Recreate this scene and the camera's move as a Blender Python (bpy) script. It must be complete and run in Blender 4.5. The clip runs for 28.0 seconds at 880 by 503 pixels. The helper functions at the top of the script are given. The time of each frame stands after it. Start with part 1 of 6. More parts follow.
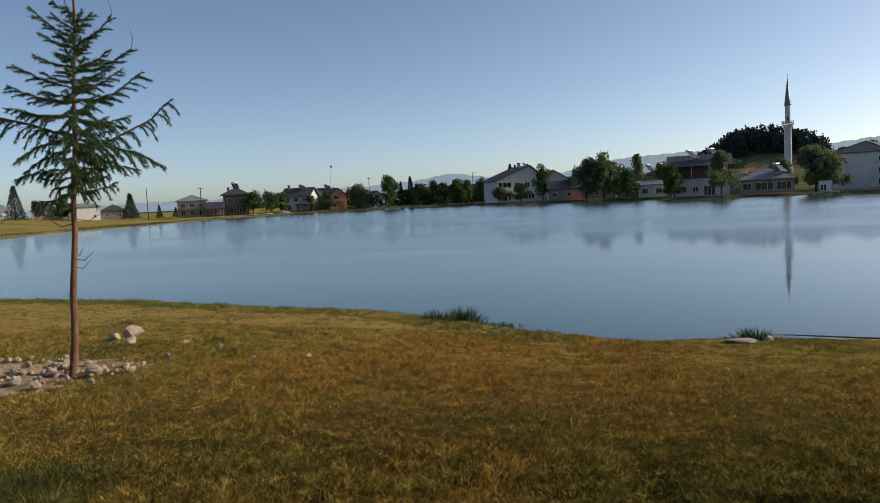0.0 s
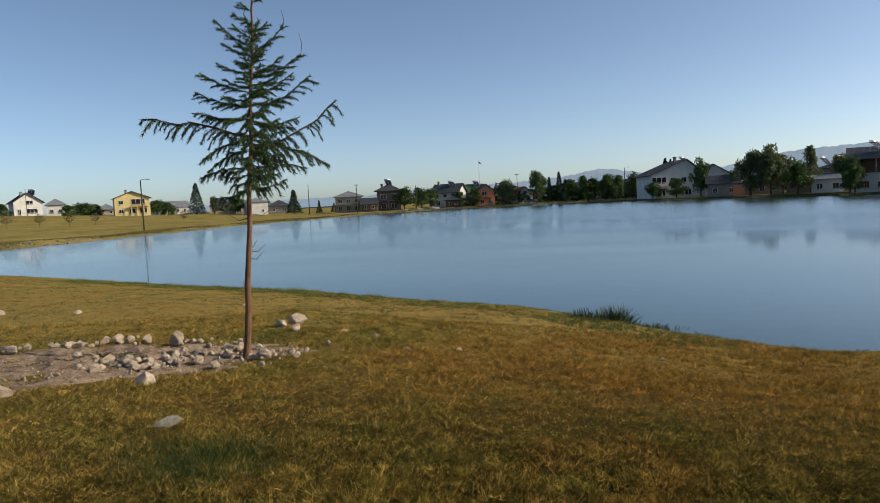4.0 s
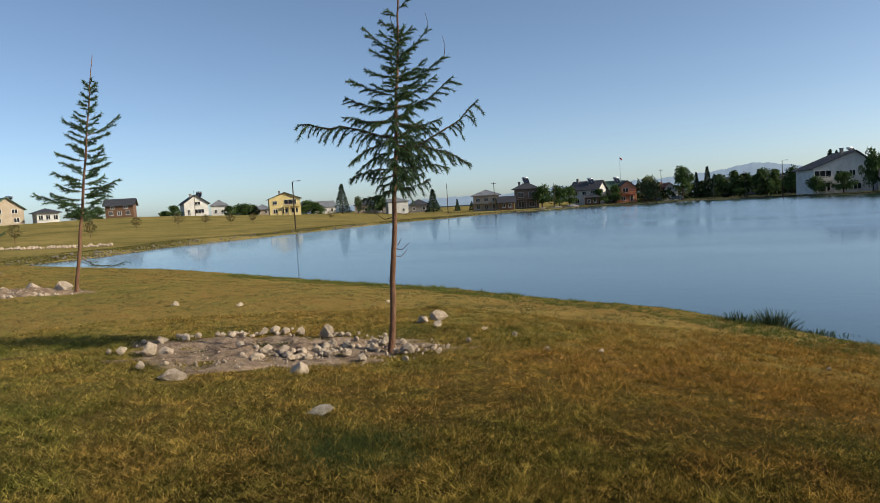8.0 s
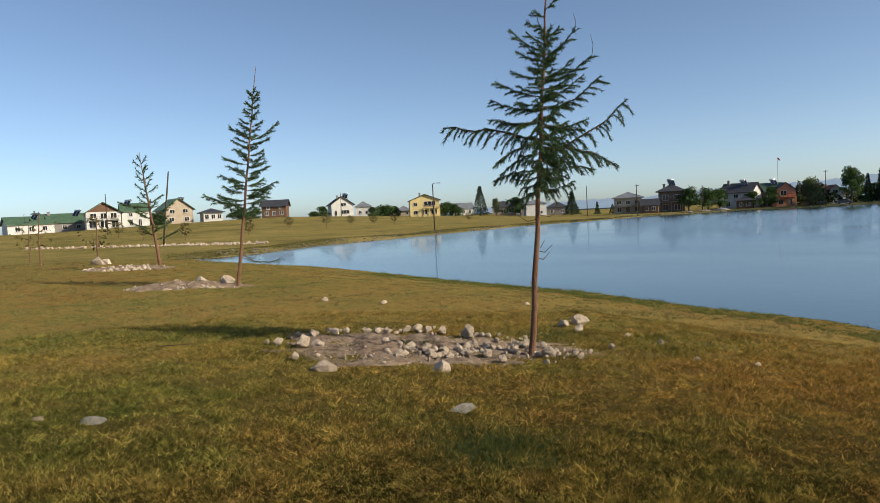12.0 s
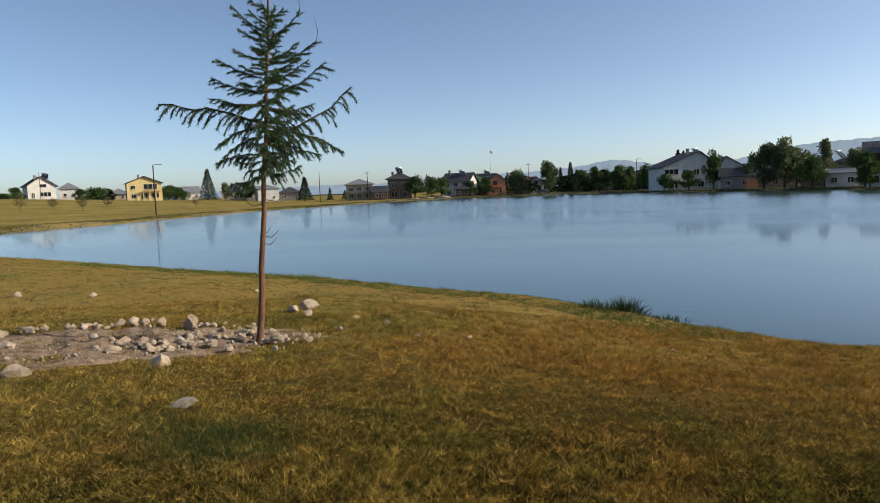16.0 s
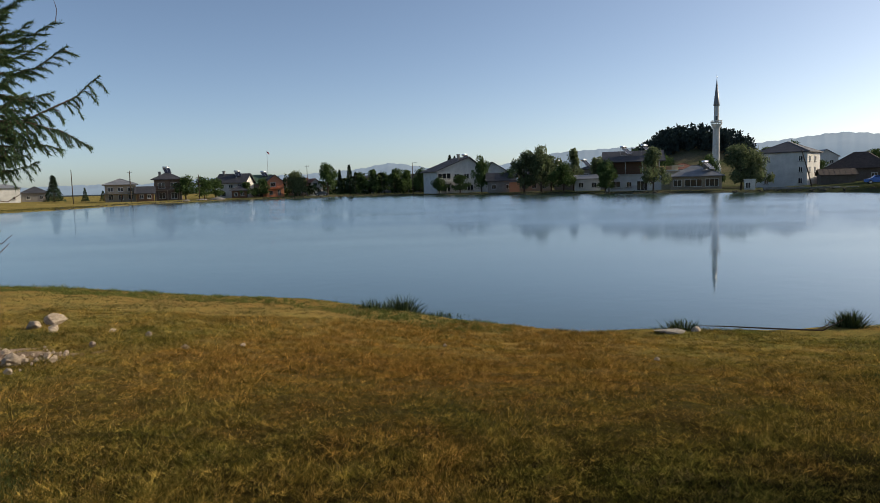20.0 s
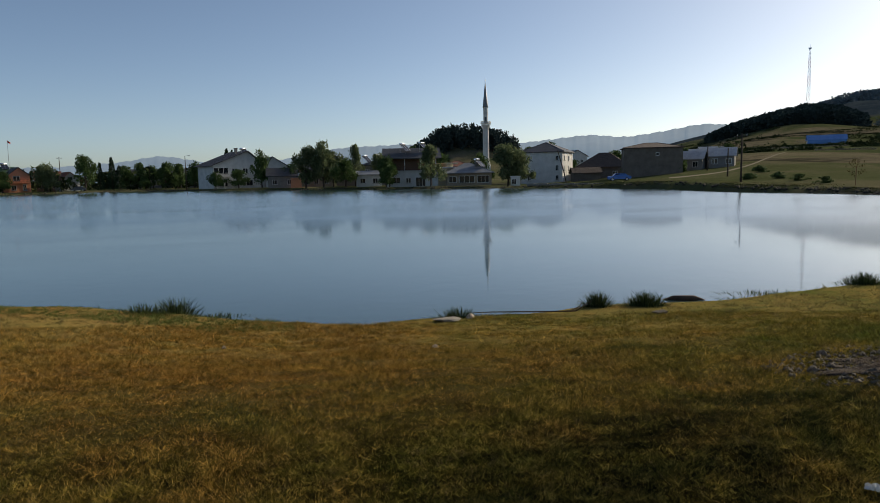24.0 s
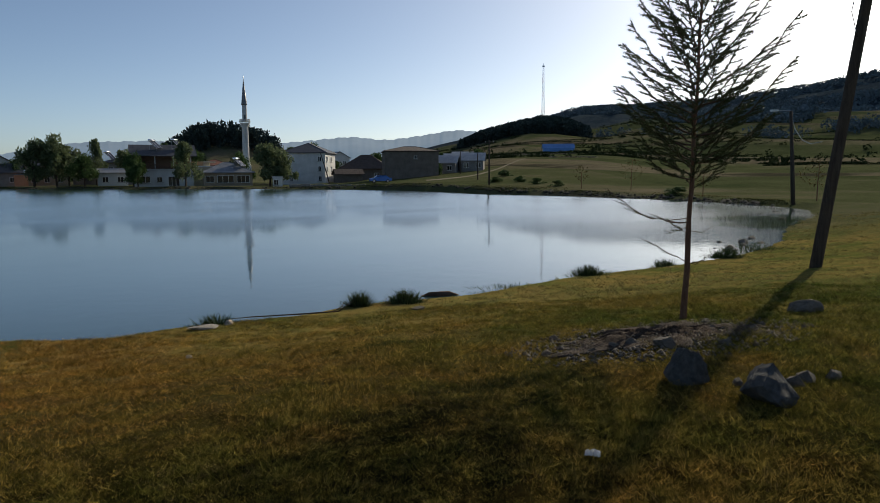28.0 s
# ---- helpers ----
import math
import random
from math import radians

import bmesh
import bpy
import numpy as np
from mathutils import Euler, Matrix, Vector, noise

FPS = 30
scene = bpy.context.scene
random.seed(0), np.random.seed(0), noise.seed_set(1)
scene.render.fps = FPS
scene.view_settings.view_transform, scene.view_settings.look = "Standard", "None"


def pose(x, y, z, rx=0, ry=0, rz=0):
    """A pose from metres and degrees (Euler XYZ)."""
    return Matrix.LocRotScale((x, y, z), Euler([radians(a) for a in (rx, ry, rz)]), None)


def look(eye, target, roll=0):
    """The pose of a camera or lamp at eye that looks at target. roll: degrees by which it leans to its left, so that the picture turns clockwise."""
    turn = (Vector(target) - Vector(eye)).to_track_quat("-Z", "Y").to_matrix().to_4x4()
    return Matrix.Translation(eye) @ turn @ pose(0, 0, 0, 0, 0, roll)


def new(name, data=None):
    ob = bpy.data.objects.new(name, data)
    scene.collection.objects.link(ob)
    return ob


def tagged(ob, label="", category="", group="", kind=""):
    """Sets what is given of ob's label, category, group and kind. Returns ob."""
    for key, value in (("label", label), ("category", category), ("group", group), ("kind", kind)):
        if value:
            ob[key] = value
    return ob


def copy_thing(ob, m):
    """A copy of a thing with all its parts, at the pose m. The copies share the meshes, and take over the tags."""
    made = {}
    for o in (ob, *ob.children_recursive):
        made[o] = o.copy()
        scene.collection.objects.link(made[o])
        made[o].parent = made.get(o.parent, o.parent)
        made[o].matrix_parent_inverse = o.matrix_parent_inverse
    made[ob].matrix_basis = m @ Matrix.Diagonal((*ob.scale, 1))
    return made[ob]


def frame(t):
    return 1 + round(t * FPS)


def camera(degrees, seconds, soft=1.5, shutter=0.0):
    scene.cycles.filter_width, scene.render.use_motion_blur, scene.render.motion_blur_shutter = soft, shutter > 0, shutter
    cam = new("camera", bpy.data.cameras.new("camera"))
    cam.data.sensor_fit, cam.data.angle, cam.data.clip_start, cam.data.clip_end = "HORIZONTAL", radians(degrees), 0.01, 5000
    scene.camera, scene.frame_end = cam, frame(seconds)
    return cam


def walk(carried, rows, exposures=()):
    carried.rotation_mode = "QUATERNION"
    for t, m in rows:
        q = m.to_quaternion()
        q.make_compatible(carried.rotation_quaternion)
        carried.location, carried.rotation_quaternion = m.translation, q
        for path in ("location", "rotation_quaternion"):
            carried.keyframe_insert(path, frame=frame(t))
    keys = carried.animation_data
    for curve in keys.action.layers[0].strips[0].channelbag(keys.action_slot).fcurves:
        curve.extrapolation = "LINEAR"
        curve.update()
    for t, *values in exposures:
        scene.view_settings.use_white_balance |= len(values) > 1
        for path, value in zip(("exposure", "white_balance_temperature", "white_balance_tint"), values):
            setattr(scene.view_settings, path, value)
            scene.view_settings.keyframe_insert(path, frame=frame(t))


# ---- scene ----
# one place in metres: water level is z = 0, the eye stands at the origin, y is the middle of the pan
cam = camera(65.26, 28.0, soft=0.5)

# seconds, x, y, z, turn to the right, tilt up, lean (degrees)
PATH = (
    (0.0, 0.048, -0.001, 2.842, -2.02, -4.51, -2.82),
    (0.5, 0.048, -0.006, 2.845, -3.52, -4.32, -3.19),
    (1.0, 0.042, -0.008, 2.846, -4.36, -4.62, -2.92),
    (1.5, 0.032, -0.002, 2.845, -5.83, -4.46, -2.79),
    (2.0, 0.021, 0.006, 2.844, -7.43, -4.59, -2.73),
    (2.5, 0.012, 0.016, 2.843, -9.38, -4.22, -2.66),
    (3.0, 0.004, 0.018, 2.844, -10.87, -4.14, -2.72),
    (3.5, -0.007, 0.016, 2.846, -12.63, -4.26, -2.84),
    (5.5, -0.021, 0.008, 2.848, -18.60, -3.86, -2.76),
    (6.0, -0.034, 0.003, 2.850, -20.34, -3.91, -3.04),
    (6.5, -0.045, 0.001, 2.850, -22.15, -3.99, -3.12),
    (7.0, -0.050, 0.003, 2.850, -24.29, -4.05, -3.17),
    (7.5, -0.053, 0.003, 2.850, -25.26, -3.84, -3.22),
    (8.0, -0.055, -0.004, 2.852, -25.65, -3.78, -3.31),
    (8.5, -0.059, -0.014, 2.853, -27.66, -3.38, -3.26),
    (9.0, -0.066, -0.024, 2.854, -29.51, -3.03, -3.07),
    (9.5, -0.076, -0.028, 2.853, -30.73, -2.67, -2.97),
    (10.0, -0.088, -0.030, 2.852, -31.42, -2.97, -3.14),
    (10.5, -0.101, -0.035, 2.852, -33.06, -2.97, -2.89),
    (11.0, -0.110, -0.042, 2.853, -35.42, -2.93, -2.80),
    (11.5, -0.114, -0.048, 2.853, -36.54, -2.73, -2.93),
    (12.0, -0.112, -0.048, 2.852, -37.00, -2.99, -2.87),
    (12.5, -0.108, -0.045, 2.851, -35.40, -3.25, -2.80),
    (13.0, -0.100, -0.041, 2.852, -31.90, -3.51, -2.73),
    (13.5, -0.092, -0.040, 2.853, -27.80, -3.77, -2.67),
    (14.0, -0.083, -0.040, 2.854, -25.80, -4.06, -2.63),
    (14.5, -0.073, -0.042, 2.852, -23.52, -4.20, -2.19),
    (15.0, -0.060, -0.043, 2.848, -20.85, -4.46, -2.02),
    (15.5, -0.045, -0.042, 2.843, -17.50, -4.89, -1.94),
    (16.0, -0.032, -0.037, 2.840, -15.10, -5.13, -2.07),
    (16.5, -0.023, -0.028, 2.836, -13.12, -5.19, -1.93),
    (17.0, -0.016, -0.015, 2.832, -11.02, -5.04, -1.85),
    (17.5, -0.008, 0.002, 2.828, -8.52, -4.97, -1.63),
    (18.0, 0.001, 0.019, 2.826, -6.52, -5.28, -1.48),
    (18.5, 0.010, 0.035, 2.824, -4.01, -5.46, -1.47),
    (19.0, 0.018, 0.043, 2.824, -1.64, -5.62, -1.41),
    (19.5, 0.026, 0.044, 2.826, 0.41, -5.65, -1.33),
    (20.0, 0.033, 0.038, 2.828, 3.09, -5.52, -1.54),
    (20.5, 0.039, 0.034, 2.828, 4.97, -5.41, -1.31),
    (22.5, 0.045, 0.030, 2.826, 13.12, -6.28, -1.11),
    (23.0, 0.051, 0.027, 2.824, 16.15, -6.55, -1.17),
    (23.5, 0.060, 0.020, 2.822, 18.80, -6.48, -1.12),
    (24.0, 0.069, 0.010, 2.822, 21.02, -6.31, -1.19),
    (24.5, 0.076, -0.002, 2.822, 24.10, -6.38, -0.78),
    (25.0, 0.081, -0.009, 2.822, 24.54, -6.56, -0.70),
    (25.5, 0.086, -0.012, 2.822, 24.93, -6.49, -0.87),
    (26.0, 0.094, -0.013, 2.823, 27.91, -6.45, -0.87),
    (26.5, 0.105, -0.013, 2.823, 31.07, -6.68, -0.82),
    (27.0, 0.118, -0.012, 2.823, 34.36, -6.52, -0.76),
    (27.5, 0.130, -0.009, 2.822, 37.56, -6.26, -0.36),
    (28.0, 0.141, -0.006, 2.820, 40.54, -6.48, -0.33),
)


def heading(x, y, z, turn, tilt, lean):
    a, b = radians(turn), radians(tilt)
    way = Vector((math.sin(a) * math.cos(b), math.cos(a) * math.cos(b), math.sin(b)))
    return look((x, y, z), Vector((x, y, z)) + way, lean)


EXPOSURES = ((0.0, 0.05, 7000, 7), (8.0, 0.2, 6750, 5), (11.0, 0.2, 6750, 5), (16.0, 0.24, 6900, 7), (20.0, 0.06, 7050, 7), (23.0, -0.14, 7000, 6), (25.0, -0.3, 6950, 5), (28.0, -0.36, 6650, 4))
walk(cam, [(t, heading(*row)) for t, *row in PATH], EXPOSURES)

# ---- daylight: a low sun over the meadow, to the right of the pond ----
SUN_AZ, SUN_EL = 77.0, 27.0
world = bpy.data.worlds.new("world")
scene.world = world
world.use_nodes = True
wn = world.node_tree.nodes
sky = wn.new("ShaderNodeTexSky")
sky.sky_type = "NISHITA"
sky.sun_disc = False
sky.sun_elevation = radians(SUN_EL)
sky.sun_rotation = radians(SUN_AZ)
sky.altitude = 1000
sky.air_density, sky.dust_density, sky.ozone_density = 0.65, 2.3, 1.5
wn["Background"].inputs[1].default_value = 0.145
world.node_tree.links.new(sky.outputs[0], wn["Background"].inputs[0])
sun = new("sun", bpy.data.lights.new("sun", "SUN"))
sun.data.energy, sun.data.angle, sun.data.color = 4.9, radians(0.6), (1.0, 0.88, 0.72)
_a, _e = radians(SUN_AZ), radians(SUN_EL)
sun.matrix_world = look((math.sin(_a) * math.cos(_e) * 400, math.cos(_a) * math.cos(_e) * 400, math.sin(_e) * 400), (0, 0, 0))

rng = np.random.default_rng(7)
R = random.Random(11)


# ---- materials ----
def nodes_of(name):
    m = bpy.data.materials.new(name)
    m.use_nodes = True
    return m, m.node_tree.nodes, m.node_tree.links, m.node_tree.nodes["Principled BSDF"]


def ramp(n, stops):
    r = n.new("ShaderNodeValToRGB")
    e = r.color_ramp.elements
    while len(e) < len(stops):
        e.new(0.5)
    for k, (p, c) in zip(e, stops):
        k.position, k.color = p, (*c, 1)
    return r


def noise_tex(n, l, scale, detail=4.0, rough=0.6, coords=None, stretch=None):
    t = n.new("ShaderNodeTexNoise")
    t.inputs["Scale"].default_value = scale
    t.inputs["Detail"].default_value = detail
    t.inputs["Roughness"].default_value = rough
    if coords is not None:
        if stretch:
            mp = n.new("ShaderNodeMapping")
            mp.inputs["Scale"].default_value = stretch
            l.new(coords, mp.inputs["Vector"])
            coords = mp.outputs[0]
        l.new(coords, t.inputs["Vector"])
    return t


def mixed(n, l, kind, fac, a, b):
    m = n.new("ShaderNodeMix")
    m.data_type, m.blend_type = "RGBA", kind
    for sock, v in ((m.inputs[0], fac), (m.inputs[6], a), (m.inputs[7], b)):
        if hasattr(v, "is_output"):
            l.new(v, sock)
        else:
            sock.default_value = v if isinstance(v, float) else (*v, 1)
    return m.outputs[2]


def surface(name, dark, light, scale=4.0, fine=40.0, rough=0.8, bump=0.2, metal=0.0, vary=0.0, spec=0.4, stretch=None, wear=0.5):
    """A two-scale surface: broad tone from dark to light, fine grain and relief; vary: how far objects differ."""
    m, n, l, p = nodes_of(name)
    geo = n.new("ShaderNodeTexCoord").outputs["Object"]
    broad = noise_tex(n, l, scale, 5, 0.6, geo, stretch)
    grain = noise_tex(n, l, fine, 3, 0.6, geo, stretch)
    col = ramp(n, [(0.3, dark), (0.7, light)])
    l.new(broad.outputs["Fac"], col.inputs[0])
    g = ramp(n, [(0.25, (1 - wear,) * 3), (0.75, (1, 1, 1))])
    l.new(grain.outputs["Fac"], g.inputs[0])
    out = mixed(n, l, "MULTIPLY", 1.0, col.outputs[0], g.outputs[0])
    if vary:
        info = n.new("ShaderNodeObjectInfo")
        v = ramp(n, [(0.0, (1 - vary,) * 3), (1.0, (1, 1, 1))])
        l.new(info.outputs["Random"], v.inputs[0])
        out = mixed(n, l, "MULTIPLY", 1.0, out, v.outputs[0])
    l.new(out, p.inputs["Base Color"])
    p.inputs["Roughness"].default_value = rough
    p.inputs["Metallic"].default_value = metal
    p.inputs["Specular IOR Level"].default_value = min(spec, 0.12) if rough >= 0.85 else spec
    if bump:
        b = n.new("ShaderNodeBump")
        b.inputs["Strength"].default_value = bump
        b.inputs["Distance"].default_value = 0.02
        l.new(grain.outputs["Fac"], b.inputs["Height"])
        l.new(b.outputs[0], p.inputs["Normal"])
    return m


def leafy(name, dark, light, sub=0.25, rough=0.6, spec=0.08):
    """Leaves or blades: each small piece with its own tone, some light passing through."""
    m, n, l, p = nodes_of(name)
    isl = n.new("ShaderNodeNewGeometry")
    col = ramp(n, [(0.0, dark), (1.0, light)])
    l.new(isl.outputs["Random Per Island"], col.inputs[0])
    l.new(col.outputs[0], p.inputs["Base Color"])
    p.inputs["Roughness"].default_value = rough
    p.inputs["Specular IOR Level"].default_value = spec
    if sub:
        tr = n.new("ShaderNodeBsdfTranslucent")
        l.new(col.outputs[0], tr.inputs["Color"])
        mx = n.new("ShaderNodeMixShader")
        mx.inputs[0].default_value = sub
        l.new(p.outputs[0], mx.inputs[1])
        l.new(tr.outputs[0], mx.inputs[2])
        l.new(mx.outputs[0], n["Material Output"].inputs["Surface"])
    return m


def turf(name, blades=False):
    """Dry summer turf: ochre and rust with green patches; the same patches on the soil and on the blades."""
    m, n, l, p = nodes_of(name)
    geo = n.new("ShaderNodeNewGeometry")
    pos = geo.outputs["Position"]
    big = noise_tex(n, l, 0.28, 4, 0.6, pos)
    mid = noise_tex(n, l, 1.7, 5, 0.65, pos)
    patch = mixed(n, l, "MIX", 0.45, big.outputs["Color"], mid.outputs["Color"])
    sep = n.new("ShaderNodeSeparateColor")
    l.new(patch, sep.inputs[0])
    # broad zones of the place along x: ochre left bank, rusty middle, greener right bank
    xyz = n.new("ShaderNodeSeparateXYZ")
    l.new(pos, xyz.inputs[0])
    span = n.new("ShaderNodeMapRange")
    span.inputs["From Min"].default_value, span.inputs["From Max"].default_value = -24.0, 24.0
    l.new(xyz.outputs[0], span.inputs["Value"])
    zone = ramp(n, [(0.0, (0.06,) * 3), (0.36, (0.065,) * 3), (0.45, (0.035,) * 3), (0.50, (0.01,) * 3), (0.57, (0.03,) * 3), (0.66, (0.15,) * 3), (0.82, (0.17,) * 3)])
    l.new(span.outputs[0], zone.inputs[0])
    add = n.new("ShaderNodeMath")
    l.new(sep.outputs[0], add.inputs[0])
    l.new(zone.outputs[0], add.inputs[1])
    close = n.new("ShaderNodeMapRange")
    close.inputs["From Min"].default_value, close.inputs["From Max"].default_value = 4.2, 8.5
    close.inputs["To Min"].default_value, close.inputs["To Max"].default_value = 0.035, -0.03
    l.new(xyz.outputs[1], close.inputs["Value"])
    add2 = n.new("ShaderNodeMath")
    l.new(add.outputs[0], add2.inputs[0])
    l.new(close.outputs[0], add2.inputs[1])
    add = add2
    k = 1.0 if blades else 0.46
    stops = [(0.38, (0.31, 0.19, 0.064)), (0.50, (0.35, 0.24, 0.08)), (0.60, (0.29, 0.235, 0.075)), (0.74, (0.14, 0.165, 0.045))]
    col = ramp(n, [(a, tuple(v * k for v in c)) for a, c in stops])
    l.new(add.outputs[0], col.inputs[0])
    near_col = col.outputs[0]
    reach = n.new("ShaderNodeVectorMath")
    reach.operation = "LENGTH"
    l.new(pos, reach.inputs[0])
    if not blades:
        # near soil darkened for shade between tufts, lightened farther out as blades merge
        gap_shade = n.new("ShaderNodeMapRange")
        gap_shade.inputs["From Min"].default_value, gap_shade.inputs["From Max"].default_value = 4.5, 11.0
        gap_shade.inputs["To Min"].default_value, gap_shade.inputs["To Max"].default_value = 0.16, 1.5
        l.new(reach.outputs["Value"], gap_shade.inputs["Value"])
        near_col = mixed(n, l, "MULTIPLY", 1.0, near_col, gap_shade.outputs[0])
    if not blades:
        # pasture and stubble fields beyond the pond
        mp = n.new("ShaderNodeMapping")
        mp.inputs["Rotation"].default_value = (0, 0, radians(58))
        mp.inputs["Scale"].default_value = (0.021, 0.0055, 0.0)
        l.new(pos, mp.inputs["Vector"])
        cell = n.new("ShaderNodeTexVoronoi")
        cell.inputs["Scale"].default_value = 1.0
        l.new(mp.outputs[0], cell.inputs["Vector"])
        csep = n.new("ShaderNodeSeparateColor")
        l.new(cell.outputs["Color"], csep.inputs[0])
        fld = noise_tex(n, l, 0.03, 5, 0.65, pos)
        cm = n.new("ShaderNodeMath")
        cm.operation = "MULTIPLY_ADD"
        cm.inputs[1].default_value = 0.45
        l.new(csep.outputs[0], cm.inputs[0])
        l.new(fld.outputs["Fac"], cm.inputs[2])
        grn = ramp(n, [(0.45, (0.052, 0.066, 0.03)), (0.65, (0.082, 0.09, 0.045)), (0.84, (0.15, 0.13, 0.09)), (0.95, (0.05, 0.048, 0.034))])
        l.new(cm.outputs[0], grn.inputs[0])
        stb = ramp(n, [(0.32, (0.13, 0.12, 0.042)), (0.5, (0.22, 0.18, 0.066)), (0.68, (0.31, 0.24, 0.095))])
        fl2 = noise_tex(n, l, 0.09, 8, 0.72, pos)
        l.new(fl2.outputs["Fac"], stb.inputs[0])
        for frm, to, c in ((26.0, 40.0, grn), (-34.0, -52.0, stb)):
            mr = n.new("ShaderNodeMapRange")
            mr.inputs["From Min"].default_value, mr.inputs["From Max"].default_value = frm, to
            l.new(xyz.outputs[0], mr.inputs["Value"])
            near_col = mixed(n, l, "MIX", mr.outputs[0], near_col, c.outputs[0])
        # beyond 730 m the air's blue haze is mixed into the forest colour
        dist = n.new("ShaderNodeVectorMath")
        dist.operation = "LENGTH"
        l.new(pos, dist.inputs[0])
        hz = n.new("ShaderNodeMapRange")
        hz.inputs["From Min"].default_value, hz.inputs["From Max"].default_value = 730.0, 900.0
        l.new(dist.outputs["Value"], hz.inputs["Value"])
        frs_haze = ramp(n, [(0.4, (0.028, 0.042, 0.056)), (0.62, (0.055, 0.07, 0.08))])
        l.new(fld.outputs["Fac"], frs_haze.inputs[0])
        vil = n.new("ShaderNodeMapRange")
        vil.inputs["From Min"].default_value, vil.inputs["From Max"].default_value = 112.0, 122.0
        l.new(xyz.outputs[1], vil.inputs["Value"])
        west = n.new("ShaderNodeMapRange")
        west.inputs["From Min"].default_value, west.inputs["From Max"].default_value = -75.0, -35.0
        l.new(xyz.outputs[0], west.inputs["Value"])
        vw = n.new("ShaderNodeMath")
        vw.operation = "MULTIPLY"
        l.new(vil.outputs[0], vw.inputs[0])
        l.new(west.outputs[0], vw.inputs[1])
        near_col = mixed(n, l, "MIX", vw.outputs[0], near_col, grn.outputs[0])
        near_col = mixed(n, l, "MIX", hz.outputs[0], near_col, frs_haze.outputs[0])
    # right bank painted greener and darker, part of it for grass seen against sun
    span2 = n.new("ShaderNodeMapRange")
    span2.inputs["From Min"].default_value, span2.inputs["From Max"].default_value = -14.0, 14.0
    l.new(xyz.outputs[0], span2.inputs["Value"])
    side_tone = ramp(n, [(0.12, (0.92, 0.96, 0.94)), (0.34, (0.96, 0.96, 0.92)), (0.5, (1.04, 0.94, 0.80)), (0.68, (0.92, 0.89, 0.74)), (0.9, (0.80, 0.84, 0.70))])
    l.new(span2.outputs[0], side_tone.inputs[0])
    if blades:
        near_col = mixed(n, l, "MULTIPLY", 1.0, near_col, side_tone.outputs[0])
    out = near_col
    if blades:
        v = ramp(n, [(0.0, (0.18, 0.22, 0.15)), (0.4, (0.52, 0.56, 0.44)), (0.75, (1.15, 1.1, 1.0)), (1.0, (2.0, 1.85, 1.7))])
        l.new(geo.outputs["Random Per Island"], v.inputs[0])
        out = mixed(n, l, "MULTIPLY", 1.0, out, v.outputs[0])
        tuft = noise_tex(n, l, 4.5, 5, 0.75, pos)
        tv = ramp(n, [(0.36, (0.38, 0.44, 0.36)), (0.5, (0.95, 0.95, 0.93)), (0.64, (1.45, 1.38, 1.28))])
        l.new(tuft.outputs["Fac"], tv.inputs[0])
        out = mixed(n, l, "MULTIPLY", 1.0, out, tv.outputs[0])
        clump = noise_tex(n, l, 19.0, 5, 0.8, pos)
        cv = ramp(n, [(0.39, (0.24, 0.27, 0.22)), (0.5, (0.95, 0.95, 0.93)), (0.61, (1.65, 1.6, 1.5))])
        l.new(clump.outputs["Fac"], cv.inputs[0])
        out = mixed(n, l, "MULTIPLY", 1.0, out, cv.outputs[0])
    else:
        fine = noise_tex(n, l, 24, 6, 0.78, pos)
        g = ramp(n, [(0.36, (0.34, 0.36, 0.32)), (0.5, (0.9, 0.9, 0.88)), (0.64, (1.5, 1.42, 1.34))])
        l.new(fine.outputs["Fac"], g.inputs[0])
        out = mixed(n, l, "MULTIPLY", 1.0, out, g.outputs[0])
        b = n.new("ShaderNodeBump")
        b.inputs["Strength"].default_value, b.inputs["Distance"].default_value = 0.6, 0.03
        l.new(fine.outputs["Fac"], b.inputs["Height"])
        l.new(b.outputs[0], p.inputs["Normal"])
    l.new(out, p.inputs["Base Color"])
    p.inputs["Roughness"].default_value = 0.85
    p.inputs["Specular IOR Level"].default_value = 0.05 if blades else 0.0
    if blades:
        tr = n.new("ShaderNodeBsdfTranslucent")
        l.new(out, tr.inputs["Color"])
        mx = n.new("ShaderNodeMixShader")
        mx.inputs[0].default_value = 0.24
        l.new(p.outputs[0], mx.inputs[1])
        l.new(tr.outputs[0], mx.inputs[2])
        l.new(mx.outputs[0], n["Material Output"].inputs["Surface"])
    return m


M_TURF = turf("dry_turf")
M_BLADE = turf("dry_grass_blades", True)
M_WHITE = surface("white_render", (0.50, 0.495, 0.475), (0.68, 0.67, 0.645), 0.6, 12, 0.85, 0.1, wear=0.12)
M_CREAM = surface("cream_render", (0.60, 0.52, 0.36), (0.76, 0.68, 0.50), 0.6, 12, 0.85, 0.1, wear=0.12)
M_YELLOW = surface("yellow_render", (0.56, 0.45, 0.21), (0.68, 0.56, 0.28), 0.6, 12, 0.85, 0.1, wear=0.1)
M_ORANGE = surface("salmon_render", (0.66, 0.27, 0.15), (0.78, 0.36, 0.22), 0.6, 12, 0.85, 0.1, wear=0.15)
M_BEIGE = surface("beige_render", (0.33, 0.27, 0.20), (0.46, 0.385, 0.30), 0.6, 12, 0.85, 0.1, wear=0.15)
M_BROWN = surface("brown_boards", (0.13, 0.07, 0.04), (0.22, 0.12, 0.07), 1.2, 14, 0.75, 0.2, stretch=(1, 1, 8))
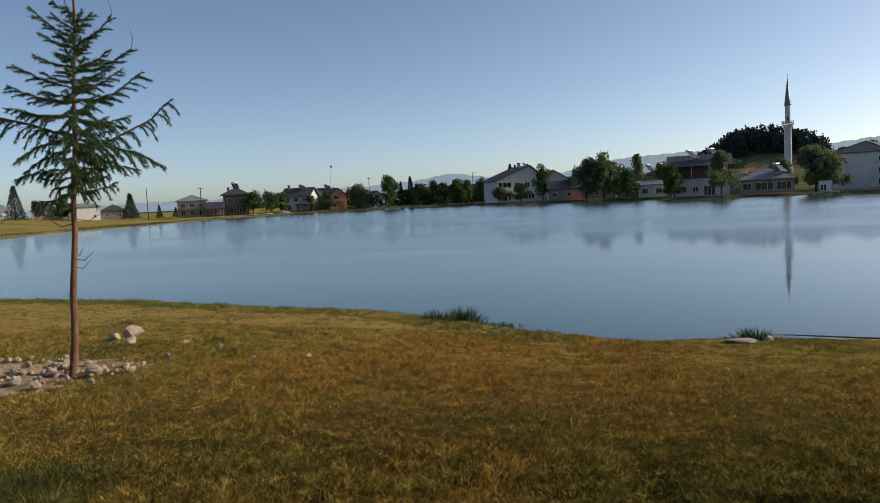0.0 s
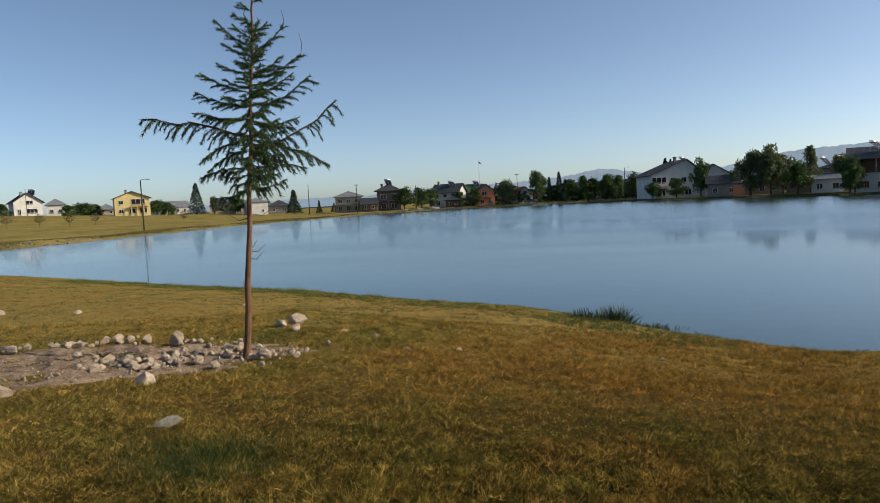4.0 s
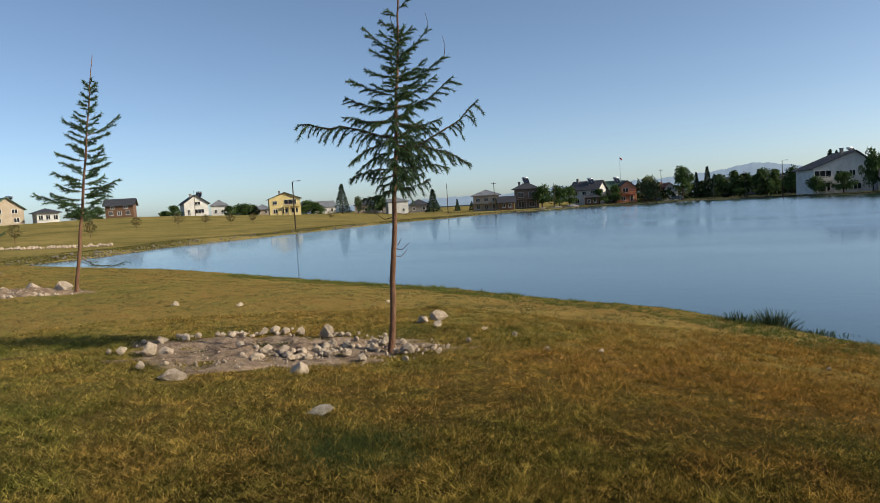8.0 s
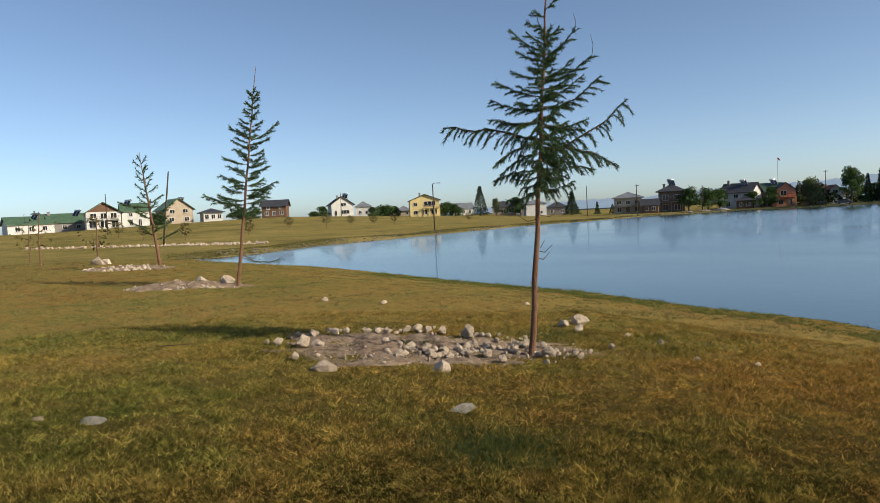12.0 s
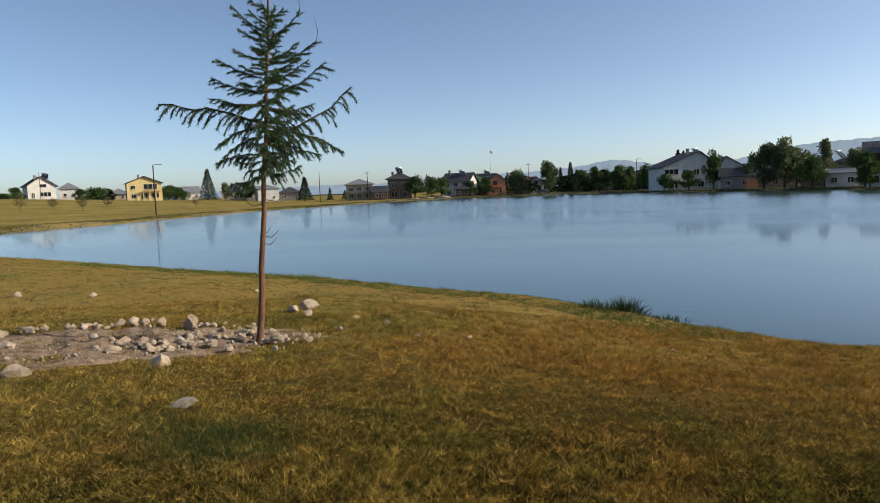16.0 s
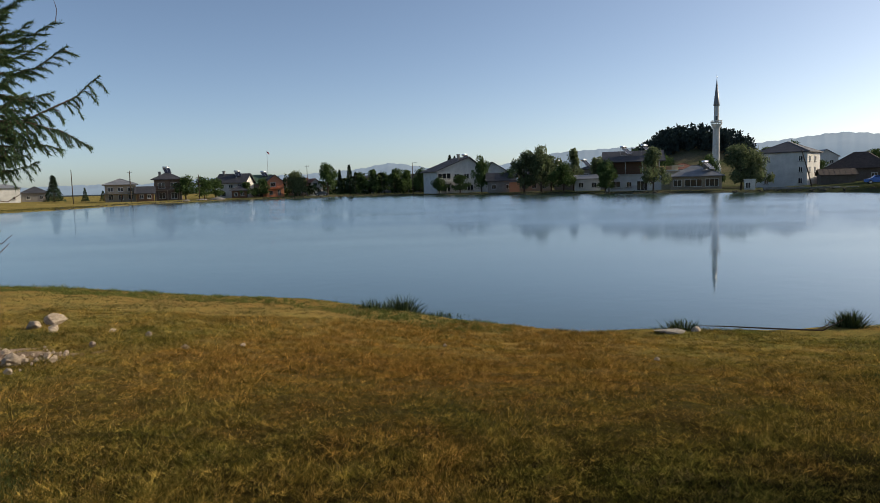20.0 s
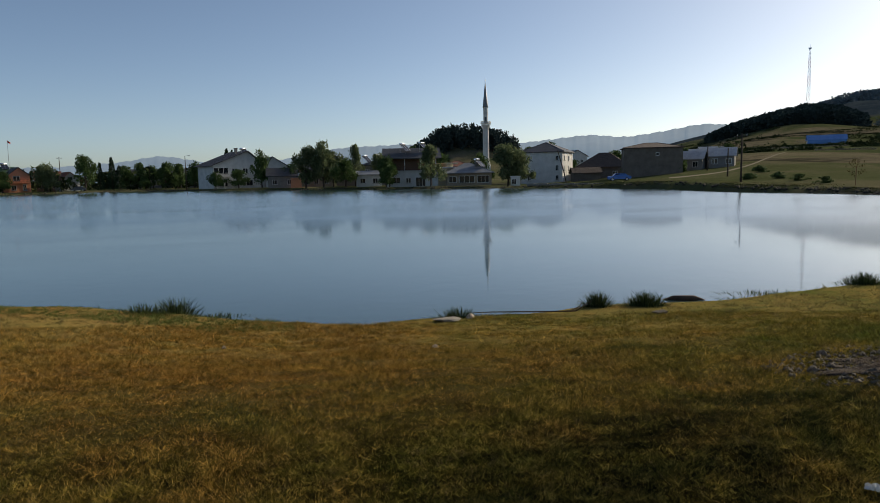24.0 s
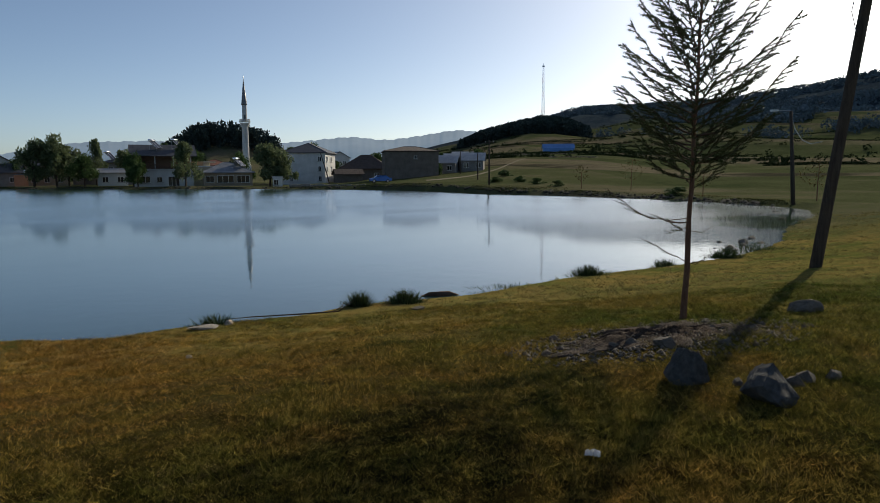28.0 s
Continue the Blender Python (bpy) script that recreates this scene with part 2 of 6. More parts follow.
M_GREY = surface("grey_block", (0.20, 0.19, 0.18), (0.32, 0.30, 0.28), 0.8, 10, 0.9, 0.3, wear=0.3)
M_ROOF_DARK = surface("dark_roof_sheet", (0.035, 0.038, 0.045), (0.07, 0.07, 0.08), 0.8, 10, 0.55, 0.2, wear=0.3)
M_ROOF_GREEN = surface("green_roof_sheet", (0.06, 0.11, 0.065), (0.10, 0.17, 0.10), 0.7, 10, 0.5, 0.2, wear=0.25)
M_ROOF_GREY = surface("grey_roof_sheet", (0.13, 0.14, 0.16), (0.24, 0.25, 0.27), 0.7, 10, 0.45, 0.2, wear=0.25)
M_ROOF_PALE = surface("pale_roof_sheet", (0.26, 0.28, 0.31), (0.42, 0.44, 0.47), 0.7, 10, 0.4, 0.2, wear=0.25)
M_DUSK = surface("brown_block", (0.14, 0.115, 0.095), (0.22, 0.185, 0.155), 0.8, 10, 0.9, 0.3, wear=0.3)
M_ROOF_BROWN = surface("brown_roof_sheet", (0.06, 0.042, 0.034), (0.11, 0.08, 0.065), 1.5, 12, 0.8, 0.3, wear=0.3)
M_ROOF_RED = surface("red_roof_tile", (0.16, 0.06, 0.04), (0.26, 0.10, 0.06), 1.5, 12, 0.8, 0.3, wear=0.3)
M_FRAME = surface("white_frame", (0.6, 0.6, 0.58), (0.75, 0.75, 0.72), 2, 20, 0.5, 0.05, wear=0.1)
M_METAL = surface("galvanised", (0.35, 0.36, 0.37), (0.55, 0.56, 0.57), 3, 30, 0.35, 0.05, metal=0.8, wear=0.15)
M_CHROME = surface("polished_tank", (0.80, 0.80, 0.80), (0.88, 0.88, 0.88), 1, 20, 0.24, 0.0, metal=1.0, wear=0.05)
M_PANEL = surface("collector_glass", (0.008, 0.01, 0.02), (0.015, 0.02, 0.035), 2, 20, 0.12, 0.0, spec=0.6, wear=0.1)
M_GLASS = surface("window_glass", (0.012, 0.014, 0.018), (0.03, 0.033, 0.04), 1, 5, 0.06, 0.0, spec=0.6, wear=0.2)
M_POLE = surface("weathered_pole", (0.055, 0.042, 0.033), (0.12, 0.095, 0.075), 2.5, 30, 0.85, 0.5, stretch=(6, 6, 0.6), wear=0.5)
M_BARK = surface("larch_bark", (0.17, 0.085, 0.05), (0.30, 0.17, 0.11), 5, 50, 0.9, 0.8, stretch=(3, 3, 0.8), wear=0.55)
M_TWIG = surface("twig_bark", (0.09, 0.06, 0.045), (0.17, 0.11, 0.08), 6, 60, 0.9, 0.4, wear=0.4)
M_BARK_FAR = surface("tree_bark", (0.06, 0.045, 0.035), (0.12, 0.09, 0.07), 3, 20, 0.9, 0.4)
M_ROCK = surface("pale_limestone", (0.64, 0.49, 0.36), (0.90, 0.76, 0.60), 5, 45, 0.9, 0.9, vary=0.35, wear=0.35)
M_BOULDER = surface("grey_boulder", (0.065, 0.064, 0.062), (0.14, 0.135, 0.128), 4, 40, 0.9, 0.7, wear=0.45)
M_DIRT = surface("dug_soil", (0.17, 0.115, 0.08), (0.48, 0.36, 0.26), 6, 40, 0.95, 1.0, wear=0.65)
M_RUBBLE = surface("tan_rubble", (0.36, 0.275, 0.195), (0.66, 0.54, 0.41), 5, 45, 0.92, 0.8, wear=0.5)
M_SLAB = surface("dull_slab", (0.26, 0.235, 0.20), (0.44, 0.40, 0.345), 5, 45, 0.9, 0.8, wear=0.4)
M_NEEDLE = leafy("larch_needles", (0.026, 0.058, 0.030), (0.11, 0.17, 0.07), 0.25)
M_NEEDLE_DARK = leafy("spruce_needles", (0.012, 0.028, 0.014), (0.045, 0.075, 0.035), 0.1)
# shade of a backlit crown put into a darker needle colour
M_NEEDLE_BACKLIT = leafy("backlit_larch_needles", (0.024, 0.036, 0.016), (0.085, 0.10, 0.042), 0.15)
M_SAPLING = leafy("sapling_leaves", (0.05, 0.045, 0.018), (0.15, 0.125, 0.05), 0.2)
M_LEAF = leafy("tree_leaves", (0.03, 0.06, 0.02), (0.10, 0.15, 0.05), 0.25)
M_LEAF_PALE = leafy("willow_leaves", (0.07, 0.10, 0.05), (0.17, 0.20, 0.10), 0.4)
# far pine and forest tones lightened bluish to carry the air's haze
M_PINE = leafy("pine_needles_hazed", (0.03, 0.044, 0.042), (0.055, 0.074, 0.066), 0.0, 1.0, 0.0)
M_FOREST = leafy("hazed_forest", (0.10, 0.135, 0.16), (0.14, 0.175, 0.19), 0.0, 1.0, 0.0)
M_HEDGE = leafy("hedge_leaves", (0.02, 0.032, 0.014), (0.05, 0.065, 0.028), 0.05, 1.0, 0.0)
M_REED = leafy("rush_blades", (0.018, 0.034, 0.013), (0.075, 0.10, 0.034), 0.12)


def water_material():
    m, n, l, p = nodes_of("pond_water")
    pos = n.new("ShaderNodeNewGeometry").outputs["Position"]
    p.inputs["Base Color"].default_value = (0.03, 0.062, 0.064, 1)
    p.inputs["IOR"].default_value = 1.33
    p.inputs["Specular IOR Level"].default_value = 0.5
    rip = noise_tex(n, l, 1.6, 3, 0.55, pos)
    b = n.new("ShaderNodeBump")
    b.inputs["Strength"].default_value, b.inputs["Distance"].default_value = 0.05, 0.05
    l.new(rip.outputs["Fac"], b.inputs["Height"])
    l.new(b.outputs[0], p.inputs["Normal"])
    p.inputs["Roughness"].default_value = 0.05
    # the same water ruffled by the breeze, far out and towards the eastern bay
    q = n.new("ShaderNodeBsdfPrincipled")
    q.inputs["Base Color"].default_value = (0.03, 0.062, 0.064, 1)
    q.inputs["IOR"].default_value = 1.33
    # wavelets: the surface leans to every side, most towards the near bank, where the breeze drives them
    wave = noise_tex(n, l, 55.0, 2, 0.5, pos)
    mid = n.new("ShaderNodeVectorMath")
    mid.operation = "SUBTRACT"
    mid.inputs[1].default_value = (0.58, 0.78, 0.5)
    l.new(wave.outputs["Color"], mid.inputs[0])
    steep = n.new("ShaderNodeVectorMath")
    steep.operation = "SCALE"
    l.new(mid.outputs[0], steep.inputs[0])
    flat = n.new("ShaderNodeVectorMath")
    flat.operation = "MULTIPLY"
    flat.inputs[1].default_value = (1, 1, 0)
    l.new(steep.outputs[0], flat.inputs[0])
    up = n.new("ShaderNodeVectorMath")
    up.operation = "ADD"
    up.inputs[1].default_value = (0, 0, 1)
    l.new(flat.outputs[0], up.inputs[0])
    unit = n.new("ShaderNodeVectorMath")
    unit.operation = "NORMALIZE"
    l.new(up.outputs[0], unit.inputs[0])
    l.new(unit.outputs[0], q.inputs["Normal"])
    q.inputs["Roughness"].default_value = 0.10
    xyz = n.new("ShaderNodeSeparateXYZ")
    l.new(pos, xyz.inputs[0])
    east = n.new("ShaderNodeMapRange")
    east.inputs["From Min"].default_value, east.inputs["From Max"].default_value = -50.0, 40.0
    east.inputs["To Min"].default_value, east.inputs["To Max"].default_value = 0.19, 0.22
    l.new(xyz.outputs[0], east.inputs["Value"])
    l.new(east.outputs[0], steep.inputs["Scale"])
    far = n.new("ShaderNodeVectorMath")
    far.operation = "LENGTH"
    l.new(pos, far.inputs[0])
    open_water = n.new("ShaderNodeMapRange")
    open_water.inputs["From Min"].default_value, open_water.inputs["From Max"].default_value = 16.0, 48.0
    open_water.inputs["To Min"].default_value, open_water.inputs["To Max"].default_value = 0.12, 0.96
    l.new(far.outputs["Value"], open_water.inputs["Value"])
    breeze = noise_tex(n, l, 0.05, 4, 0.6, pos, (1.0, 2.4, 1.0))
    rr = ramp(n, [(0.36, (0.80,) * 3), (0.60, (1.0,) * 3)])
    l.new(breeze.outputs["Fac"], rr.inputs[0])
    rm = n.new("ShaderNodeMath")
    rm.operation, rm.use_clamp = "MULTIPLY", True
    l.new(rr.outputs[0], rm.inputs[0])
    l.new(open_water.outputs[0], rm.inputs[1])
    lee = n.new("ShaderNodeMapRange")
    lee.inputs["From Min"].default_value, lee.inputs["From Max"].default_value = -60.0, 0.0
    lee.inputs["To Min"].default_value, lee.inputs["To Max"].default_value = 0.72, 1.0
    l.new(xyz.outputs[0], lee.inputs["Value"])
    rl = n.new("ShaderNodeMath")
    rl.operation = "MULTIPLY"
    l.new(rm.outputs[0], rl.inputs[0])
    l.new(lee.outputs[0], rl.inputs[1])
    # the sheltered head of the eastern bay lies still
    cove = n.new("ShaderNodeMapRange")
    cove.inputs["From Min"].default_value, cove.inputs["From Max"].default_value = -2.0, 9.0
    cove.inputs["To Min"].default_value, cove.inputs["To Max"].default_value = 1.0, 0.15
    east_of = n.new("ShaderNodeMath")
    east_of.operation = "MULTIPLY_ADD"
    east_of.inputs[1].default_value = -1.6
    l.new(xyz.outputs[1], east_of.inputs[0])
    l.new(xyz.outputs[0], east_of.inputs[2])
    l.new(east_of.outputs[0], cove.inputs["Value"])
    still = n.new("ShaderNodeMath")
    still.operation = "MULTIPLY"
    l.new(rl.outputs[0], still.inputs[0])
    l.new(cove.outputs[0], still.inputs[1])
    rl = still
    for sh, nrm in ((p, b.outputs[0]), (q, unit.outputs[0])):
        sh.inputs["Coat Weight"].default_value, sh.inputs["Coat IOR"].default_value, sh.inputs["Coat Roughness"].default_value = 0.22, 1.33, 0.05
        l.new(nrm, sh.inputs["Coat Normal"])
    mx = n.new("ShaderNodeMixShader")
    l.new(rl.outputs[0], mx.inputs[0])
    l.new(p.outputs[0], mx.inputs[1])
    l.new(q.outputs[0], mx.inputs[2])
    l.new(mx.outputs[0], n["Material Output"].inputs["Surface"])
    return m


M_WATER = water_material()


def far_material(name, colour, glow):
    """Distance seen through air: the haze over the hills, put in as a glow of its own."""
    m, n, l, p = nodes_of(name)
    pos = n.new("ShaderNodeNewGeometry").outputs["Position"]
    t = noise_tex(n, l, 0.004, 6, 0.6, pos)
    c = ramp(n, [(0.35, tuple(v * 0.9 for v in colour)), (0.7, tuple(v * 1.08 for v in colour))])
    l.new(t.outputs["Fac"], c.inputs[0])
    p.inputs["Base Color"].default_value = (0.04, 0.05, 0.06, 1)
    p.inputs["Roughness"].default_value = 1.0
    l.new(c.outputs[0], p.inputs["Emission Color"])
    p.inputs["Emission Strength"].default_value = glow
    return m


M_FAR = far_material("hazed_mountain", (0.25, 0.35, 0.49), 0.64)


# ---- helpers of this scene ----
def at(az, d):
    """Plan place from the turn to the right of +y (degrees) and the distance."""
    return d * math.sin(radians(az)), d * math.cos(radians(az))


def smooth(v):
    v = np.clip(v, 0.0, 1.0)
    return v * v * (3 - 2 * v)


def mesh_of(name, verts, faces, material, shade=False):
    me = bpy.data.meshes.new(name)
    if isinstance(verts, np.ndarray):
        k = faces.shape[1]
        me.vertices.add(len(verts))
        me.vertices.foreach_set("co", verts.astype(np.float32).ravel())
        me.loops.add(faces.size)
        me.loops.foreach_set("vertex_index", faces.astype(np.int32).ravel())
        me.polygons.add(len(faces))
        me.polygons.foreach_set("loop_start", np.arange(0, faces.size, k, dtype=np.int32))
        me.update(calc_edges=True)
    else:
        me.from_pydata(verts, [], faces)
    me.materials.append(material)
    if shade:
        me.polygons.foreach_set("use_smooth", [True] * len(me.polygons))
    me.update()
    return me


def child(name, me, parent, label="", m=None):
    ob = new(name, me)
    ob.parent = parent
    if m is not None:
        ob.matrix_local = m
    if label:
        tagged(ob, label)
    return ob


def thing(name, x, y, z, turn, label, category, group="", kind=""):
    ob = new(name)
    ob.empty_display_size = 0.2
    ob.matrix_world = pose(x, y, z, 0, 0, turn)
    return tagged(ob, label, category, group, kind)


class Shape:
    """Collects boxes, tubes and sheets into one mesh."""

    def __init__(self):
        self.v, self.f = [], []

    def add(self, verts, faces):
        k = len(self.v)
        self.v += [tuple(p) for p in verts]
        self.f += [tuple(i + k for i in q) for q in faces]
        return self

    def box(self, x0, x1, y0, y1, z0, z1, m=None):
        c = [Vector((x, y, z)) for z in (z0, z1) for y in (y0, y1) for x in (x0, x1)]
        if m is not None:
            c = [m @ p for p in c]
        return self.add(c, [(0, 2, 3, 1), (4, 5, 7, 6), (0, 1, 5, 4), (1, 3, 7, 5), (3, 2, 6, 7), (2, 0, 4, 6)])

    def tube(self, points, radii, n=6, cap=True):
        pts = [Vector(p) for p in points]
        rings = []
        for i, p in enumerate(pts):
            d = (pts[min(i + 1, len(pts) - 1)] - pts[max(i - 1, 0)]).normalized()
            a = d.orthogonal().normalized()
            b = d.cross(a)
            rings.append([p + (a * math.cos(6.28318 * k / n) + b * math.sin(6.28318 * k / n)) * radii[i] for k in range(n)])
        if len(pts) > 1:
            for i in range(1, len(rings)):
                best = min(range(n), key=lambda s: (rings[i][s] - rings[i - 1][0]).length)
                rings[i] = rings[i][best:] + rings[i][:best]
        faces = [(i * n + k, i * n + (k + 1) % n, (i + 1) * n + (k + 1) % n, (i + 1) * n + k) for i in range(len(pts) - 1) for k in range(n)]
        if cap:
            faces += [tuple(range(n))[::-1], tuple(range((len(pts) - 1) * n, len(pts) * n))]
        return self.add([v for r in rings for v in r], faces)

    def mesh(self, name, material, shade=False):
        return mesh_of(name, self.v, self.f, material, shade)


# ---- the ground: one sheet from the bank to the hills ----
NEAR_AZ = (-59, -56, -51.5, -47.3, -43.3, -34.5, -25.2, -16, -7.2, 0.7, 5.8, 14.6, 20.9, 28.5, 34.9, 43.7, 47.4, 51.7, 58.8, 63.7, 66.3, 67.3, 67.5, 68.2, 69.3)
NEAR_R = (61, 56, 49, 42.8, 36.7, 27.6, 22.9, 19.1, 17.2, 14.9, 13.7, 12.7, 13.1, 13.5, 14.5, 15.5, 16.8, 18.4, 20.9, 24.2, 28.1, 31, 38, 43.5, 49)
FAR_AZ = (-59, -56.2, -51.2, -47.2, -43.1, -34.1, -29.5, -24.9, -20, -13.3, -5, 2.5, 9, 16, 24.8, 34.6, 39, 44.7, 51.2, 54.9, 57.2, 63.4, 67, 68.8, 69.3)
FAR_R = (62, 66, 71.5, 83, 90, 116, 139, 154, 190, 216, 222, 197, 172, 151, 141, 125, 114, 95, 86.5, 80, 77, 68, 62.4, 58, 49.5)
RISE_AZ = (-90, -67, -57, -50, -44, -38, -33, -29, -20, 0, 30, 60, 90)
RISE_Z = (3.0, 3.0, 4.2, 4.8, 4.0, 2.6, 2.0, 0.8, 0.6, 0.3, 0.3, 0.3, 0.3)
HILL_D = (0, 80, 110, 235, 441, 620, 781, 900, 1500, 2500, 6000)
HILL_Z = (0, 0, 1.0, 7.4, 14.6, 36, 58, 62, 138, 120, 0)


SHORE = [at(a, r) for a, r in zip(NEAR_AZ, NEAR_R)] + [at(a, r) for a, r in zip(FAR_AZ[::-1], FAR_R[::-1])]


def from_shore(x, y):
    """Distance from the water's edge, positive on land."""
    inside, best = np.zeros(x.shape, bool), np.full(x.shape, 1e9)
    for (x0, y0), (x1, y1) in zip(SHORE, SHORE[1:] + SHORE[:1]):
        dx, dy = x1 - x0, y1 - y0
        t = np.clip(((x - x0) * dx + (y - y0) * dy) / (dx * dx + dy * dy + 1e-9), 0, 1)
        best = np.minimum(best, np.hypot(x - x0 - t * dx, y - y0 - t * dy))
        inside ^= ((y0 > y) != (y1 > y)) & (x < dx * (y - y0) / (dy if abs(dy) > 1e-9 else 1e-9) + x0)
    return np.where(inside, -best, best)


TABLES = {}


def blotch(x, y, size, seed):
    """Smooth uneven values from 0 to 1 over the plan, with lumps of about the given size."""
    if seed not in TABLES:
        TABLES[seed] = np.random.default_rng(seed).random((256, 256))
    t = TABLES[seed]
    u, v = x / size, y / size
    i, j = np.floor(u).astype(int), np.floor(v).astype(int)
    a, b = u - i, v - j
    a, b = a * a * (3 - 2 * a), b * b * (3 - 2 * b)
    i0, j0, i1, j1 = i % 256, j % 256, (i + 1) % 256, (j + 1) % 256
    return (t[i0, j0] * (1 - a) + t[i1, j0] * a) * (1 - b) + (t[i0, j1] * (1 - a) + t[i1, j1] * a) * b


def height(x, y):
    """Height of the ground: bank, pond bed, meadow, village flat and hills."""
    x, y = np.asarray(x, float), np.asarray(y, float)
    az, r = np.degrees(np.arctan2(x, y)), np.hypot(x, y)
    s = from_shore(x, y)
    s = s + np.clip(r / 40, 0.5, 3) * (0.10 * np.sin(1.9 * x + np.sin(y)) * np.cos(1.6 * y) + 0.06 * np.sin(4.7 * x + 1.0) * np.sin(5.3 * y)) * np.exp(-np.abs(s) / 2)
    mid = np.interp(az, FAR_AZ, FAR_R) * 0.5 + np.interp(az, NEAR_AZ, NEAR_R) * 0.5
    k = 1 - smooth((r - 0.7 * mid) / (0.6 * mid))
    dry = np.maximum(s, 0)
    lumps = 0.03 * np.sin(x * 0.9 + 1.3 * np.sin(y * 0.5)) * np.sin(y * 0.8 + np.cos(x * 0.6)) + 0.012 * np.sin(3.1 * x + 2 * np.sin(1.7 * y)) * np.sin(2.7 * y)
    lumps = lumps + 0.030 * (blotch(x, y, 0.34, 1) - 0.5) + 0.022 * (blotch(x, y, 0.17, 2) - 0.5) + 0.03 * (blotch(x, y, 0.9, 3) - 0.5)
    z_near = 0.14 * smooth(dry / 0.3) + 0.78 * smooth(dry / 8.5) ** 0.85 + 0.32 * smooth((dry - 2) / 13) + lumps * smooth(dry / 2)
    z_far = 0.35 * smooth(dry / 1.6) + np.interp(az, RISE_AZ, RISE_Z) * smooth(dry / 130) + 0.06 * np.sin(x * 0.21) * np.sin(y * 0.17)
    w = smooth((az - 28) / 20) * smooth((160 - az) / 60)
    hill = np.interp(r, HILL_D, HILL_Z) * (1 + 0.05 * np.sin(r * 0.045 + az * 0.25))
    back = np.interp(az, (28, 43, 50, 52, 63, 69, 73, 90), (0.3, 0.5, 0.86, 0.97, 1.0, 1.15, 1.28, 1.4))
    hill = hill * (1 + (back - 1) * smooth((r - 850) / 300))
    hill = hill * np.interp(az, (36, 42, 45, 48, 50, 53, 56), (0.8, 0.74, 0.84, 0.98, 0.98, 0.86, 1.0)) ** np.interp(r, (450, 650, 850, 950), (0, 1, 1, 0))
    low = 1 - 0.45 * smooth((az - 52) / 10) * smooth((600 - r) / 350)
    mx, my = at(23.2, 530)
    z_far = z_far + hill * w * low + 25 * np.exp(-(((x - mx) / 55) ** 2 + ((y - my) / 60) ** 2))
    z = z_near * k + z_far * (1 - k)
    return np.where(s > 0, z, -0.5 * smooth(-s / 2.0))


def zat(x, y):
    return float(height(np.array([x]), np.array([y]))[0])


def build_ground():
    az = np.unique(np.concatenate([np.arange(-180, -78, 3.0), np.arange(-78, 82, 0.3), np.arange(82, 180, 3.0)]))
    r = np.concatenate([np.arange(0.4, 3, 0.16), np.arange(3, 8, 0.06), np.geomspace(8, 28, 260), np.geomspace(28.3, 260, 170)[1:], np.geomspace(265, 4900, 90)])
    A, B = np.meshgrid(np.radians(az), r, indexing="ij")
    X, Y = B * np.sin(A), B * np.cos(A)
    V = np.stack([X, Y, height(X, Y)], -1).reshape(-1, 3)
    na, nr = len(az), len(r)
    i, j = np.meshgrid(np.arange(na), np.arange(nr - 1), indexing="ij")
    i2 = (i + 1) % na
    Fq = np.stack([i * nr + j, i * nr + j + 1, i2 * nr + j + 1, i2 * nr + j], -1).reshape(-1, 4)[:, ::-1]
    centre = np.array([[0.0, 0.0, float(height(0.01, 0.01))]])
    V = np.concatenate([V, centre])
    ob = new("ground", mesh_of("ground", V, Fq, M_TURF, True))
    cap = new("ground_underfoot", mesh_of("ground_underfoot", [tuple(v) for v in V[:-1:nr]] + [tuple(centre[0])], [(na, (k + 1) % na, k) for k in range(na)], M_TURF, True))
    tagged(cap, "trodden dry turf underfoot", "ground", kind="structure")
    return tagged(ob, "dry ochre summer meadow sloping to the pond", "ground", kind="structure")


ground = build_ground()
water = new("water", mesh_of("water", [(-260, 0, 0), (140, 0, 0), (140, 260, 0), (-260, 260, 0)], [(0, 1, 2, 3)], M_WATER))
tagged(water, "still blue-grey pond water mirroring the village", "water", kind="structure")


# ---- mountains on the skyline ----
MTN_AZ = (-75, -40, -30, -24.4, -20, -15.4, -8, -3.5, -0.8, 3.1, 8, 13, 18.4, 22, 28.5, 33.4, 36, 38.5, 42, 47, 60)
MTN_EL = (0.2, 0.3, 0.55, 0.75, 0.7, 1.1, 1.2, 1.5, 2.02, 1.35, 1.5, 2.45, 2.65, 2.2, 2.6, 3.08, 2.75, 3.05, 3.62, 3.0, 2.0)


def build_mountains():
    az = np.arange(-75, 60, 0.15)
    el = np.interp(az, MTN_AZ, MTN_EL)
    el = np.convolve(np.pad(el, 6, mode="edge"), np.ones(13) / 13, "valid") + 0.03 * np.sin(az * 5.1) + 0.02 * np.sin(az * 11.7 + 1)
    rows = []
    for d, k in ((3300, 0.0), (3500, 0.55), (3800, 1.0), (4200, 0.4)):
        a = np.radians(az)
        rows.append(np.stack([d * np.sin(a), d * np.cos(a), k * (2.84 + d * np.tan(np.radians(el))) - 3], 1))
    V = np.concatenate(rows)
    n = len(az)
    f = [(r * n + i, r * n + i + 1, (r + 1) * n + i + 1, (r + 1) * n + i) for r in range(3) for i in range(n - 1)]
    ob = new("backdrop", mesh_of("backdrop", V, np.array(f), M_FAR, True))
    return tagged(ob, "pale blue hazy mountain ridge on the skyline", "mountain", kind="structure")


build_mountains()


# ---- village houses ----
_cache = {}


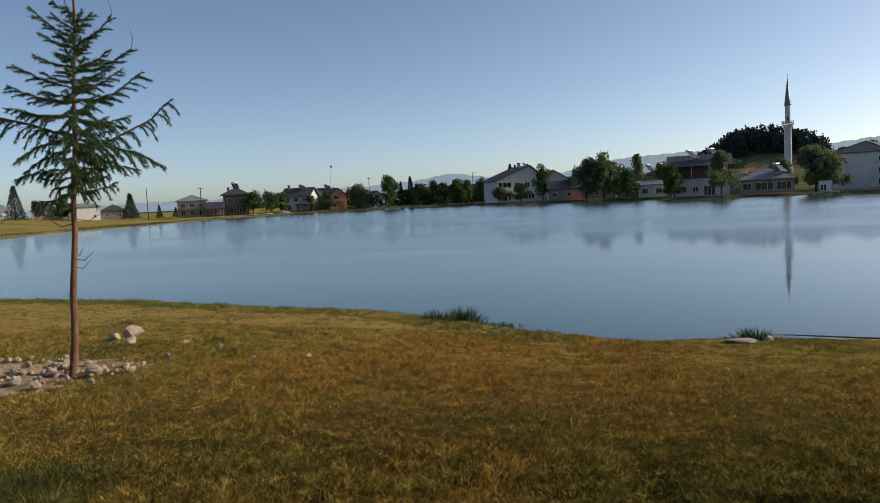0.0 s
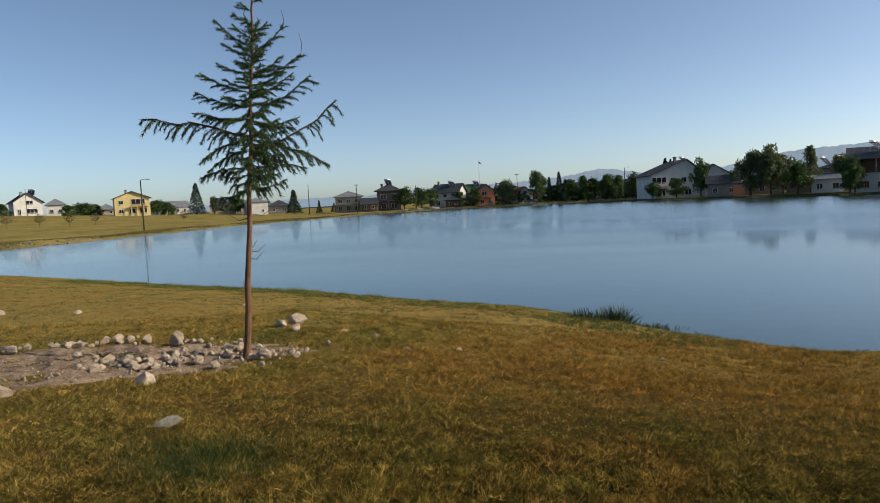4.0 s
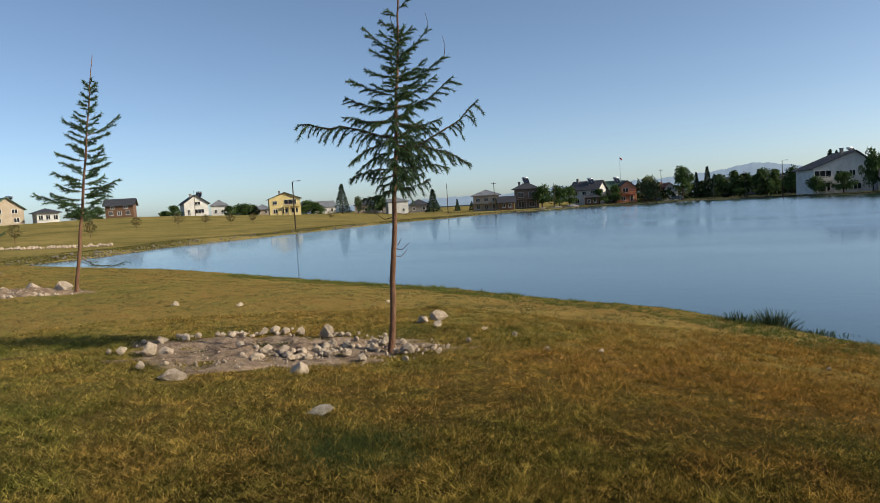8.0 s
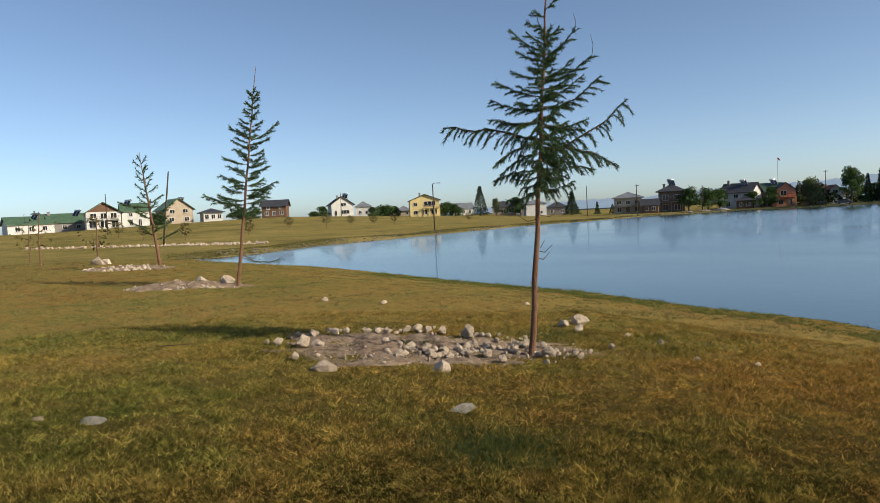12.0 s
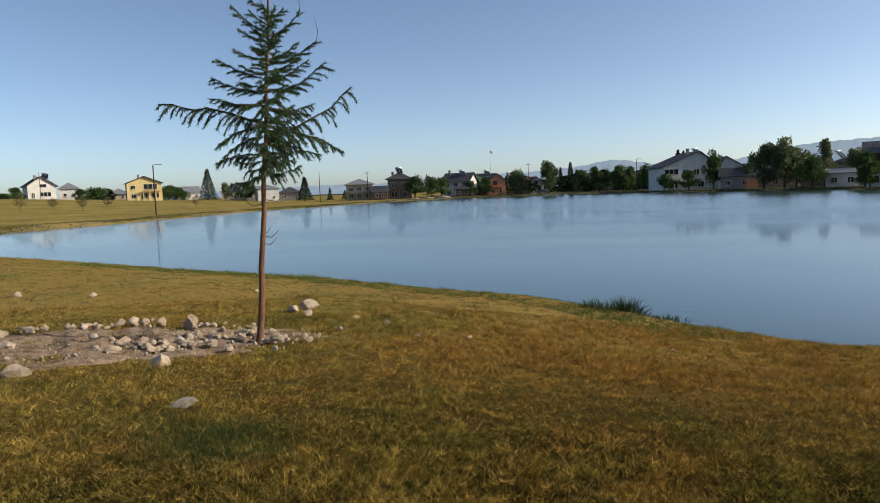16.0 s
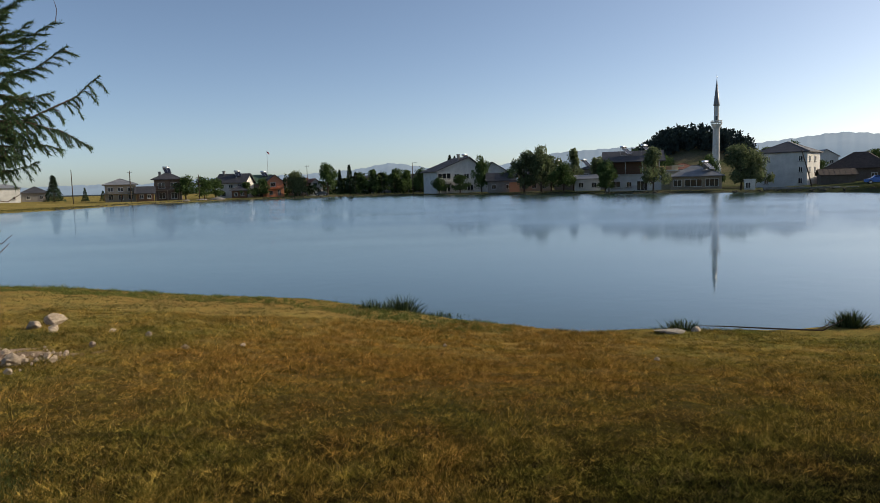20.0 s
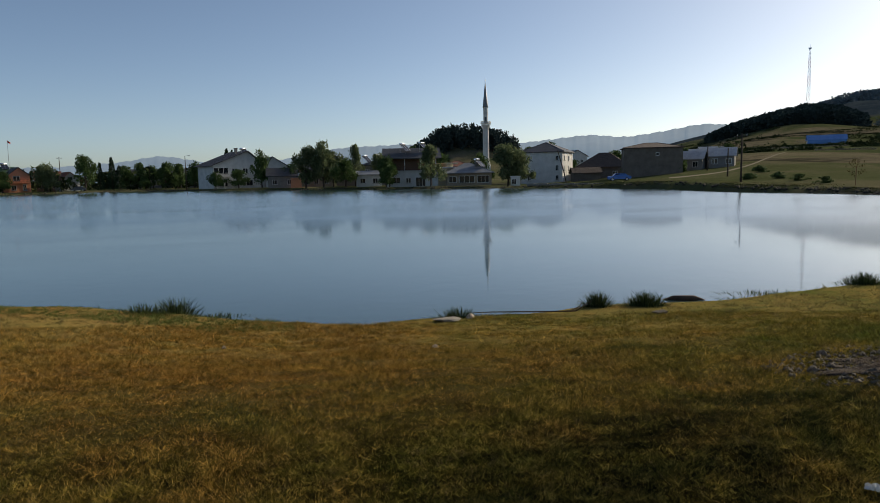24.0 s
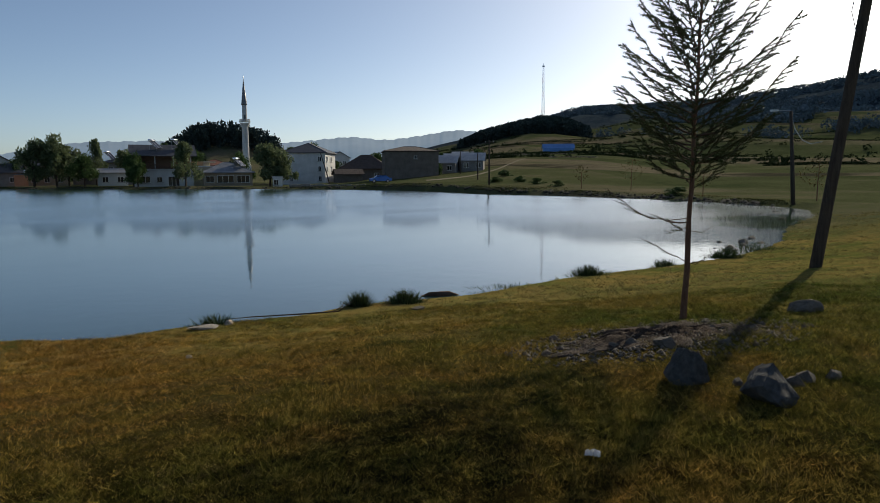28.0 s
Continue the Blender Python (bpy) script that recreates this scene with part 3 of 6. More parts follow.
def window_meshes(w, h, bars):
    key = (round(w, 2), round(h, 2), bars)
    if key not in _cache:
        t, d = 0.09, 0.12
        fr = Shape()
        fr.box(-w / 2, -w / 2 + t, -d, 0.02, 0, h).box(w / 2 - t, w / 2, -d, 0.02, 0, h)
        fr.box(-w / 2 + t, w / 2 - t, -d, 0.02, 0, t).box(-w / 2 + t, w / 2 - t, -d, 0.02, h - t, h)
        for k in range(1, bars):
            x = -w / 2 + w * k / bars
            fr.box(x - 0.04, x + 0.04, -d + 0.02, 0.02, t, h - t)
        pane = Shape().box(-w / 2 + t, w / 2 - t, -0.03, -0.01, t, h - t)
        sill = Shape().box(-w / 2 - 0.1, w / 2 + 0.1, -0.24, 0.0, -0.09, -0.004)
        _cache[key] = (fr.mesh("frame", M_FRAME), pane.mesh("pane", M_GLASS), sill.mesh("sill", M_GREY))
    return _cache[key]


def add_window(house, x, z, w, h, side="f", wd=8.0, dp=8.0, bars=2):
    fr, pane, sill = window_meshes(w, h, bars)
    m = {"f": pose(x, -0.004, z), "r": pose(wd / 2 + 0.004, x, z, 0, 0, 90), "l": pose(-wd / 2 - 0.004, x, z, 0, 0, -90)}[side]
    win = child("window", fr, house, "", m)
    child("pane", pane, win)
    child("sill", sill, win)
    return win


def add_door(house, x, w=1.0, h=2.1, mat=M_BROWN):
    leaf = Shape().box(x - w / 2, x + w / 2, -0.06, -0.004, 0.0, h).box(x - w / 2 + 0.12, x + w / 2 - 0.12, -0.09, -0.06, 0.15, h * 0.45).box(x - w / 2 + 0.12, x + w / 2 - 0.12, -0.09, -0.06, h * 0.55, h - 0.15)
    child("door", leaf.mesh("door", mat), house)


def add_balcony(house, x0, x1, z, out=1.3, mat=M_WHITE, rail=M_BROWN, posts=0):
    child("balcony", Shape().box(x0, x1, -out, -0.004, z - 0.18, z).mesh("balcony", mat), house)
    s = Shape().box(x0, x1, -out, -out + 0.06, z + 0.9, z + 0.98).box(x0, x1, -out, -out + 0.05, z + 0.12, z + 0.17)
    n = max(3, int((x1 - x0) / 0.35))
    for k in range(n + 1):
        x = x0 + (x1 - x0 - 0.05) * k / n
        s.box(x, x + 0.05, -out, -out + 0.05, z + 0.004, z + 0.9)
    child("railing", s.mesh("railing", rail), house)
    for k in range(posts):
        x = x0 + (x1 - x0 - 0.25) * k / max(1, posts - 1)
        child("post", Shape().box(x, x + 0.25, -out + 0.02, -out + 0.27, -0.3, z - 0.184).mesh("post", mat), house)


def gable_roof(w, dp, eave, rh, over, along, peak=0.5):
    """Two sheets with thickness; along: the ridge's axis; peak: where the ridge lies across the span."""
    s, t = Shape(), 0.18
    if along == "x":
        a0, a1, b0, b1 = -w / 2 - over, w / 2 + over, -over, dp + over
        ridge = dp * peak
    else:
        a0, a1, b0, b1 = -over, dp + over, -w / 2 - over, w / 2 + over
        ridge = -w / 2 + w * peak
    lo = rh * over / (ridge + (0 if along == "x" else w / 2))
    lo2 = rh * over / ((dp - ridge) if along == "x" else (w / 2 - ridge))
    for edge, drop in ((b0, lo), (b1, lo2)):
        q = [(a0, edge, eave - drop), (a1, edge, eave - drop), (a1, ridge, eave + rh), (a0, ridge, eave + rh)]
        q = [(a, b, c) if along == "x" else (b, a, c) for a, b, c in q]
        s.add([(a, b, c + 0.005) for a, b, c in q] + [(a, b, c + t) for a, b, c in q], [(0, 1, 2, 3), (4, 5, 6, 7), (0, 1, 5, 4), (1, 2, 6, 5), (2, 3, 7, 6), (3, 0, 4, 7)])
        # standing seams of the sheet
        n = max(4, int((a1 - a0) / 0.9))
        for k in range(n + 1):
            a = a0 + (a1 - a0) * k / n
            p = [(a, edge, eave - drop + t), (a, ridge, eave + rh + t)]
            p = [(u, v, c) if along == "x" else (v, u, c) for u, v, c in p]
            s.tube(p, [0.05, 0.05], 4)
    return s


def hip_roof(w, dp, eave, rh, over):
    x, y0, y1 = w / 2 + over, -over, dp + over
    k = min(w, dp) / 2
    if w >= dp:
        r0, r1 = (-w / 2 + k, dp / 2), (w / 2 - k, dp / 2)
    else:
        r0, r1 = (0, k), (0, dp - k)
    b = [(-x, y0), (x, y0), (x, y1), (-x, y1)]
    s = Shape()
    v = [(p, q, eave + 0.005) for p, q in b] + [(p, q, eave + 0.16) for p, q in b] + [(*r0, eave + rh), (*r1, eave + rh)]
    if w >= dp:
        f = [(0, 3, 2, 1), (0, 1, 5, 4), (1, 2, 6, 5), (2, 3, 7, 6), (3, 0, 4, 7), (4, 5, 9, 8), (5, 6, 9), (6, 7, 8, 9), (7, 4, 8)]
    else:
        f = [(0, 3, 2, 1), (0, 1, 5, 4), (1, 2, 6, 5), (2, 3, 7, 6), (3, 0, 4, 7), (4, 5, 8), (5, 6, 9, 8), (6, 7, 9), (7, 4, 8, 9)]
    s.add(v, f)
    top = [(v[4], v[8]), (v[5], v[9] if w >= dp else v[8]), (v[6], v[9]), (v[7], v[8] if w >= dp else v[9]), (v[8], v[9])]
    for p, q in top:
        s.tube([p, q], [0.07, 0.07], 5)
    return s


def house(label, az, d, w, dp, eave, rh, roof, wall_m, roof_m, turn=0.0, over=0.5, wins=(), base=None, chimney=None, peak=0.5, category="house", name="house", sink=0.4):
    x, y = at(az, d)
    ob = thing(name, x, y, zat(x, y) if base is None else base, -az + turn, label, category, "village houses")
    s = Shape().box(-w / 2, w / 2, 0, dp, -sink, eave)
    if roof == "gx":
        for sx in (-w / 2, w / 2 - 0.25):
            s.add([(sx, 0, eave), (sx, dp, eave), (sx, dp * peak, eave + rh), (sx + 0.25, 0, eave), (sx + 0.25, dp, eave), (sx + 0.25, dp * peak, eave + rh)], [(0, 1, 2), (3, 5, 4), (0, 2, 5, 3), (2, 1, 4, 5)])
    if roof == "gy":
        r = -w / 2 + w * peak
        for sy in (0, dp - 0.25):
            s.add([(-w / 2, sy, eave), (w / 2, sy, eave), (r, sy, eave + rh), (-w / 2, sy + 0.25, eave), (w / 2, sy + 0.25, eave), (r, sy + 0.25, eave + rh)], [(0, 1, 2), (3, 5, 4), (0, 2, 5, 3), (2, 1, 4, 5)])
    child("wall", s.mesh("wall", wall_m), ob)
    if roof == "hip":
        rs = hip_roof(w, dp, eave, rh, over)
    elif roof == "flat":
        rs = Shape().box(-w / 2 - over, w / 2 + over, -over, dp + over, eave + 0.004, eave + 0.25)
    else:
        rs = gable_roof(w, dp, eave, rh, over, "x" if roof == "gx" else "y", peak)
    rf = child("roof", rs.mesh("roof", roof_m), ob)
    if chimney:
        cx, cy, cz = chimney
        ch = Shape().box(cx - 0.35, cx + 0.35, cy - 0.35, cy + 0.35, cz - 1.6, cz).box(cx - 0.45, cx + 0.45, cy - 0.45, cy + 0.45, cz, cz + 0.14)
        child("chimney", ch.mesh("chimney", M_GREY), rf)
    for q in wins:
        side = q[4] if len(q) > 4 else "f"
        add_window(ob, q[0], q[1], q[2], q[3], side, w, dp, 1 if q[2] < 0.9 else (3 if q[2] > 2.2 else 2))
    return ob


def row(n, x0, x1, z, w=1.3, h=1.4, side="f"):
    return tuple((x0 + (x1 - x0) * k / max(1, n - 1), z, w, h, side) for k in range(n))


def solar_heater():
    ob = thing("solar_water_heater", 0, 0, -500, 0, "rooftop solar water heater with dark collectors and steel tank", "solar heater", "rooftop solar heaters")
    tilt = pose(0, 0, 0.35, 42)
    child("collector", Shape().box(-1.0, 1.0, -0.1, 2.0, 0, 0.1, tilt).mesh("collector", M_PANEL), ob)
    fr = Shape()
    for x in (-1.02, 0, 0.98):
        fr.box(x, x + 0.05, -0.1, 2.0, 0.102, 0.13, tilt)
    child("rim", fr.mesh("rim", M_METAL), ob)
    tank = Shape().tube([(-1.05, 1.75, 2.05), (-1.0, 1.75, 2.05), (1.0, 1.75, 2.05), (1.05, 1.75, 2.05)], [0.16, 0.27, 0.27, 0.16], 14)
    child("tank", tank.mesh("tank", M_CHROME, True), ob)
    st = Shape()
    for x in (-0.9, 0.9):
        st.tube([(x, 1.75, -0.3), (x, 1.75, 1.8)], [0.035, 0.035], 5).tube([(x, 0.0, -0.3), (x, 0.0, 0.4)], [0.035, 0.035], 5).tube([(x, 0, 0.1), (x, 1.75, 0.1)], [0.03, 0.03], 5)
    child("stand", st.mesh("stand", M_METAL), ob)
    return ob


HEATER = solar_heater()
_heaters = []


def heater_on(hs, x, y, z, turn=0.0):
    """All heaters look the same way, to the midday sun."""
    p = hs.matrix_world @ Vector((x, y, z))
    _heaters.append(pose(p.x, p.y, p.z, 0, 0, 35 + turn))


# left meadow houses
h = house("low house with a green sheet roof at the meadow's edge", -67.6, 233, 12, 9, 3.0, 2.2, "gx", M_WHITE, M_ROOF_GREEN, 10, wins=row(3, -3.5, 3.5, 0.9))
heater_on(h, 1, 2.6, 4.0)
h = house("long low house with a green roof and dark walls", -65.5, 250, 13, 10, 3.2, 2.8, "gx", M_GREY, M_ROOF_GREEN, 5, wins=row(3, -4, 4, 0.9), chimney=(-4, 4, 6.6))
heater_on(h, 3.5, 3.0, 4.9)
h = house("white two-storey house with a green roof and brown gable", -62.9, 233, 9.6, 10, 5.2, 2.9, "gy", M_WHITE, M_ROOF_GREEN, 4, 0.8, row(3, -3.1, 3.1, 0.5, 2.0, 2.0) + row(3, -2.8, 2.8, 3.3, 1.8, 1.6))
add_balcony(h, -4.4, 4.4, 3.0, 1.2, M_WHITE, M_BROWN, 3)
child("gable_boards", Shape().add([(-4.6, -0.06, 5.3), (4.6, -0.06, 5.3), (0, -0.06, 7.9), (-4.6, -0.03, 5.3), (4.6, -0.03, 5.3), (0, -0.03, 7.9)], [(0, 1, 2), (3, 5, 4), (0, 3, 4, 1), (1, 4, 5, 2), (2, 5, 3, 0)]).mesh("gable_boards", M_BROWN), h)
h = house("white house wing with a green roof", -60.7, 236, 8.0, 9, 5.0, 2.4, "gx", M_WHITE, M_ROOF_GREEN, 4, 0.5, row(2, -1.4, 1.6, 3.2, 1.1, 1.2) + row(2, -1.4, 1.2, 0.4, 1.0, 2.0))
heater_on(h, -2.5, 2.4, 6.4)
h = house("beige two-storey house with a green gabled roof", -57.6, 239, 9.0, 10, 4.8, 3.3, "gy", M_BEIGE, M_ROOF_GREEN, 18, 0.7, row(2, -2.2, 2.0, 3.4, 1.7, 1.3) + row(2, -2.5, 2.4, 0.7, 1.6, 1.4), chimney=(2, 5, 8.4))
heater_on(h, 2.4, 6.5, 6.6)
house("white annex with a dark porch roof", -55.1, 238, 6.0, 6, 2.8, 1.5, "hip", M_WHITE, M_ROOF_DARK, 12, 0.8, row(3, -2, 2, 0.8, 1.3, 1.5))
house("brown wooden house with a dark roof", -50.4, 252, 8.6, 8, 4.2, 2.0, "gx", M_BROWN, M_ROOF_DARK, -8, 0.7, row(3, -2.6, 2.6, 0.8) + row(2, -2.0, 2.0, 2.9, 1.2, 1.0))
h = house("small white house with a dark gabled roof", -44.9, 265, 8.4, 9, 4.6, 2.9, "gy", M_WHITE, M_ROOF_DARK, 10, 0.7, ((-2.6, 0.3, 1.0, 2.0), (1.0, 0.9, 3.4, 1.5), (0.4, 3.9, 2.2, 1.2)), chimney=(-1.2, 3.5, 8.0))
heater_on(h, 1.6, 3.0, 6.6)
house("white single-storey wing with a grey roof", -43.2, 267, 5.6, 8, 3.6, 2.2, "hip", M_WHITE, M_ROOF_GREY, 0, 0.5, row(2, -1.2, 1.4, 1.0, 1.1, 1.2))
house("low cottage under a grey hipped roof", -39.9, 296, 6.5, 7, 2.2, 2.3, "hip", M_BEIGE, M_ROOF_GREY, 0, 0.6, row(2, -1.5, 1.5, 0.7, 1.1, 1.1))
h = house("yellow two-storey house with a dark gabled roof", -38.1, 271, 11.6, 10, 6.4, 2.3, "gy", M_YELLOW, M_ROOF_DARK, 4, 0.7, ((-3.7, 4.2, 1.6, 1.4), (2.0, 4.1, 4.6, 1.9), (-3.7, 1.0, 1.6, 1.5), (0.0, 0.9, 2.0, 1.8), (3.6, 0.9, 2.4, 1.8)), chimney=(-1.6, 4, 9.4))
add_balcony(h, -0.6, 5.8, 3.5, 1.6, M_YELLOW, M_BROWN, 4)
house("white cottage under a grey roof", -34.9, 290, 9, 8, 2.7, 2.4, "gx", M_WHITE, M_ROOF_GREY, 15, 0.5, row(3, -2.8, 2.8, 0.8, 1.2, 1.2))
house("row house with a dark low roof", -31.6, 284, 9, 8, 3.2, 2.6, "hip", M_BEIGE, M_ROOF_DARK, 0, 0.5, row(3, -2.8, 2.8, 0.9, 1.2, 1.2))
house("row house with a grey sheet roof", -29.9, 282, 7.5, 8, 3.4, 2.2, "gx", M_GREY, M_ROOF_GREY, 5, 0.5, row(2, -2, 2, 0.9, 1.2, 1.2))
house("white blind-walled house with a grey roof", -28.9, 262, 7.6, 8, 4.6, 1.6, "hip", M_WHITE, M_ROOF_GREY, 8, 0.4, row(1, 2, 2, 1.0, 0.8, 1.0))
house("low house with a dark hipped roof", -27.2, 271, 8.0, 8, 2.8, 2.4, "hip", M_GREY, M_ROOF_DARK, 0, 0.6, row(2, -2, 2, 0.8, 1.2, 1.2))
# far bank, left
h = house("grey-brown two-storey house with a pale hipped roof", -21.6, 220, 8.2, 8, 4.9, 1.9, "hip", M_BEIGE, M_ROOF_GREY, 0, 0.7, row(3, -2.6, 2.6, 3.0, 1.4, 1.2) + row(3, -2.6, 2.6, 0.6, 1.3, 1.6))
child("porch_roof", Shape().box(-4.6, 4.6, -1.8, -0.004, 2.35, 2.5).mesh("porch_roof", M_ROOF_GREY), h)
for px in (-4.3, 0, 4.1):
    child("post", Shape().box(px, px + 0.18, -1.7, -1.5, -0.3, 2.346).mesh("post", M_BROWN), h)
house("wooden annex with a dark porch roof", -19.9, 217, 4.6, 5, 2.6, 1.6, "gx", M_BROWN, M_ROOF_DARK, 0, 0.6, row(2, -1, 1, 0.8, 1.1, 1.2), name="annex")
M_BRICK = surface("brown_block_wall", (0.16, 0.12, 0.095), (0.25, 0.19, 0.15), 0.8, 10, 0.9, 0.3, wear=0.3)
h = house("dull brown two-storey house with balconies and dark roof", -18.3, 224, 7.4, 8, 6.2, 2.4, "hip", M_BRICK, M_ROOF_DARK, -4, 0.8, row(2, -1.6, 1.8, 3.6, 2.0, 1.7) + row(2, -1.6, 1.8, 0.5, 1.8, 1.8), chimney=(-2.2, 3, 8.6))
add_balcony(h, -3.4, 3.5, 3.2, 1.2, M_BEIGE, M_BROWN, 3)
heater_on(h, 0.2, 3.0, 8.0)
h = house("pale house with a dark roof among trees", -13.6, 239, 9.4, 9, 5.2, 2.7, "gx", M_WHITE, M_ROOF_DARK, -20, 0.7, row(3, -3, 3, 3.3, 1.4, 1.2) + row(2, -2.5, 1.5, 0.6, 1.4, 1.6), chimney=(-3.6, 4, 8.9))
heater_on(h, 2.0, 2.6, 6.8)
house("brown garden pavilion with a pyramid roof", -13.0, 229, 4.6, 4, 2.3, 1.6, "hip", M_BROWN, M_ROOF_DARK, 0, 0.6, row(2, -1, 1, 0.7, 1.1, 1.1), name="pavilion", category="pavilion")
h = house("long house with a dark green roof", -11.9, 250, 12, 9, 5.0, 2.7, "gx", M_BEIGE, M_ROOF_GREEN, 0, 0.7, row(4, -4.4, 4.4, 0.8, 1.3, 1.4), chimney=(3.8, 4.5, 8.4))
heater_on(h, 4.4, 2.6, 6.8)
h = house("salmon two-storey house with brown balcony", -10.2, 239, 5.8, 8, 5.0, 2.3, "gy", M_ORANGE, M_ROOF_DARK, 10, 0.6, ((-0.6, 3.4, 1.8, 1.5), (1.4, 0.5, 1.0, 1.9), (-1.4, 0.7, 1.3, 1.4)))
add_balcony(h, -2.6, 2.8, 3.0, 1.1, M_ORANGE, M_BROWN, 2)
house("house with a brown roof behind a willow", -8.4, 246, 6.5, 8, 3.6, 2.4, "gx", M_BEIGE, M_ROOF_RED, 0, 0.6, row(2, -1.8, 1.8, 0.8, 1.3, 1.4))
h = house("small white house with a brown gabled roof", -7.0, 239, 5.4, 7, 3.4, 2.3, "gy", M_WHITE, M_ROOF_RED, 14, 0.6, ((0.0, 3.4, 1.4, 1.0), (-1.4, 0.6, 1.6, 1.5), (1.4, 0.6, 1.3, 1.5)))
for az, d, w in ((-3.0, 262, 9), (-0.6, 258, 10), (1.6, 256, 9)):
    house("dim house half hidden behind garden trees", az, d, w, 8, 4.2, 2.4, "gx", M_GREY, M_ROOF_DARK, 0, 0.6, row(3, -2.6, 2.6, 1.0))
# the large gabled house
h = house("white two-storey house with a wide dark gable roof", 5.0, 206, 15.5, 11, 6.6, 3.9, "gy", M_WHITE, M_ROOF_DARK, 24, 0.9, ((-5.4, 4.0, 4.2, 1.9), (-1.4, 4.2, 1.6, 1.5), (1.8, 4.2, 1.6, 1.5), (5.4, 4.0, 1.6, 1.6), (-5.4, 0.6, 3.6, 2.1), (-1.0, 0.7, 1.6, 1.6), (3.0, 0.7, 2.0, 1.6)), chimney=(0.6, 3, 11.4), peak=0.66)
add_balcony(h, -7.6, -2.8, 3.4, 1.8, M_WHITE, M_WHITE, 3)
heater_on(h, 4.4, 4.0, 9.4)
house("white gabled wing with a dark roof edge", 8.0, 209, 7.4, 9, 5.6, 3.2, "gy", M_WHITE, M_ROOF_DARK, 8, 0.6, ((-1.2, 3.6, 1.3, 1.3), (1.6, 0.7, 1.6, 1.5)), peak=0.3)
house("low grey annex with a shallow roof", 8.3, 193, 7.5, 6, 3.4, 1.9, "gx", M_GREY, M_ROOF_DARK, 0, 0.5, row(2, -2, 2, 0.9, 1.3, 1.3), name="annex")
house("salmon-painted kiosk by the water", 9.4, 188, 2.8, 3, 2.7, 0.3, "flat", M_ORANGE, M_ROOF_GREY, 0, 0.15, (), name="kiosk", category="kiosk")
house("grey house hidden behind tall trees", 11.0, 196, 9, 8, 5.0, 2.2, "gx", M_BEIGE, M_ROOF_DARK, 0, 0.5, row(3, -2.8, 2.8, 0.7, 1.2, 1.6))
h = house("dark-roofed house with steel tanks on the roof", 13.9, 205, 9, 8, 5.2, 2.2, "hip", M_GREY, M_ROOF_DARK, 0, 0.5, row(3, -2.8, 2.8, 3.0))
heater_on(h, -2.0, 2.2, 6.6)
h = house("small white house near the bank", 15.3, 178, 6.4, 6, 3.0, 0.9, "gx", M_WHITE, M_ROOF_GREY, 0, 0.4, row(2, -1.6, 1.6, 0.8, 1.3, 1.3))
h = house("grey house with several roof tanks", 15.9, 196, 8, 8, 5.6, 1.6, "hip", M_GREY, M_ROOF_DARK, 0, 0.5, row(3, -2.4, 2.4, 3.2))
heater_on(h, -1.8, 1.8, 6.4)
heater_on(h, 1.4, 1.8, 6.6)
# the big house under the glinting tank
h = house("large house, white below and dark wood above", 18.9, 164, 12.2, 10, 3.6, 0.2, "flat", M_WHITE, M_WHITE, 3, 0.3, ((-3.9, 0.8, 2.0, 1.5), (1.9, 0.05, 2.4, 2.2), (-1.0, 0.9, 1.2, 1.2)))
up = Shape().box(-5.9, 5.9, 1.4, 9.8, 3.86, 6.9)
child("upper_floor", up.mesh("upper_floor", M_BROWN), h)
ur = gable_roof(12.2, 10, 6.9, 2.2, 0.8, "x")
child("upper_roof", ur.mesh("upper_roof", M_ROOF_DARK), h)
for px in (-5.7, -1.9, 1.9, 5.5):
    child("post", Shape().box(px, px + 0.2, 0.1, 0.3, 3.86, 6.9).mesh("post", M_WHITE), h)
add_balcony(h, -6.1, 6.1, 3.86, 0.3, M_WHITE, M_BROWN)
heater_on(h, -0.8, 2.0, 8.1)
heater_on(h, 3.9, 2.2, 8.3, 0.3)
h = house("cream stepped wing with flat roof slabs", 21.6, 166, 5.2, 6, 4.2, 0.3, "flat", M_CREAM, M_WHITE, 30, 0.5, ((-0.9, 2.3, 1.2, 1.1), (1.2, 0.6, 1.2, 1.4)))
child("roof_slab", Shape().box(0.4, 3.4, -0.4, 5.0, 5.2, 5.45).box(0.8, 2.5, 0.4, 4.5, 4.454, 5.2).mesh("roof_slab", M_CREAM), h)
h = house("low house with a blue-grey hipped roof and dark windows", 23.6, 161, 10.4, 9, 2.8, 2.5, "hip", M_BEIGE, M_ROOF_GREY, 4, 0.6, ((-3.9, 0.7, 1.8, 1.5), (-0.6, 0.6, 3.6, 1.7), (3.2, 0.6, 2.8, 1.7)), chimney=(2.0, 3, 5.9))
heater_on(h, 3.4, 1.6, 4.0)
house("house with a red roof near the minaret", 22.6, 226, 9, 8, 5.0, 2.0, "hip", M_WHITE, M_ROOF_RED, 0, 0.6, row(3, -2.6, 2.6, 2.8))
h = house("tall plain white block with a dark hipped roof", 29.5, 170, 10.4, 12, 7.4, 2.6, "hip", M_WHITE, M_ROOF_DARK, -14, 0.5, ((3.9, 5.4, 0.9, 1.2), (3.9, 3.0, 0.9, 1.3), (3.9, 0.6, 0.9, 1.3), (-3.0, 5.4, 0.9, 1.2), (-3.0, 0.6, 0.9, 1.3), (2, 5.4, 1, 1.2, "r"), (2, 3.0, 1, 1.2, "r"), (7, 5.4, 1, 1.2, "r"), (7, 3.0, 1, 1.2, "r")))
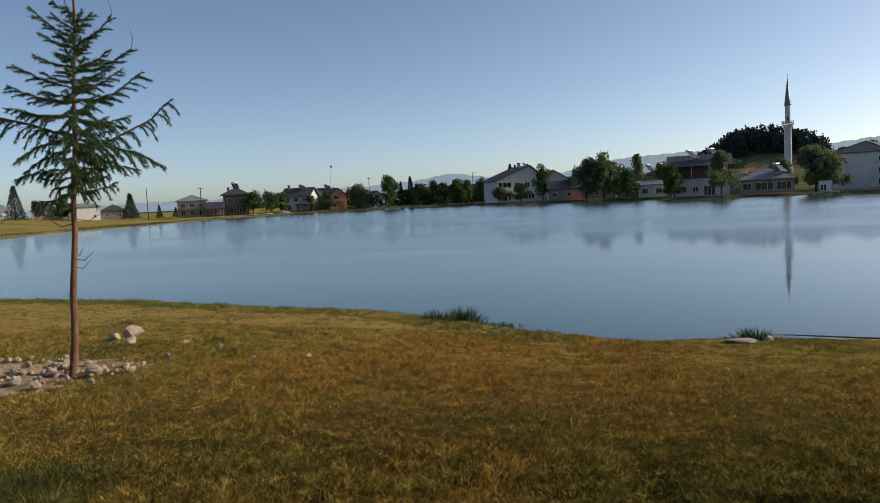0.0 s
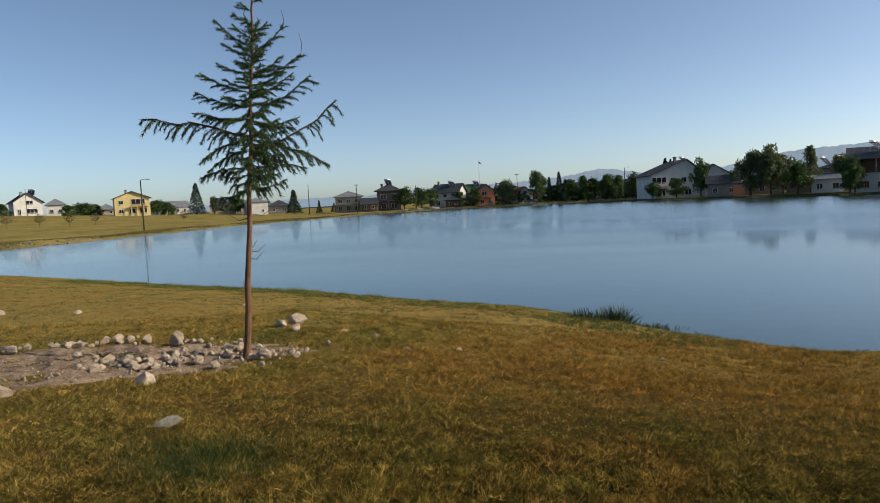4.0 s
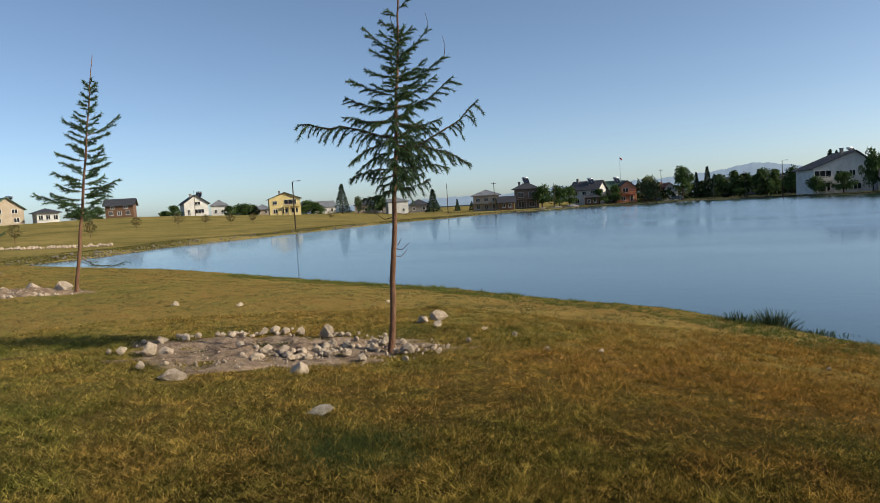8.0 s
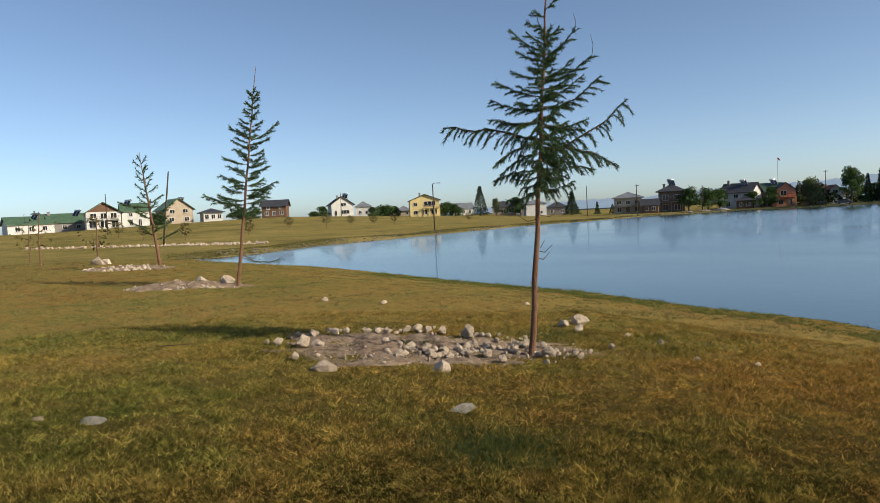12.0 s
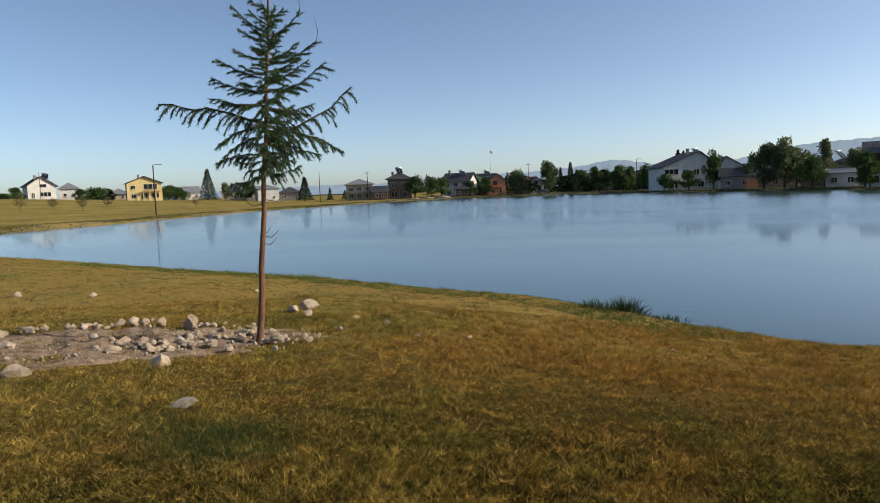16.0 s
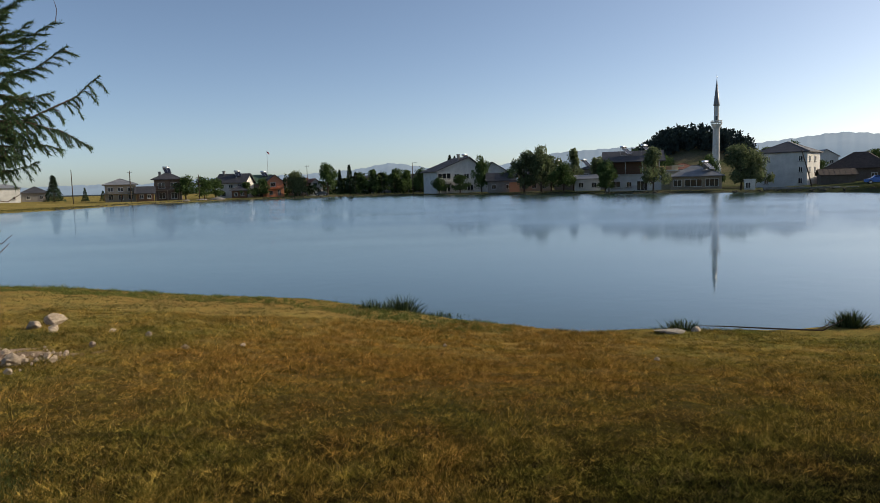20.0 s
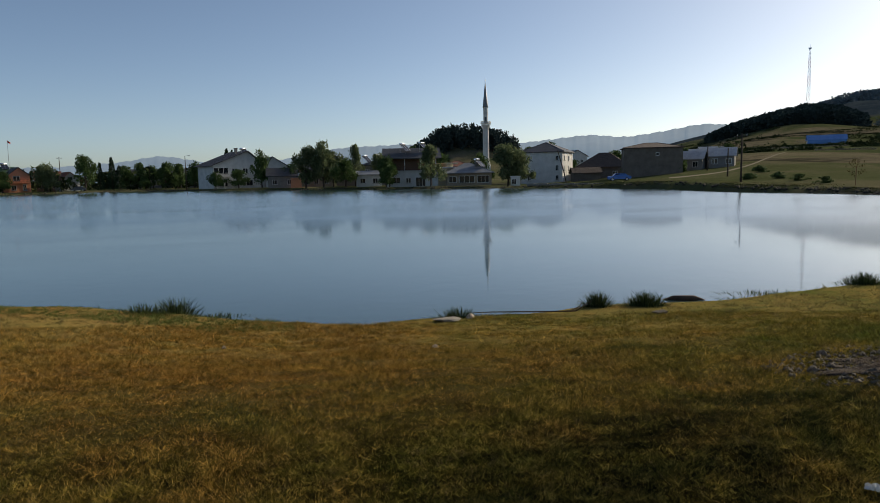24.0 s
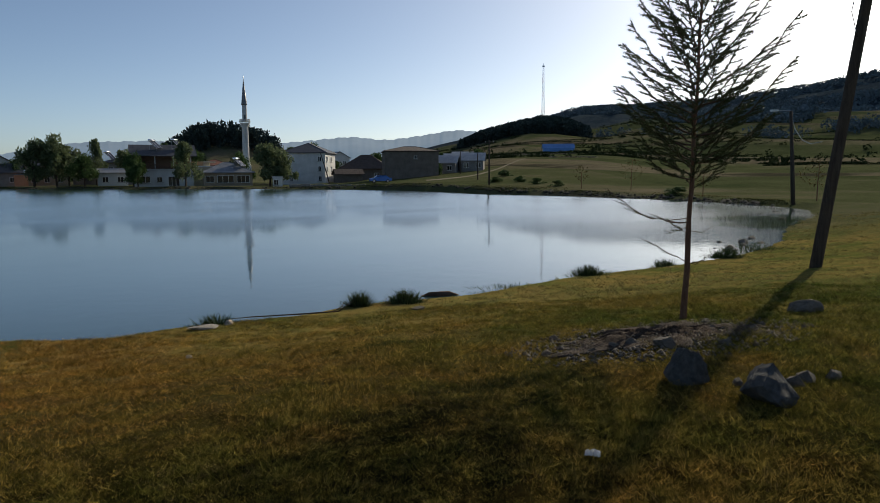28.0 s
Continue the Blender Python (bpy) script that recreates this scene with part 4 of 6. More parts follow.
house("pale gabled house on the slope", 32.4, 242, 7, 8, 3.4, 2.0, "gy", M_WHITE, M_ROOF_GREY, 20, 0.4, ((-1.2, 1.2, 1.4, 1.1), (1.6, 1.2, 1.2, 1.1)), base=5.0, sink=5)
house("wide shed under a rusty brown roof", 34.4, 172, 11.5, 9, 2.6, 3.6, "hip", M_DUSK, M_ROOF_BROWN, -5, 0.7, row(2, -3, 3, 0.7, 1.2, 1.0), name="shed", category="shed")
house("lean-to with a grey sheet roof", 33.2, 158, 6, 4, 1.8, 1.0, "gx", M_DUSK, M_ROOF_BROWN, 12, 0.4, (), name="shed", category="shed")
h = house("plain grey-brown barn with a shallow dark roof", 38.3, 149, 11.6, 9, 5.6, 1.2, "hip", M_DUSK, M_ROOF_BROWN, 6, 0.3, ((0.8, 4.0, 0.7, 0.7),), name="barn", category="barn")
for az, d, w, tn in ((40.9, 158, 5.6, -10), (42.2, 166, 6.0, 8), (43.3, 160, 5.0, -4), (42.9, 176, 6.2, 12)):
    house("low grey house with a pale sheet roof by the track", az, d, w, 6, 2.5, 1.6, "gx", M_GREY, M_ROOF_PALE, tn, 0.4, row(2, -1.4, 1.4, 0.7, 1.2, 1.2))
M_BLUE = surface("blue_sheet", (0.07, 0.20, 0.48), (0.14, 0.32, 0.66), 0.4, 8, 0.5, 0.1, wear=0.2)
h = house("long hut with a bright blue roof on the hillside", 50.3, 441, 19, 7, 2.6, 2.4, "gx", M_WHITE, M_BLUE, 6, 0.5, row(5, -7.5, 7.5, 0.8, 1.2, 1.1), name="hut", category="hut")
child("tarpaulin", Shape().box(-9.6, 9.6, -0.7, -0.55, 0.1, 2.3).mesh("tarpaulin", M_BLUE), h)
for m in _heaters:
    copy_thing(HEATER, m)
for o in (*HEATER.children_recursive, HEATER):
    bpy.data.objects.remove(o)


# ---- minaret ----
def minaret(az, d):
    x, y = at(az, d)
    ob = thing("minaret", x, y, zat(x, y), -az, "slender white minaret with a balcony and grey spire", "minaret")
    base = Shape().box(-1.5, 1.5, -1.5, 1.5, -0.5, 5.0).tube([(0, 0, 5.0), (0, 0, 6.8)], [1.6, 1.05], 12)
    child("base", base.mesh("base", M_WHITE), ob)
    sh = Shape().tube([(0, 0, 6.7), (0, 0, 17.2)], [1.0, 0.93], 16).tube([(0, 0, 19.0), (0, 0, 24.0)], [0.74, 0.72], 16)
    for k in range(8):
        a = math.tau * k / 8
        sh.tube([(0.98 * math.cos(a), 0.98 * math.sin(a), 7), (0.92 * math.cos(a), 0.92 * math.sin(a), 17.1)], [0.07, 0.07], 5)
    child("shaft", sh.mesh("shaft", M_WHITE), ob)
    bl = Shape().tube([(0, 0, 17.0), (0, 0, 17.5), (0, 0, 18.0), (0, 0, 18.4)], [0.95, 1.15, 1.4, 1.6], 16)
    child("balcony", bl.mesh("balcony", M_WHITE), ob)
    rl = Shape()
    for k in range(16):
        a, b = math.tau * k / 16, math.tau * (k + 1) / 16
        p, q = (1.55 * math.cos(a), 1.55 * math.sin(a)), (1.55 * math.cos(b), 1.55 * math.sin(b))
        rl.tube([(*p, 18.4), (*p, 19.5)], [0.06, 0.06], 5).tube([(*p, 19.4), (*q, 19.4)], [0.07, 0.07], 5).tube([(*p, 18.9), (*q, 18.9)], [0.2, 0.2], 4)
    child("railing", rl.mesh("railing", M_WHITE), ob)
    child("door", Shape().box(-0.3, 0.3, -0.8, -0.65, 18.8, 20.8).mesh("door", M_GLASS), ob)
    child("spire", Shape().tube([(0, 0, 23.9), (0, 0, 24.3), (0, 0, 31.9)], [0.92, 0.88, 0.06], 16).mesh("spire", M_ROOF_GREY, True), ob, "grey metal cone spire")
    child("finial", Shape().tube([(0, 0, 31.9), (0, 0, 32.2), (0, 0, 32.35), (0, 0, 32.6), (0, 0, 33.2)], [0.06, 0.05, 0.16, 0.05, 0.02], 8).mesh("finial", M_METAL), ob)


minaret(25.0, 227)


# ---- poles, masts, lamps ----
def pole(az, d, h, r=0.13, lean=(0, 0), arm="", label="weathered wooden utility pole on the bank", base=None):
    x, y = at(az, d)
    ob = thing("utility_pole" if arm != "lamp" else "street_lamp", x, y, zat(x, y) if base is None else base, -az, label, "street lamp" if arm == "lamp" else "utility pole", "poles round the pond")
    top = Vector((lean[0] * h, lean[1] * h, h))
    child("shaft", Shape().tube([(0, 0, -0.5), top * 0.35, top * 0.7, top], [r, r * 0.92, r * 0.8, r * 0.68], 10).mesh("shaft", M_POLE, True), ob)
    if arm == "lamp":
        child("arm", Shape().tube([top, top + Vector((0.25, -0.2, 0.12)), top + Vector((0.9, -0.5, 0.15))], [0.04, 0.04, 0.03], 6).mesh("arm", M_METAL), ob)
        child("lamp_head", Shape().box(0.7, 1.35, -0.66, -0.42, 0.05, 0.19, Matrix.Translation(top)).mesh("lamp_head", M_METAL), ob)
    elif arm == "cross":
        child("crossarm", Shape().box(-0.7, 0.7, -0.06, 0.06, -0.45, -0.33, Matrix.Translation(top)).mesh("crossarm", M_POLE), ob)
        for k in (-0.6, 0.0, 0.6):
            child("insulator", Shape().tube([(k, 0, -0.32), (k, 0, -0.2), (k, 0, -0.1)], [0.05, 0.06, 0.03], 6).mesh("insulator", M_WHITE), ob, m=Matrix.Translation(top))
    return ob


pole(-37.4, 118, 7.9, 0.12, (0, 0), "lamp", "grey street lamp on the far meadow bank")
pole(-24.8, 214, 9.2)
pole(-20.9, 206, 8.6, 0.15, (0, 0), "cross")
pole(-16.0, 215, 7.5)
pole(-7.6, 238, 10.4, 0.12, (0, 0), "cross")
pole(1.0, 209, 9.4, 0.13, (0, 0), "lamp", "street lamp among garden trees")
pole(-1.6, 236, 8.0)
pole(31.6, 141, 6.8, 0.12, (-0.28, 0))
pole(44.7, 103, 6.6, 0.14, (0, 0), "cross")
pole(43.75, 122, 4.6)
pole(42.3, 150, 5.0)
pole(-58.95, 96, 9.6, 0.12, (0.13, 0))
pole(-62.7, 150, 8.0, 0.1)
pole(-45.0, 258, 8.8, 0.1)


def flag_pole(az, d):
    x, y = at(az, d)
    ob = thing("flagpole", x, y, zat(x, y), -az, "tall thin flagpole with a small red flag", "flagpole")
    child("pole", Shape().tube([(0, 0, -0.3), (0, 0, 16)], [0.09, 0.05], 8).mesh("pole", M_METAL), ob)
    M_FLAG = surface("red_flag", (0.35, 0.03, 0.03), (0.5, 0.05, 0.05), 2, 20, 0.8, 0.1)
    v, f = [], []
    for i in range(7):
        for j in (0, 1):
            v.append((0.05 + 0.13 * i, 0.10 * math.sin(i * 1.3), 15.9 - 0.6 * j - 0.1 * i))
    for i in range(6):
        f.append((2 * i, 2 * i + 1, 2 * i + 3, 2 * i + 2))
    fl = child("flag", mesh_of("flag", v, f, M_FLAG), ob)
    fl.modifiers.new("cloth", "SOLIDIFY").thickness = 0.02


flag_pole(-10.7, 252)


def lattice_mast(az, d, h):
    x, y = at(az, d)
    ob = thing("radio_mast", x, y, zat(x, y), -az, "tall red and white lattice radio mast on the ridge", "radio mast")
    M_MAST_R = surface("mast_red", (0.42, 0.10, 0.07), (0.55, 0.15, 0.1), 1, 10, 0.6, 0.05, wear=0.2)
    n = 14
    wid = lambda z: 1.9 - 1.3 * z / h
    for part_i in range(7):
        s = Shape()
        for k in (2 * part_i, 2 * part_i + 1):
            z0, z1 = h * k / n, h * (k + 1) / n
            a, b = wid(z0), wid(z1)
            c0 = [(-a, -a), (a, -a), (a, a), (-a, a)]
            c1 = [(-b, -b), (b, -b), (b, b), (-b, b)]
            for i in range(4):
                j = (i + 1) % 4
                s.tube([(*c0[i], z0), (*c1[i], z1)], [0.16, 0.16], 4).tube([(*c0[i], z0), (*c1[j], z1)], [0.09, 0.09], 4).tube([(*c0[j], z0), (*c1[i], z1)], [0.09, 0.09], 4).tube([(*c1[i], z1), (*c1[j], z1)], [0.09, 0.09], 4)
        child("mast_section", s.mesh("mast_section", M_MAST_R if part_i % 2 else M_METAL), ob)
    child("antenna", Shape().tube([(0, 0, h), (0, 0, h + 4)], [0.2, 0.1], 6).box(-1.3, 1.3, -1.3, 1.3, h - 0.3, h + 0.9).mesh("antenna", M_METAL), ob)


lattice_mast(49.0, 781, 62)


# ---- young larches near the path ----
def blades(base, tip, width, gen):
    """Thin three-cornered blades from base to tip points."""
    d = tip - base
    side = np.cross(d, gen.normal(size=d.shape))
    side /= np.linalg.norm(side, axis=1, keepdims=True) + 1e-9
    w = np.asarray(width).reshape(-1, 1) * 0.5
    v = np.stack([base - side * w, base + side * w, tip], 1).reshape(-1, 3)
    return v, np.arange(len(v)).reshape(-1, 3)


def larch(label, x, y, h, r, lean, limbs, dens, hang, needle, seed, mat=M_NEEDLE, knot=(), shoots=11, whips=()):
    """limbs: rows of (height, bearing, reach, rise, sag, needle share) - bearing in degrees from +x of the tree's own frame, which
    faces the path. hang: how far the side shoots droop at each height. whips: thin bare upright ends."""
    g, rr = np.random.default_rng(seed), random.Random(seed)
    az = math.degrees(math.atan2(x, y))
    ob = thing("larch_tree", x, y, zat(x, y) - 0.03, -az, label, "tree", "young larches by the pond")
    top = Vector((lean[0], lean[1], h))
    pts = [Vector((0, 0, -0.2))] + [top * (k / 16) + Vector((0.009 * math.sin(k * 1.9 + seed), 0.009 * math.cos(k * 1.3), 0)) for k in range(0, 17)]
    rad = [r * 1.3, r * 1.2] + [r * (1 - 0.86 * k / 16) * rr.uniform(0.96, 1.06) for k in range(1, 17)]
    axis = lambda z: top * (z / h)
    child("trunk", Shape().tube(pts, rad, 12).mesh("trunk", M_BARK, True), ob)
    nb, nt = [], []
    for z, b, reach, rise, *own in limbs:
        a = radians(b)
        out = Vector((math.cos(a), math.sin(a), 0))
        sag = own[0] if own else 0.1
        bare = own[1] if len(own) > 1 else 1.0
        droop = hang(z)
        p, q = axis(z), [axis(z)]
        n = 9
        for k in range(1, n + 1):
            t = k / n
            q.append(p + out * reach * t + Vector((0, 0, rise * t - sag * reach * 0.5 * math.sin(math.pi * t) + 0.10 * reach * t * t)) + Vector((rr.uniform(-1, 1), rr.uniform(-1, 1), rr.uniform(-1, 1))) * 0.022 * reach)
        s = Shape()
        br = max(0.006, 0.015 * reach) if bare > 0.2 else 0.009 * reach + 0.003
        s.tube(q, [br * (1 - 0.75 * k / n) for k in range(n + 1)], 5)
        tw = []
        m = max(3, int(reach * shoots))
        side = Vector((-out.y, out.x, 0))
        for k in range(m):
            t = 0.16 + 0.82 * (k + rr.random() * 0.7) / m
            i = min(n - 1, int(t * n))
            c = q[i].lerp(q[i + 1], t * n - i)
            length = (0.10 + 0.24 * min(1.0, reach)) * rr.uniform(0.45, 1.1) * (1.15 - 0.65 * t)
            lead = (out * rr.uniform(0.5, 0.9) + side * (1 if k % 2 else -1) * rr.uniform(0.25, 0.8) + Vector((0, 0, 0.28 - 0.5 * droop))).normalized()
            e1 = c + lead * length * 0.5
            e2 = e1 + (lead * (1 - 0.7 * min(1, droop)) + Vector((0, 0, -droop))).normalized() * length * (0.5 + 0.45 * droop * rr.random())
            s.tube([c, e1, e2], [0.0045, 0.003, 0.0015], 4, False)
            tw.append((c, e1, e2))
        tw += [(q[k], q[k].lerp(q[k + 1], 0.5), q[k + 1]) for k in range(1, n)]
        child("branch", s.mesh("branch", M_TWIG), ob)
        for c, e1, e2 in tw:
            ln = (e2 - c).length
            k = int(ln * dens * bare) + 2
            # needles sit in tight tufts along the shoot
            t = np.clip((np.floor(g.random(k) * 9) + 0.5 + g.normal(size=k) * 0.22) / 9, 0, 1)[:, None]
            c_, d_, e_ = (np.array(v) for v in (c, e1, e2))
            base = (1 - t) ** 2 * c_ + 2 * t * (1 - t) * d_ + t * t * e_
            d = g.normal(size=(k, 3)) * needle * 0.62 + (e_ - c_) / ln * needle * 0.8 + np.array([0, 0, -droop * needle * 0.5])
            nb.append(base)
            nt.append(base + d)
    v, f = blades(np.concatenate(nb), np.concatenate(nt), np.full(sum(map(len, nb)), needle * 0.26), g)
    child("needles", mesh_of("needles", v, f, mat), ob, "soft green drooping needles" if mat is M_NEEDLE else "")
    for z, b, reach in knot:
        a = radians(b)
        p = axis(z)
        o = Vector((math.cos(a), math.sin(a), 0))
        child("dead_twig", Shape().tube([p, p + o * reach * 0.5 + Vector((0, 0, -0.03)), p + o * reach + Vector((0, 0, 0.06))], [0.008, 0.006, 0.003], 4).mesh("dead_twig", M_TWIG), ob)
    for z, out_x, ln in whips:
        p = axis(z) + Vector((out_x, 0, 0))
        child("whip", Shape().tube([p, p + Vector((0.02, 0, ln * 0.5)), p + Vector((-0.01, 0, ln))], [0.006, 0.004, 0.002], 4).mesh("whip", M_TWIG), ob)
    return ob


def whorls(seed, z0, z1, n, reach_of, rise_of, jitter=0.15):
    g = random.Random(seed)
    out = []
    for k in range(n):
        z = z0 + (z1 - z0) * (k + g.uniform(-0.3, 0.3)) / n
        out.append((z, (k * 137.5 + g.uniform(-25, 25)) % 360, reach_of(z) * g.uniform(1 - jitter * 2, 1 + jitter), rise_of(z)))
    return out


EAST = [(2.46, 4, 1.06, 0.43, 0.28), (2.42, 352, 0.92, -0.33, -0.25), (2.70, 8, 0.58, 0.03), (2.92, 356, 0.72, 0.28, 0.2), (3.25, 6, 0.61, 0.23, 0.15), (3.57, 350, 0.39, 0.26, 0.3), (3.3, 20, 0.42, 0.2),
        (3.05, 12, 0.54, 0.22), (2.75, 348, 0.50, -0.15), (2.1, 10, 0.36, -0.03), (1.93, 355, 0.44, 0.05), (2.3, 14, 0.7, -0.2, -0.1)]
WEST = [(2.55, 177, 1.20, 0.10, -0.12), (2.8, 186, 0.64, -0.03), (2.92, 172, 0.62, 0.10), (3.08, 184, 0.57, 0.15), (3.3, 176, 0.38, 0.07), (3.5, 188, 0.32, 0.1), (3.62, 178, 0.40, 0.26, 0.2),
        (2.5, 190, 0.58, -0.3, -0.3), (2.38, 170, 0.50, -0.28, -0.3), (2.18, 182, 0.56, -0.16, -0.2), (2.1, 200, 0.32, -0.05), (1.93, 176, 0.40, -0.14)]
span1 = lambda z: float(np.interp(z, (1.9, 2.2, 2.5, 3.0, 3.4, 3.9), (0.3, 0.5, 0.62, 0.5, 0.36, 0.16)))
fill = [(z, (70 if k % 2 else 270) + (k * 37 % 50) - 25, span1(z), -0.08 + 0.12 * (z - 2)) for k, z in enumerate(np.linspace(1.95, 3.8, 36))]
fill += [(z, (k * 137.5) % 360, (0.5 + 0.4 * (k % 3) / 2) * span1(z), -0.1 + 0.14 * (z - 2)) for k, z in enumerate(np.linspace(2.0, 3.75, 40))]
larch("young larch with a thin trunk and drooping green needles", -4.39, 7.44, 5.2, 0.041, (0.42, 0.02),
      [(z + 0.17, *q) for z, *q in EAST + WEST + fill] + [(3.95, 20, 0.2, 0.12), (4.05, 170, 0.22, 0.1), (4.2, 200, 0.14, 0.06), (4.3, 10, 0.12, 0.1)],
      640, lambda z: float(np.interp(z, (2.0, 2.7, 3.1, 3.5), (1.0, 0.85, 0.4, 0.15))), 0.029, 5, shoots=15,
      knot=((1.36, -5, 0.20), (1.27, 10, 0.18), (0.93, 185, 0.06), (1.42, 30, 0.12), (1.75, 170, 0.25), (1.8, 10, 0.3)),
      whips=((4.0, 0.36, 0.24), (3.7, 0.58, 0.26), (4.15, -0.10, 0.16), (4.1, -0.2, 0.1)))
span2 = lambda z: float(np.interp(z, (1.8, 2.2, 2.7, 3.4, 4.2, 4.8, 5.6), (0.3, 0.8, 0.85, 0.66, 0.5, 0.24, 0.12)))
larch("slim young larch beside a stone heap", -16.29, 11.9, 6.2, 0.052, (0.86, 0.0),
      [(2.35, 178, 1.05, 0.2), (2.5, 6, 0.75, 0.25), (4.1, 12, 0.85, 0.5), (4.2, 170, 0.55, 0.3), (1.0, 345, 1.1, -0.3, 0.3, 0.15), (0.9, 10, 0.7, -0.25, 0.2, 0.1)] + whorls(8, 1.9, 5.5, 58, span2, lambda z: 0.14),
      400, lambda z: 0.35 if z < 3 else 0.1, 0.05, 9, shoots=11, knot=((0.5, 200, 0.3), (2.0, 0, 0.5), (2.0, 180, 0.5)))
larch("small leaning larch with sparse needles", -28.14, 16.68, 5.1, 0.08, (-0.55, 0.0),
      [(2.7, 178, 1.2, 0.15), (2.2, 2, 0.9, 0.6)] + whorls(14, 1.3, 4.8, 28, lambda z: 0.25 + 0.65 * max(0.05, (4.9 - z) / 3.2), lambda z: 0.3),
      260, lambda z: 0.1, 0.06, 15, shoots=9)
UPSWEPT = [(1.25, 182, 1.08, 0.42, 0.25, 0.06), (0.76, 176, 0.55, 0.25, 0.0, 0.05), (0.74, 8, 0.22, 0.02, 0.0, 0.05), (2.2, 184, 1.0, 0.8, 0.35), (2.3, 4, 1.16, 1.0, 0.35), (2.65, 356, 1.16, 1.15, 0.35), (2.94, 176, 0.86, 0.9, 0.3),
           (1.78, 188, 0.72, 0.45, 0.3), (1.97, 350, 0.86, 0.6, 0.35), (3.07, 8, 0.85, 1.0, 0.3), (3.5, 180, 0.75, 0.5, 0.3), (1.1, 165, 0.3, 0.2, 0, 0.1), (1.2, 200, 0.3, -0.15, 0, 0.1)]
span4 = lambda z: float(np.interp(z, (1.6, 2.0, 2.6, 3.2, 3.9, 4.6, 5.1), (0.5, 0.8, 0.85, 0.8, 0.66, 0.42, 0.15)))
larch("sparse young larch with upswept dark branches", 8.02, 4.48, 5.5, 0.039, (0.12, 0.0),
      [(z, b, q * 0.94, w * 0.8, *o) for z, b, q, w, *o in UPSWEPT] + whorls(21, 1.65, 5.0, 84, span4, lambda z: 0.36 + 0.07 * z),
      760, lambda z: 0.0, 0.025, 23, mat=M_NEEDLE_BACKLIT, shoots=17, knot=((0.75, 20, 0.22), (1.3, 180, 0.5), (1.15, 10, 0.3)))


# small planted saplings on the far meadow
def sapling(az, d, h, n=300, label="small staked sapling on the dry meadow"):
    x, y = at(az, d)
    g = np.random.default_rng(int(abs(az) * 10))
    ob = thing("sapling", x, y, zat(x, y), -az, label, "sapling", "saplings on the meadow")
    child("trunk", Shape().tube([(0, 0, -0.2), (0, 0, h * 0.5), (0.03 * h, 0, h)], [0.05, 0.04, 0.015], 6).mesh("trunk", M_BARK), ob)
    z = h * (0.35 + 0.65 * g.random(n))
    a, r = g.random(n) * 6.283, 0.42 * h * np.sqrt(g.random(n)) * np.sin(np.pi * np.clip((z / h - 0.25) / 0.85, 0, 1))
    base = np.stack([r * np.cos(a), r * np.sin(a), z], 1)
    v, f = blades(base, base + g.normal(size=(n, 3)) * 0.16, np.full(n, 0.12), g)
    child("crown", mesh_of("crown", v, f, M_SAPLING), ob)


for q in ((-46.3, 150, 3.0), (-44.3, 158, 2.6), (-42.4, 162, 2.6), (-40.7, 170, 2.6), (-49.3, 145, 2.5), (-57.3, 110, 2.6), (-62.0, 132, 2.8), (-67.3, 42, 2.9, 40), (-63.6, 41.5, 2.5, 60), (-67.9, 62, 3.2, 60), (-60.3, 120, 2.2), (-34.5, 180, 2.6), (-52.5, 118, 2.4), (56.1, 88, 3.9, 120), (52.2, 92, 3.0, 120), (61.5, 74, 3.0, 120), (69.3, 66, 3.4, 140)):
    sapling(*q)


# ---- trees of the village ----
def clumped(n, seed, lobes, leaf):
    """Leaf clumps round a few limbs: uneven outline with gaps. Unit height 1, foot at 0."""
    g = np.random.default_rng(seed)
    c = np.stack([g.normal(0, 0.24, lobes), g.normal(0, 0.24, lobes), 0.24 + 0.68 * g.random(lobes)], 1)
    c[:, :2] *= np.clip(1.35 - c[:, 2:3], 0.3, 1.0)
    k = g.integers(0, lobes, n)
    d = g.normal(size=(n, 3))
    d /= np.linalg.norm(d, axis=1, keepdims=True)
    p = c[k] + d * (0.13 * g.random((n, 1)) ** 0.4 + 0.015) * (0.7 + 0.6 * g.random((lobes, 1)))[k]
    p[:, 2] = np.clip(p[:, 2], 0.10, 1.0)
    t = p + g.normal(size=(n, 3)) * leaf
    return c, blades(p, t, leaf * (0.8 + 0.7 * g.random(n)), g)


CROWNS = []
for i in range(6):
    c, (v, f) = clumped(3400, 40 + i, 30, 0.036)
    tr = Shape().tube([(0, 0, -0.03), (0.01, 0, 0.2), (0.0, 0.01, 0.55), (0.01, 0, 0.9)], [0.032, 0.024, 0.014, 0.004], 7)
    for p in c[:12]:
        tr.tube([(0, 0, p[2] * 0.55), tuple(p * np.array([0.5, 0.5, 0.8])), tuple(p)], [0.011, 0.007, 0.003], 5)
    CROWNS.append((mesh_of("crown", v, f, M_LEAF), mesh_of("crown", v, f, M_LEAF_PALE), tr.mesh("trunk", M_BARK_FAR)))


def conifer_mesh(seed, n=1700):
    g = np.random.default_rng(seed)
    z = 0.08 + 0.92 * g.random(n) ** 1.25
    tier = np.floor(z * 13) / 13
    rmax = 0.20 * (1.02 - tier) * (0.75 + 0.5 * np.sin(tier * 40 + seed) ** 2)
    a, t = g.random(n) * 6.283, np.sqrt(g.random(n))
    p = np.stack([np.cos(a) * rmax * t, np.sin(a) * rmax * t, z - 0.05 * t], 1)
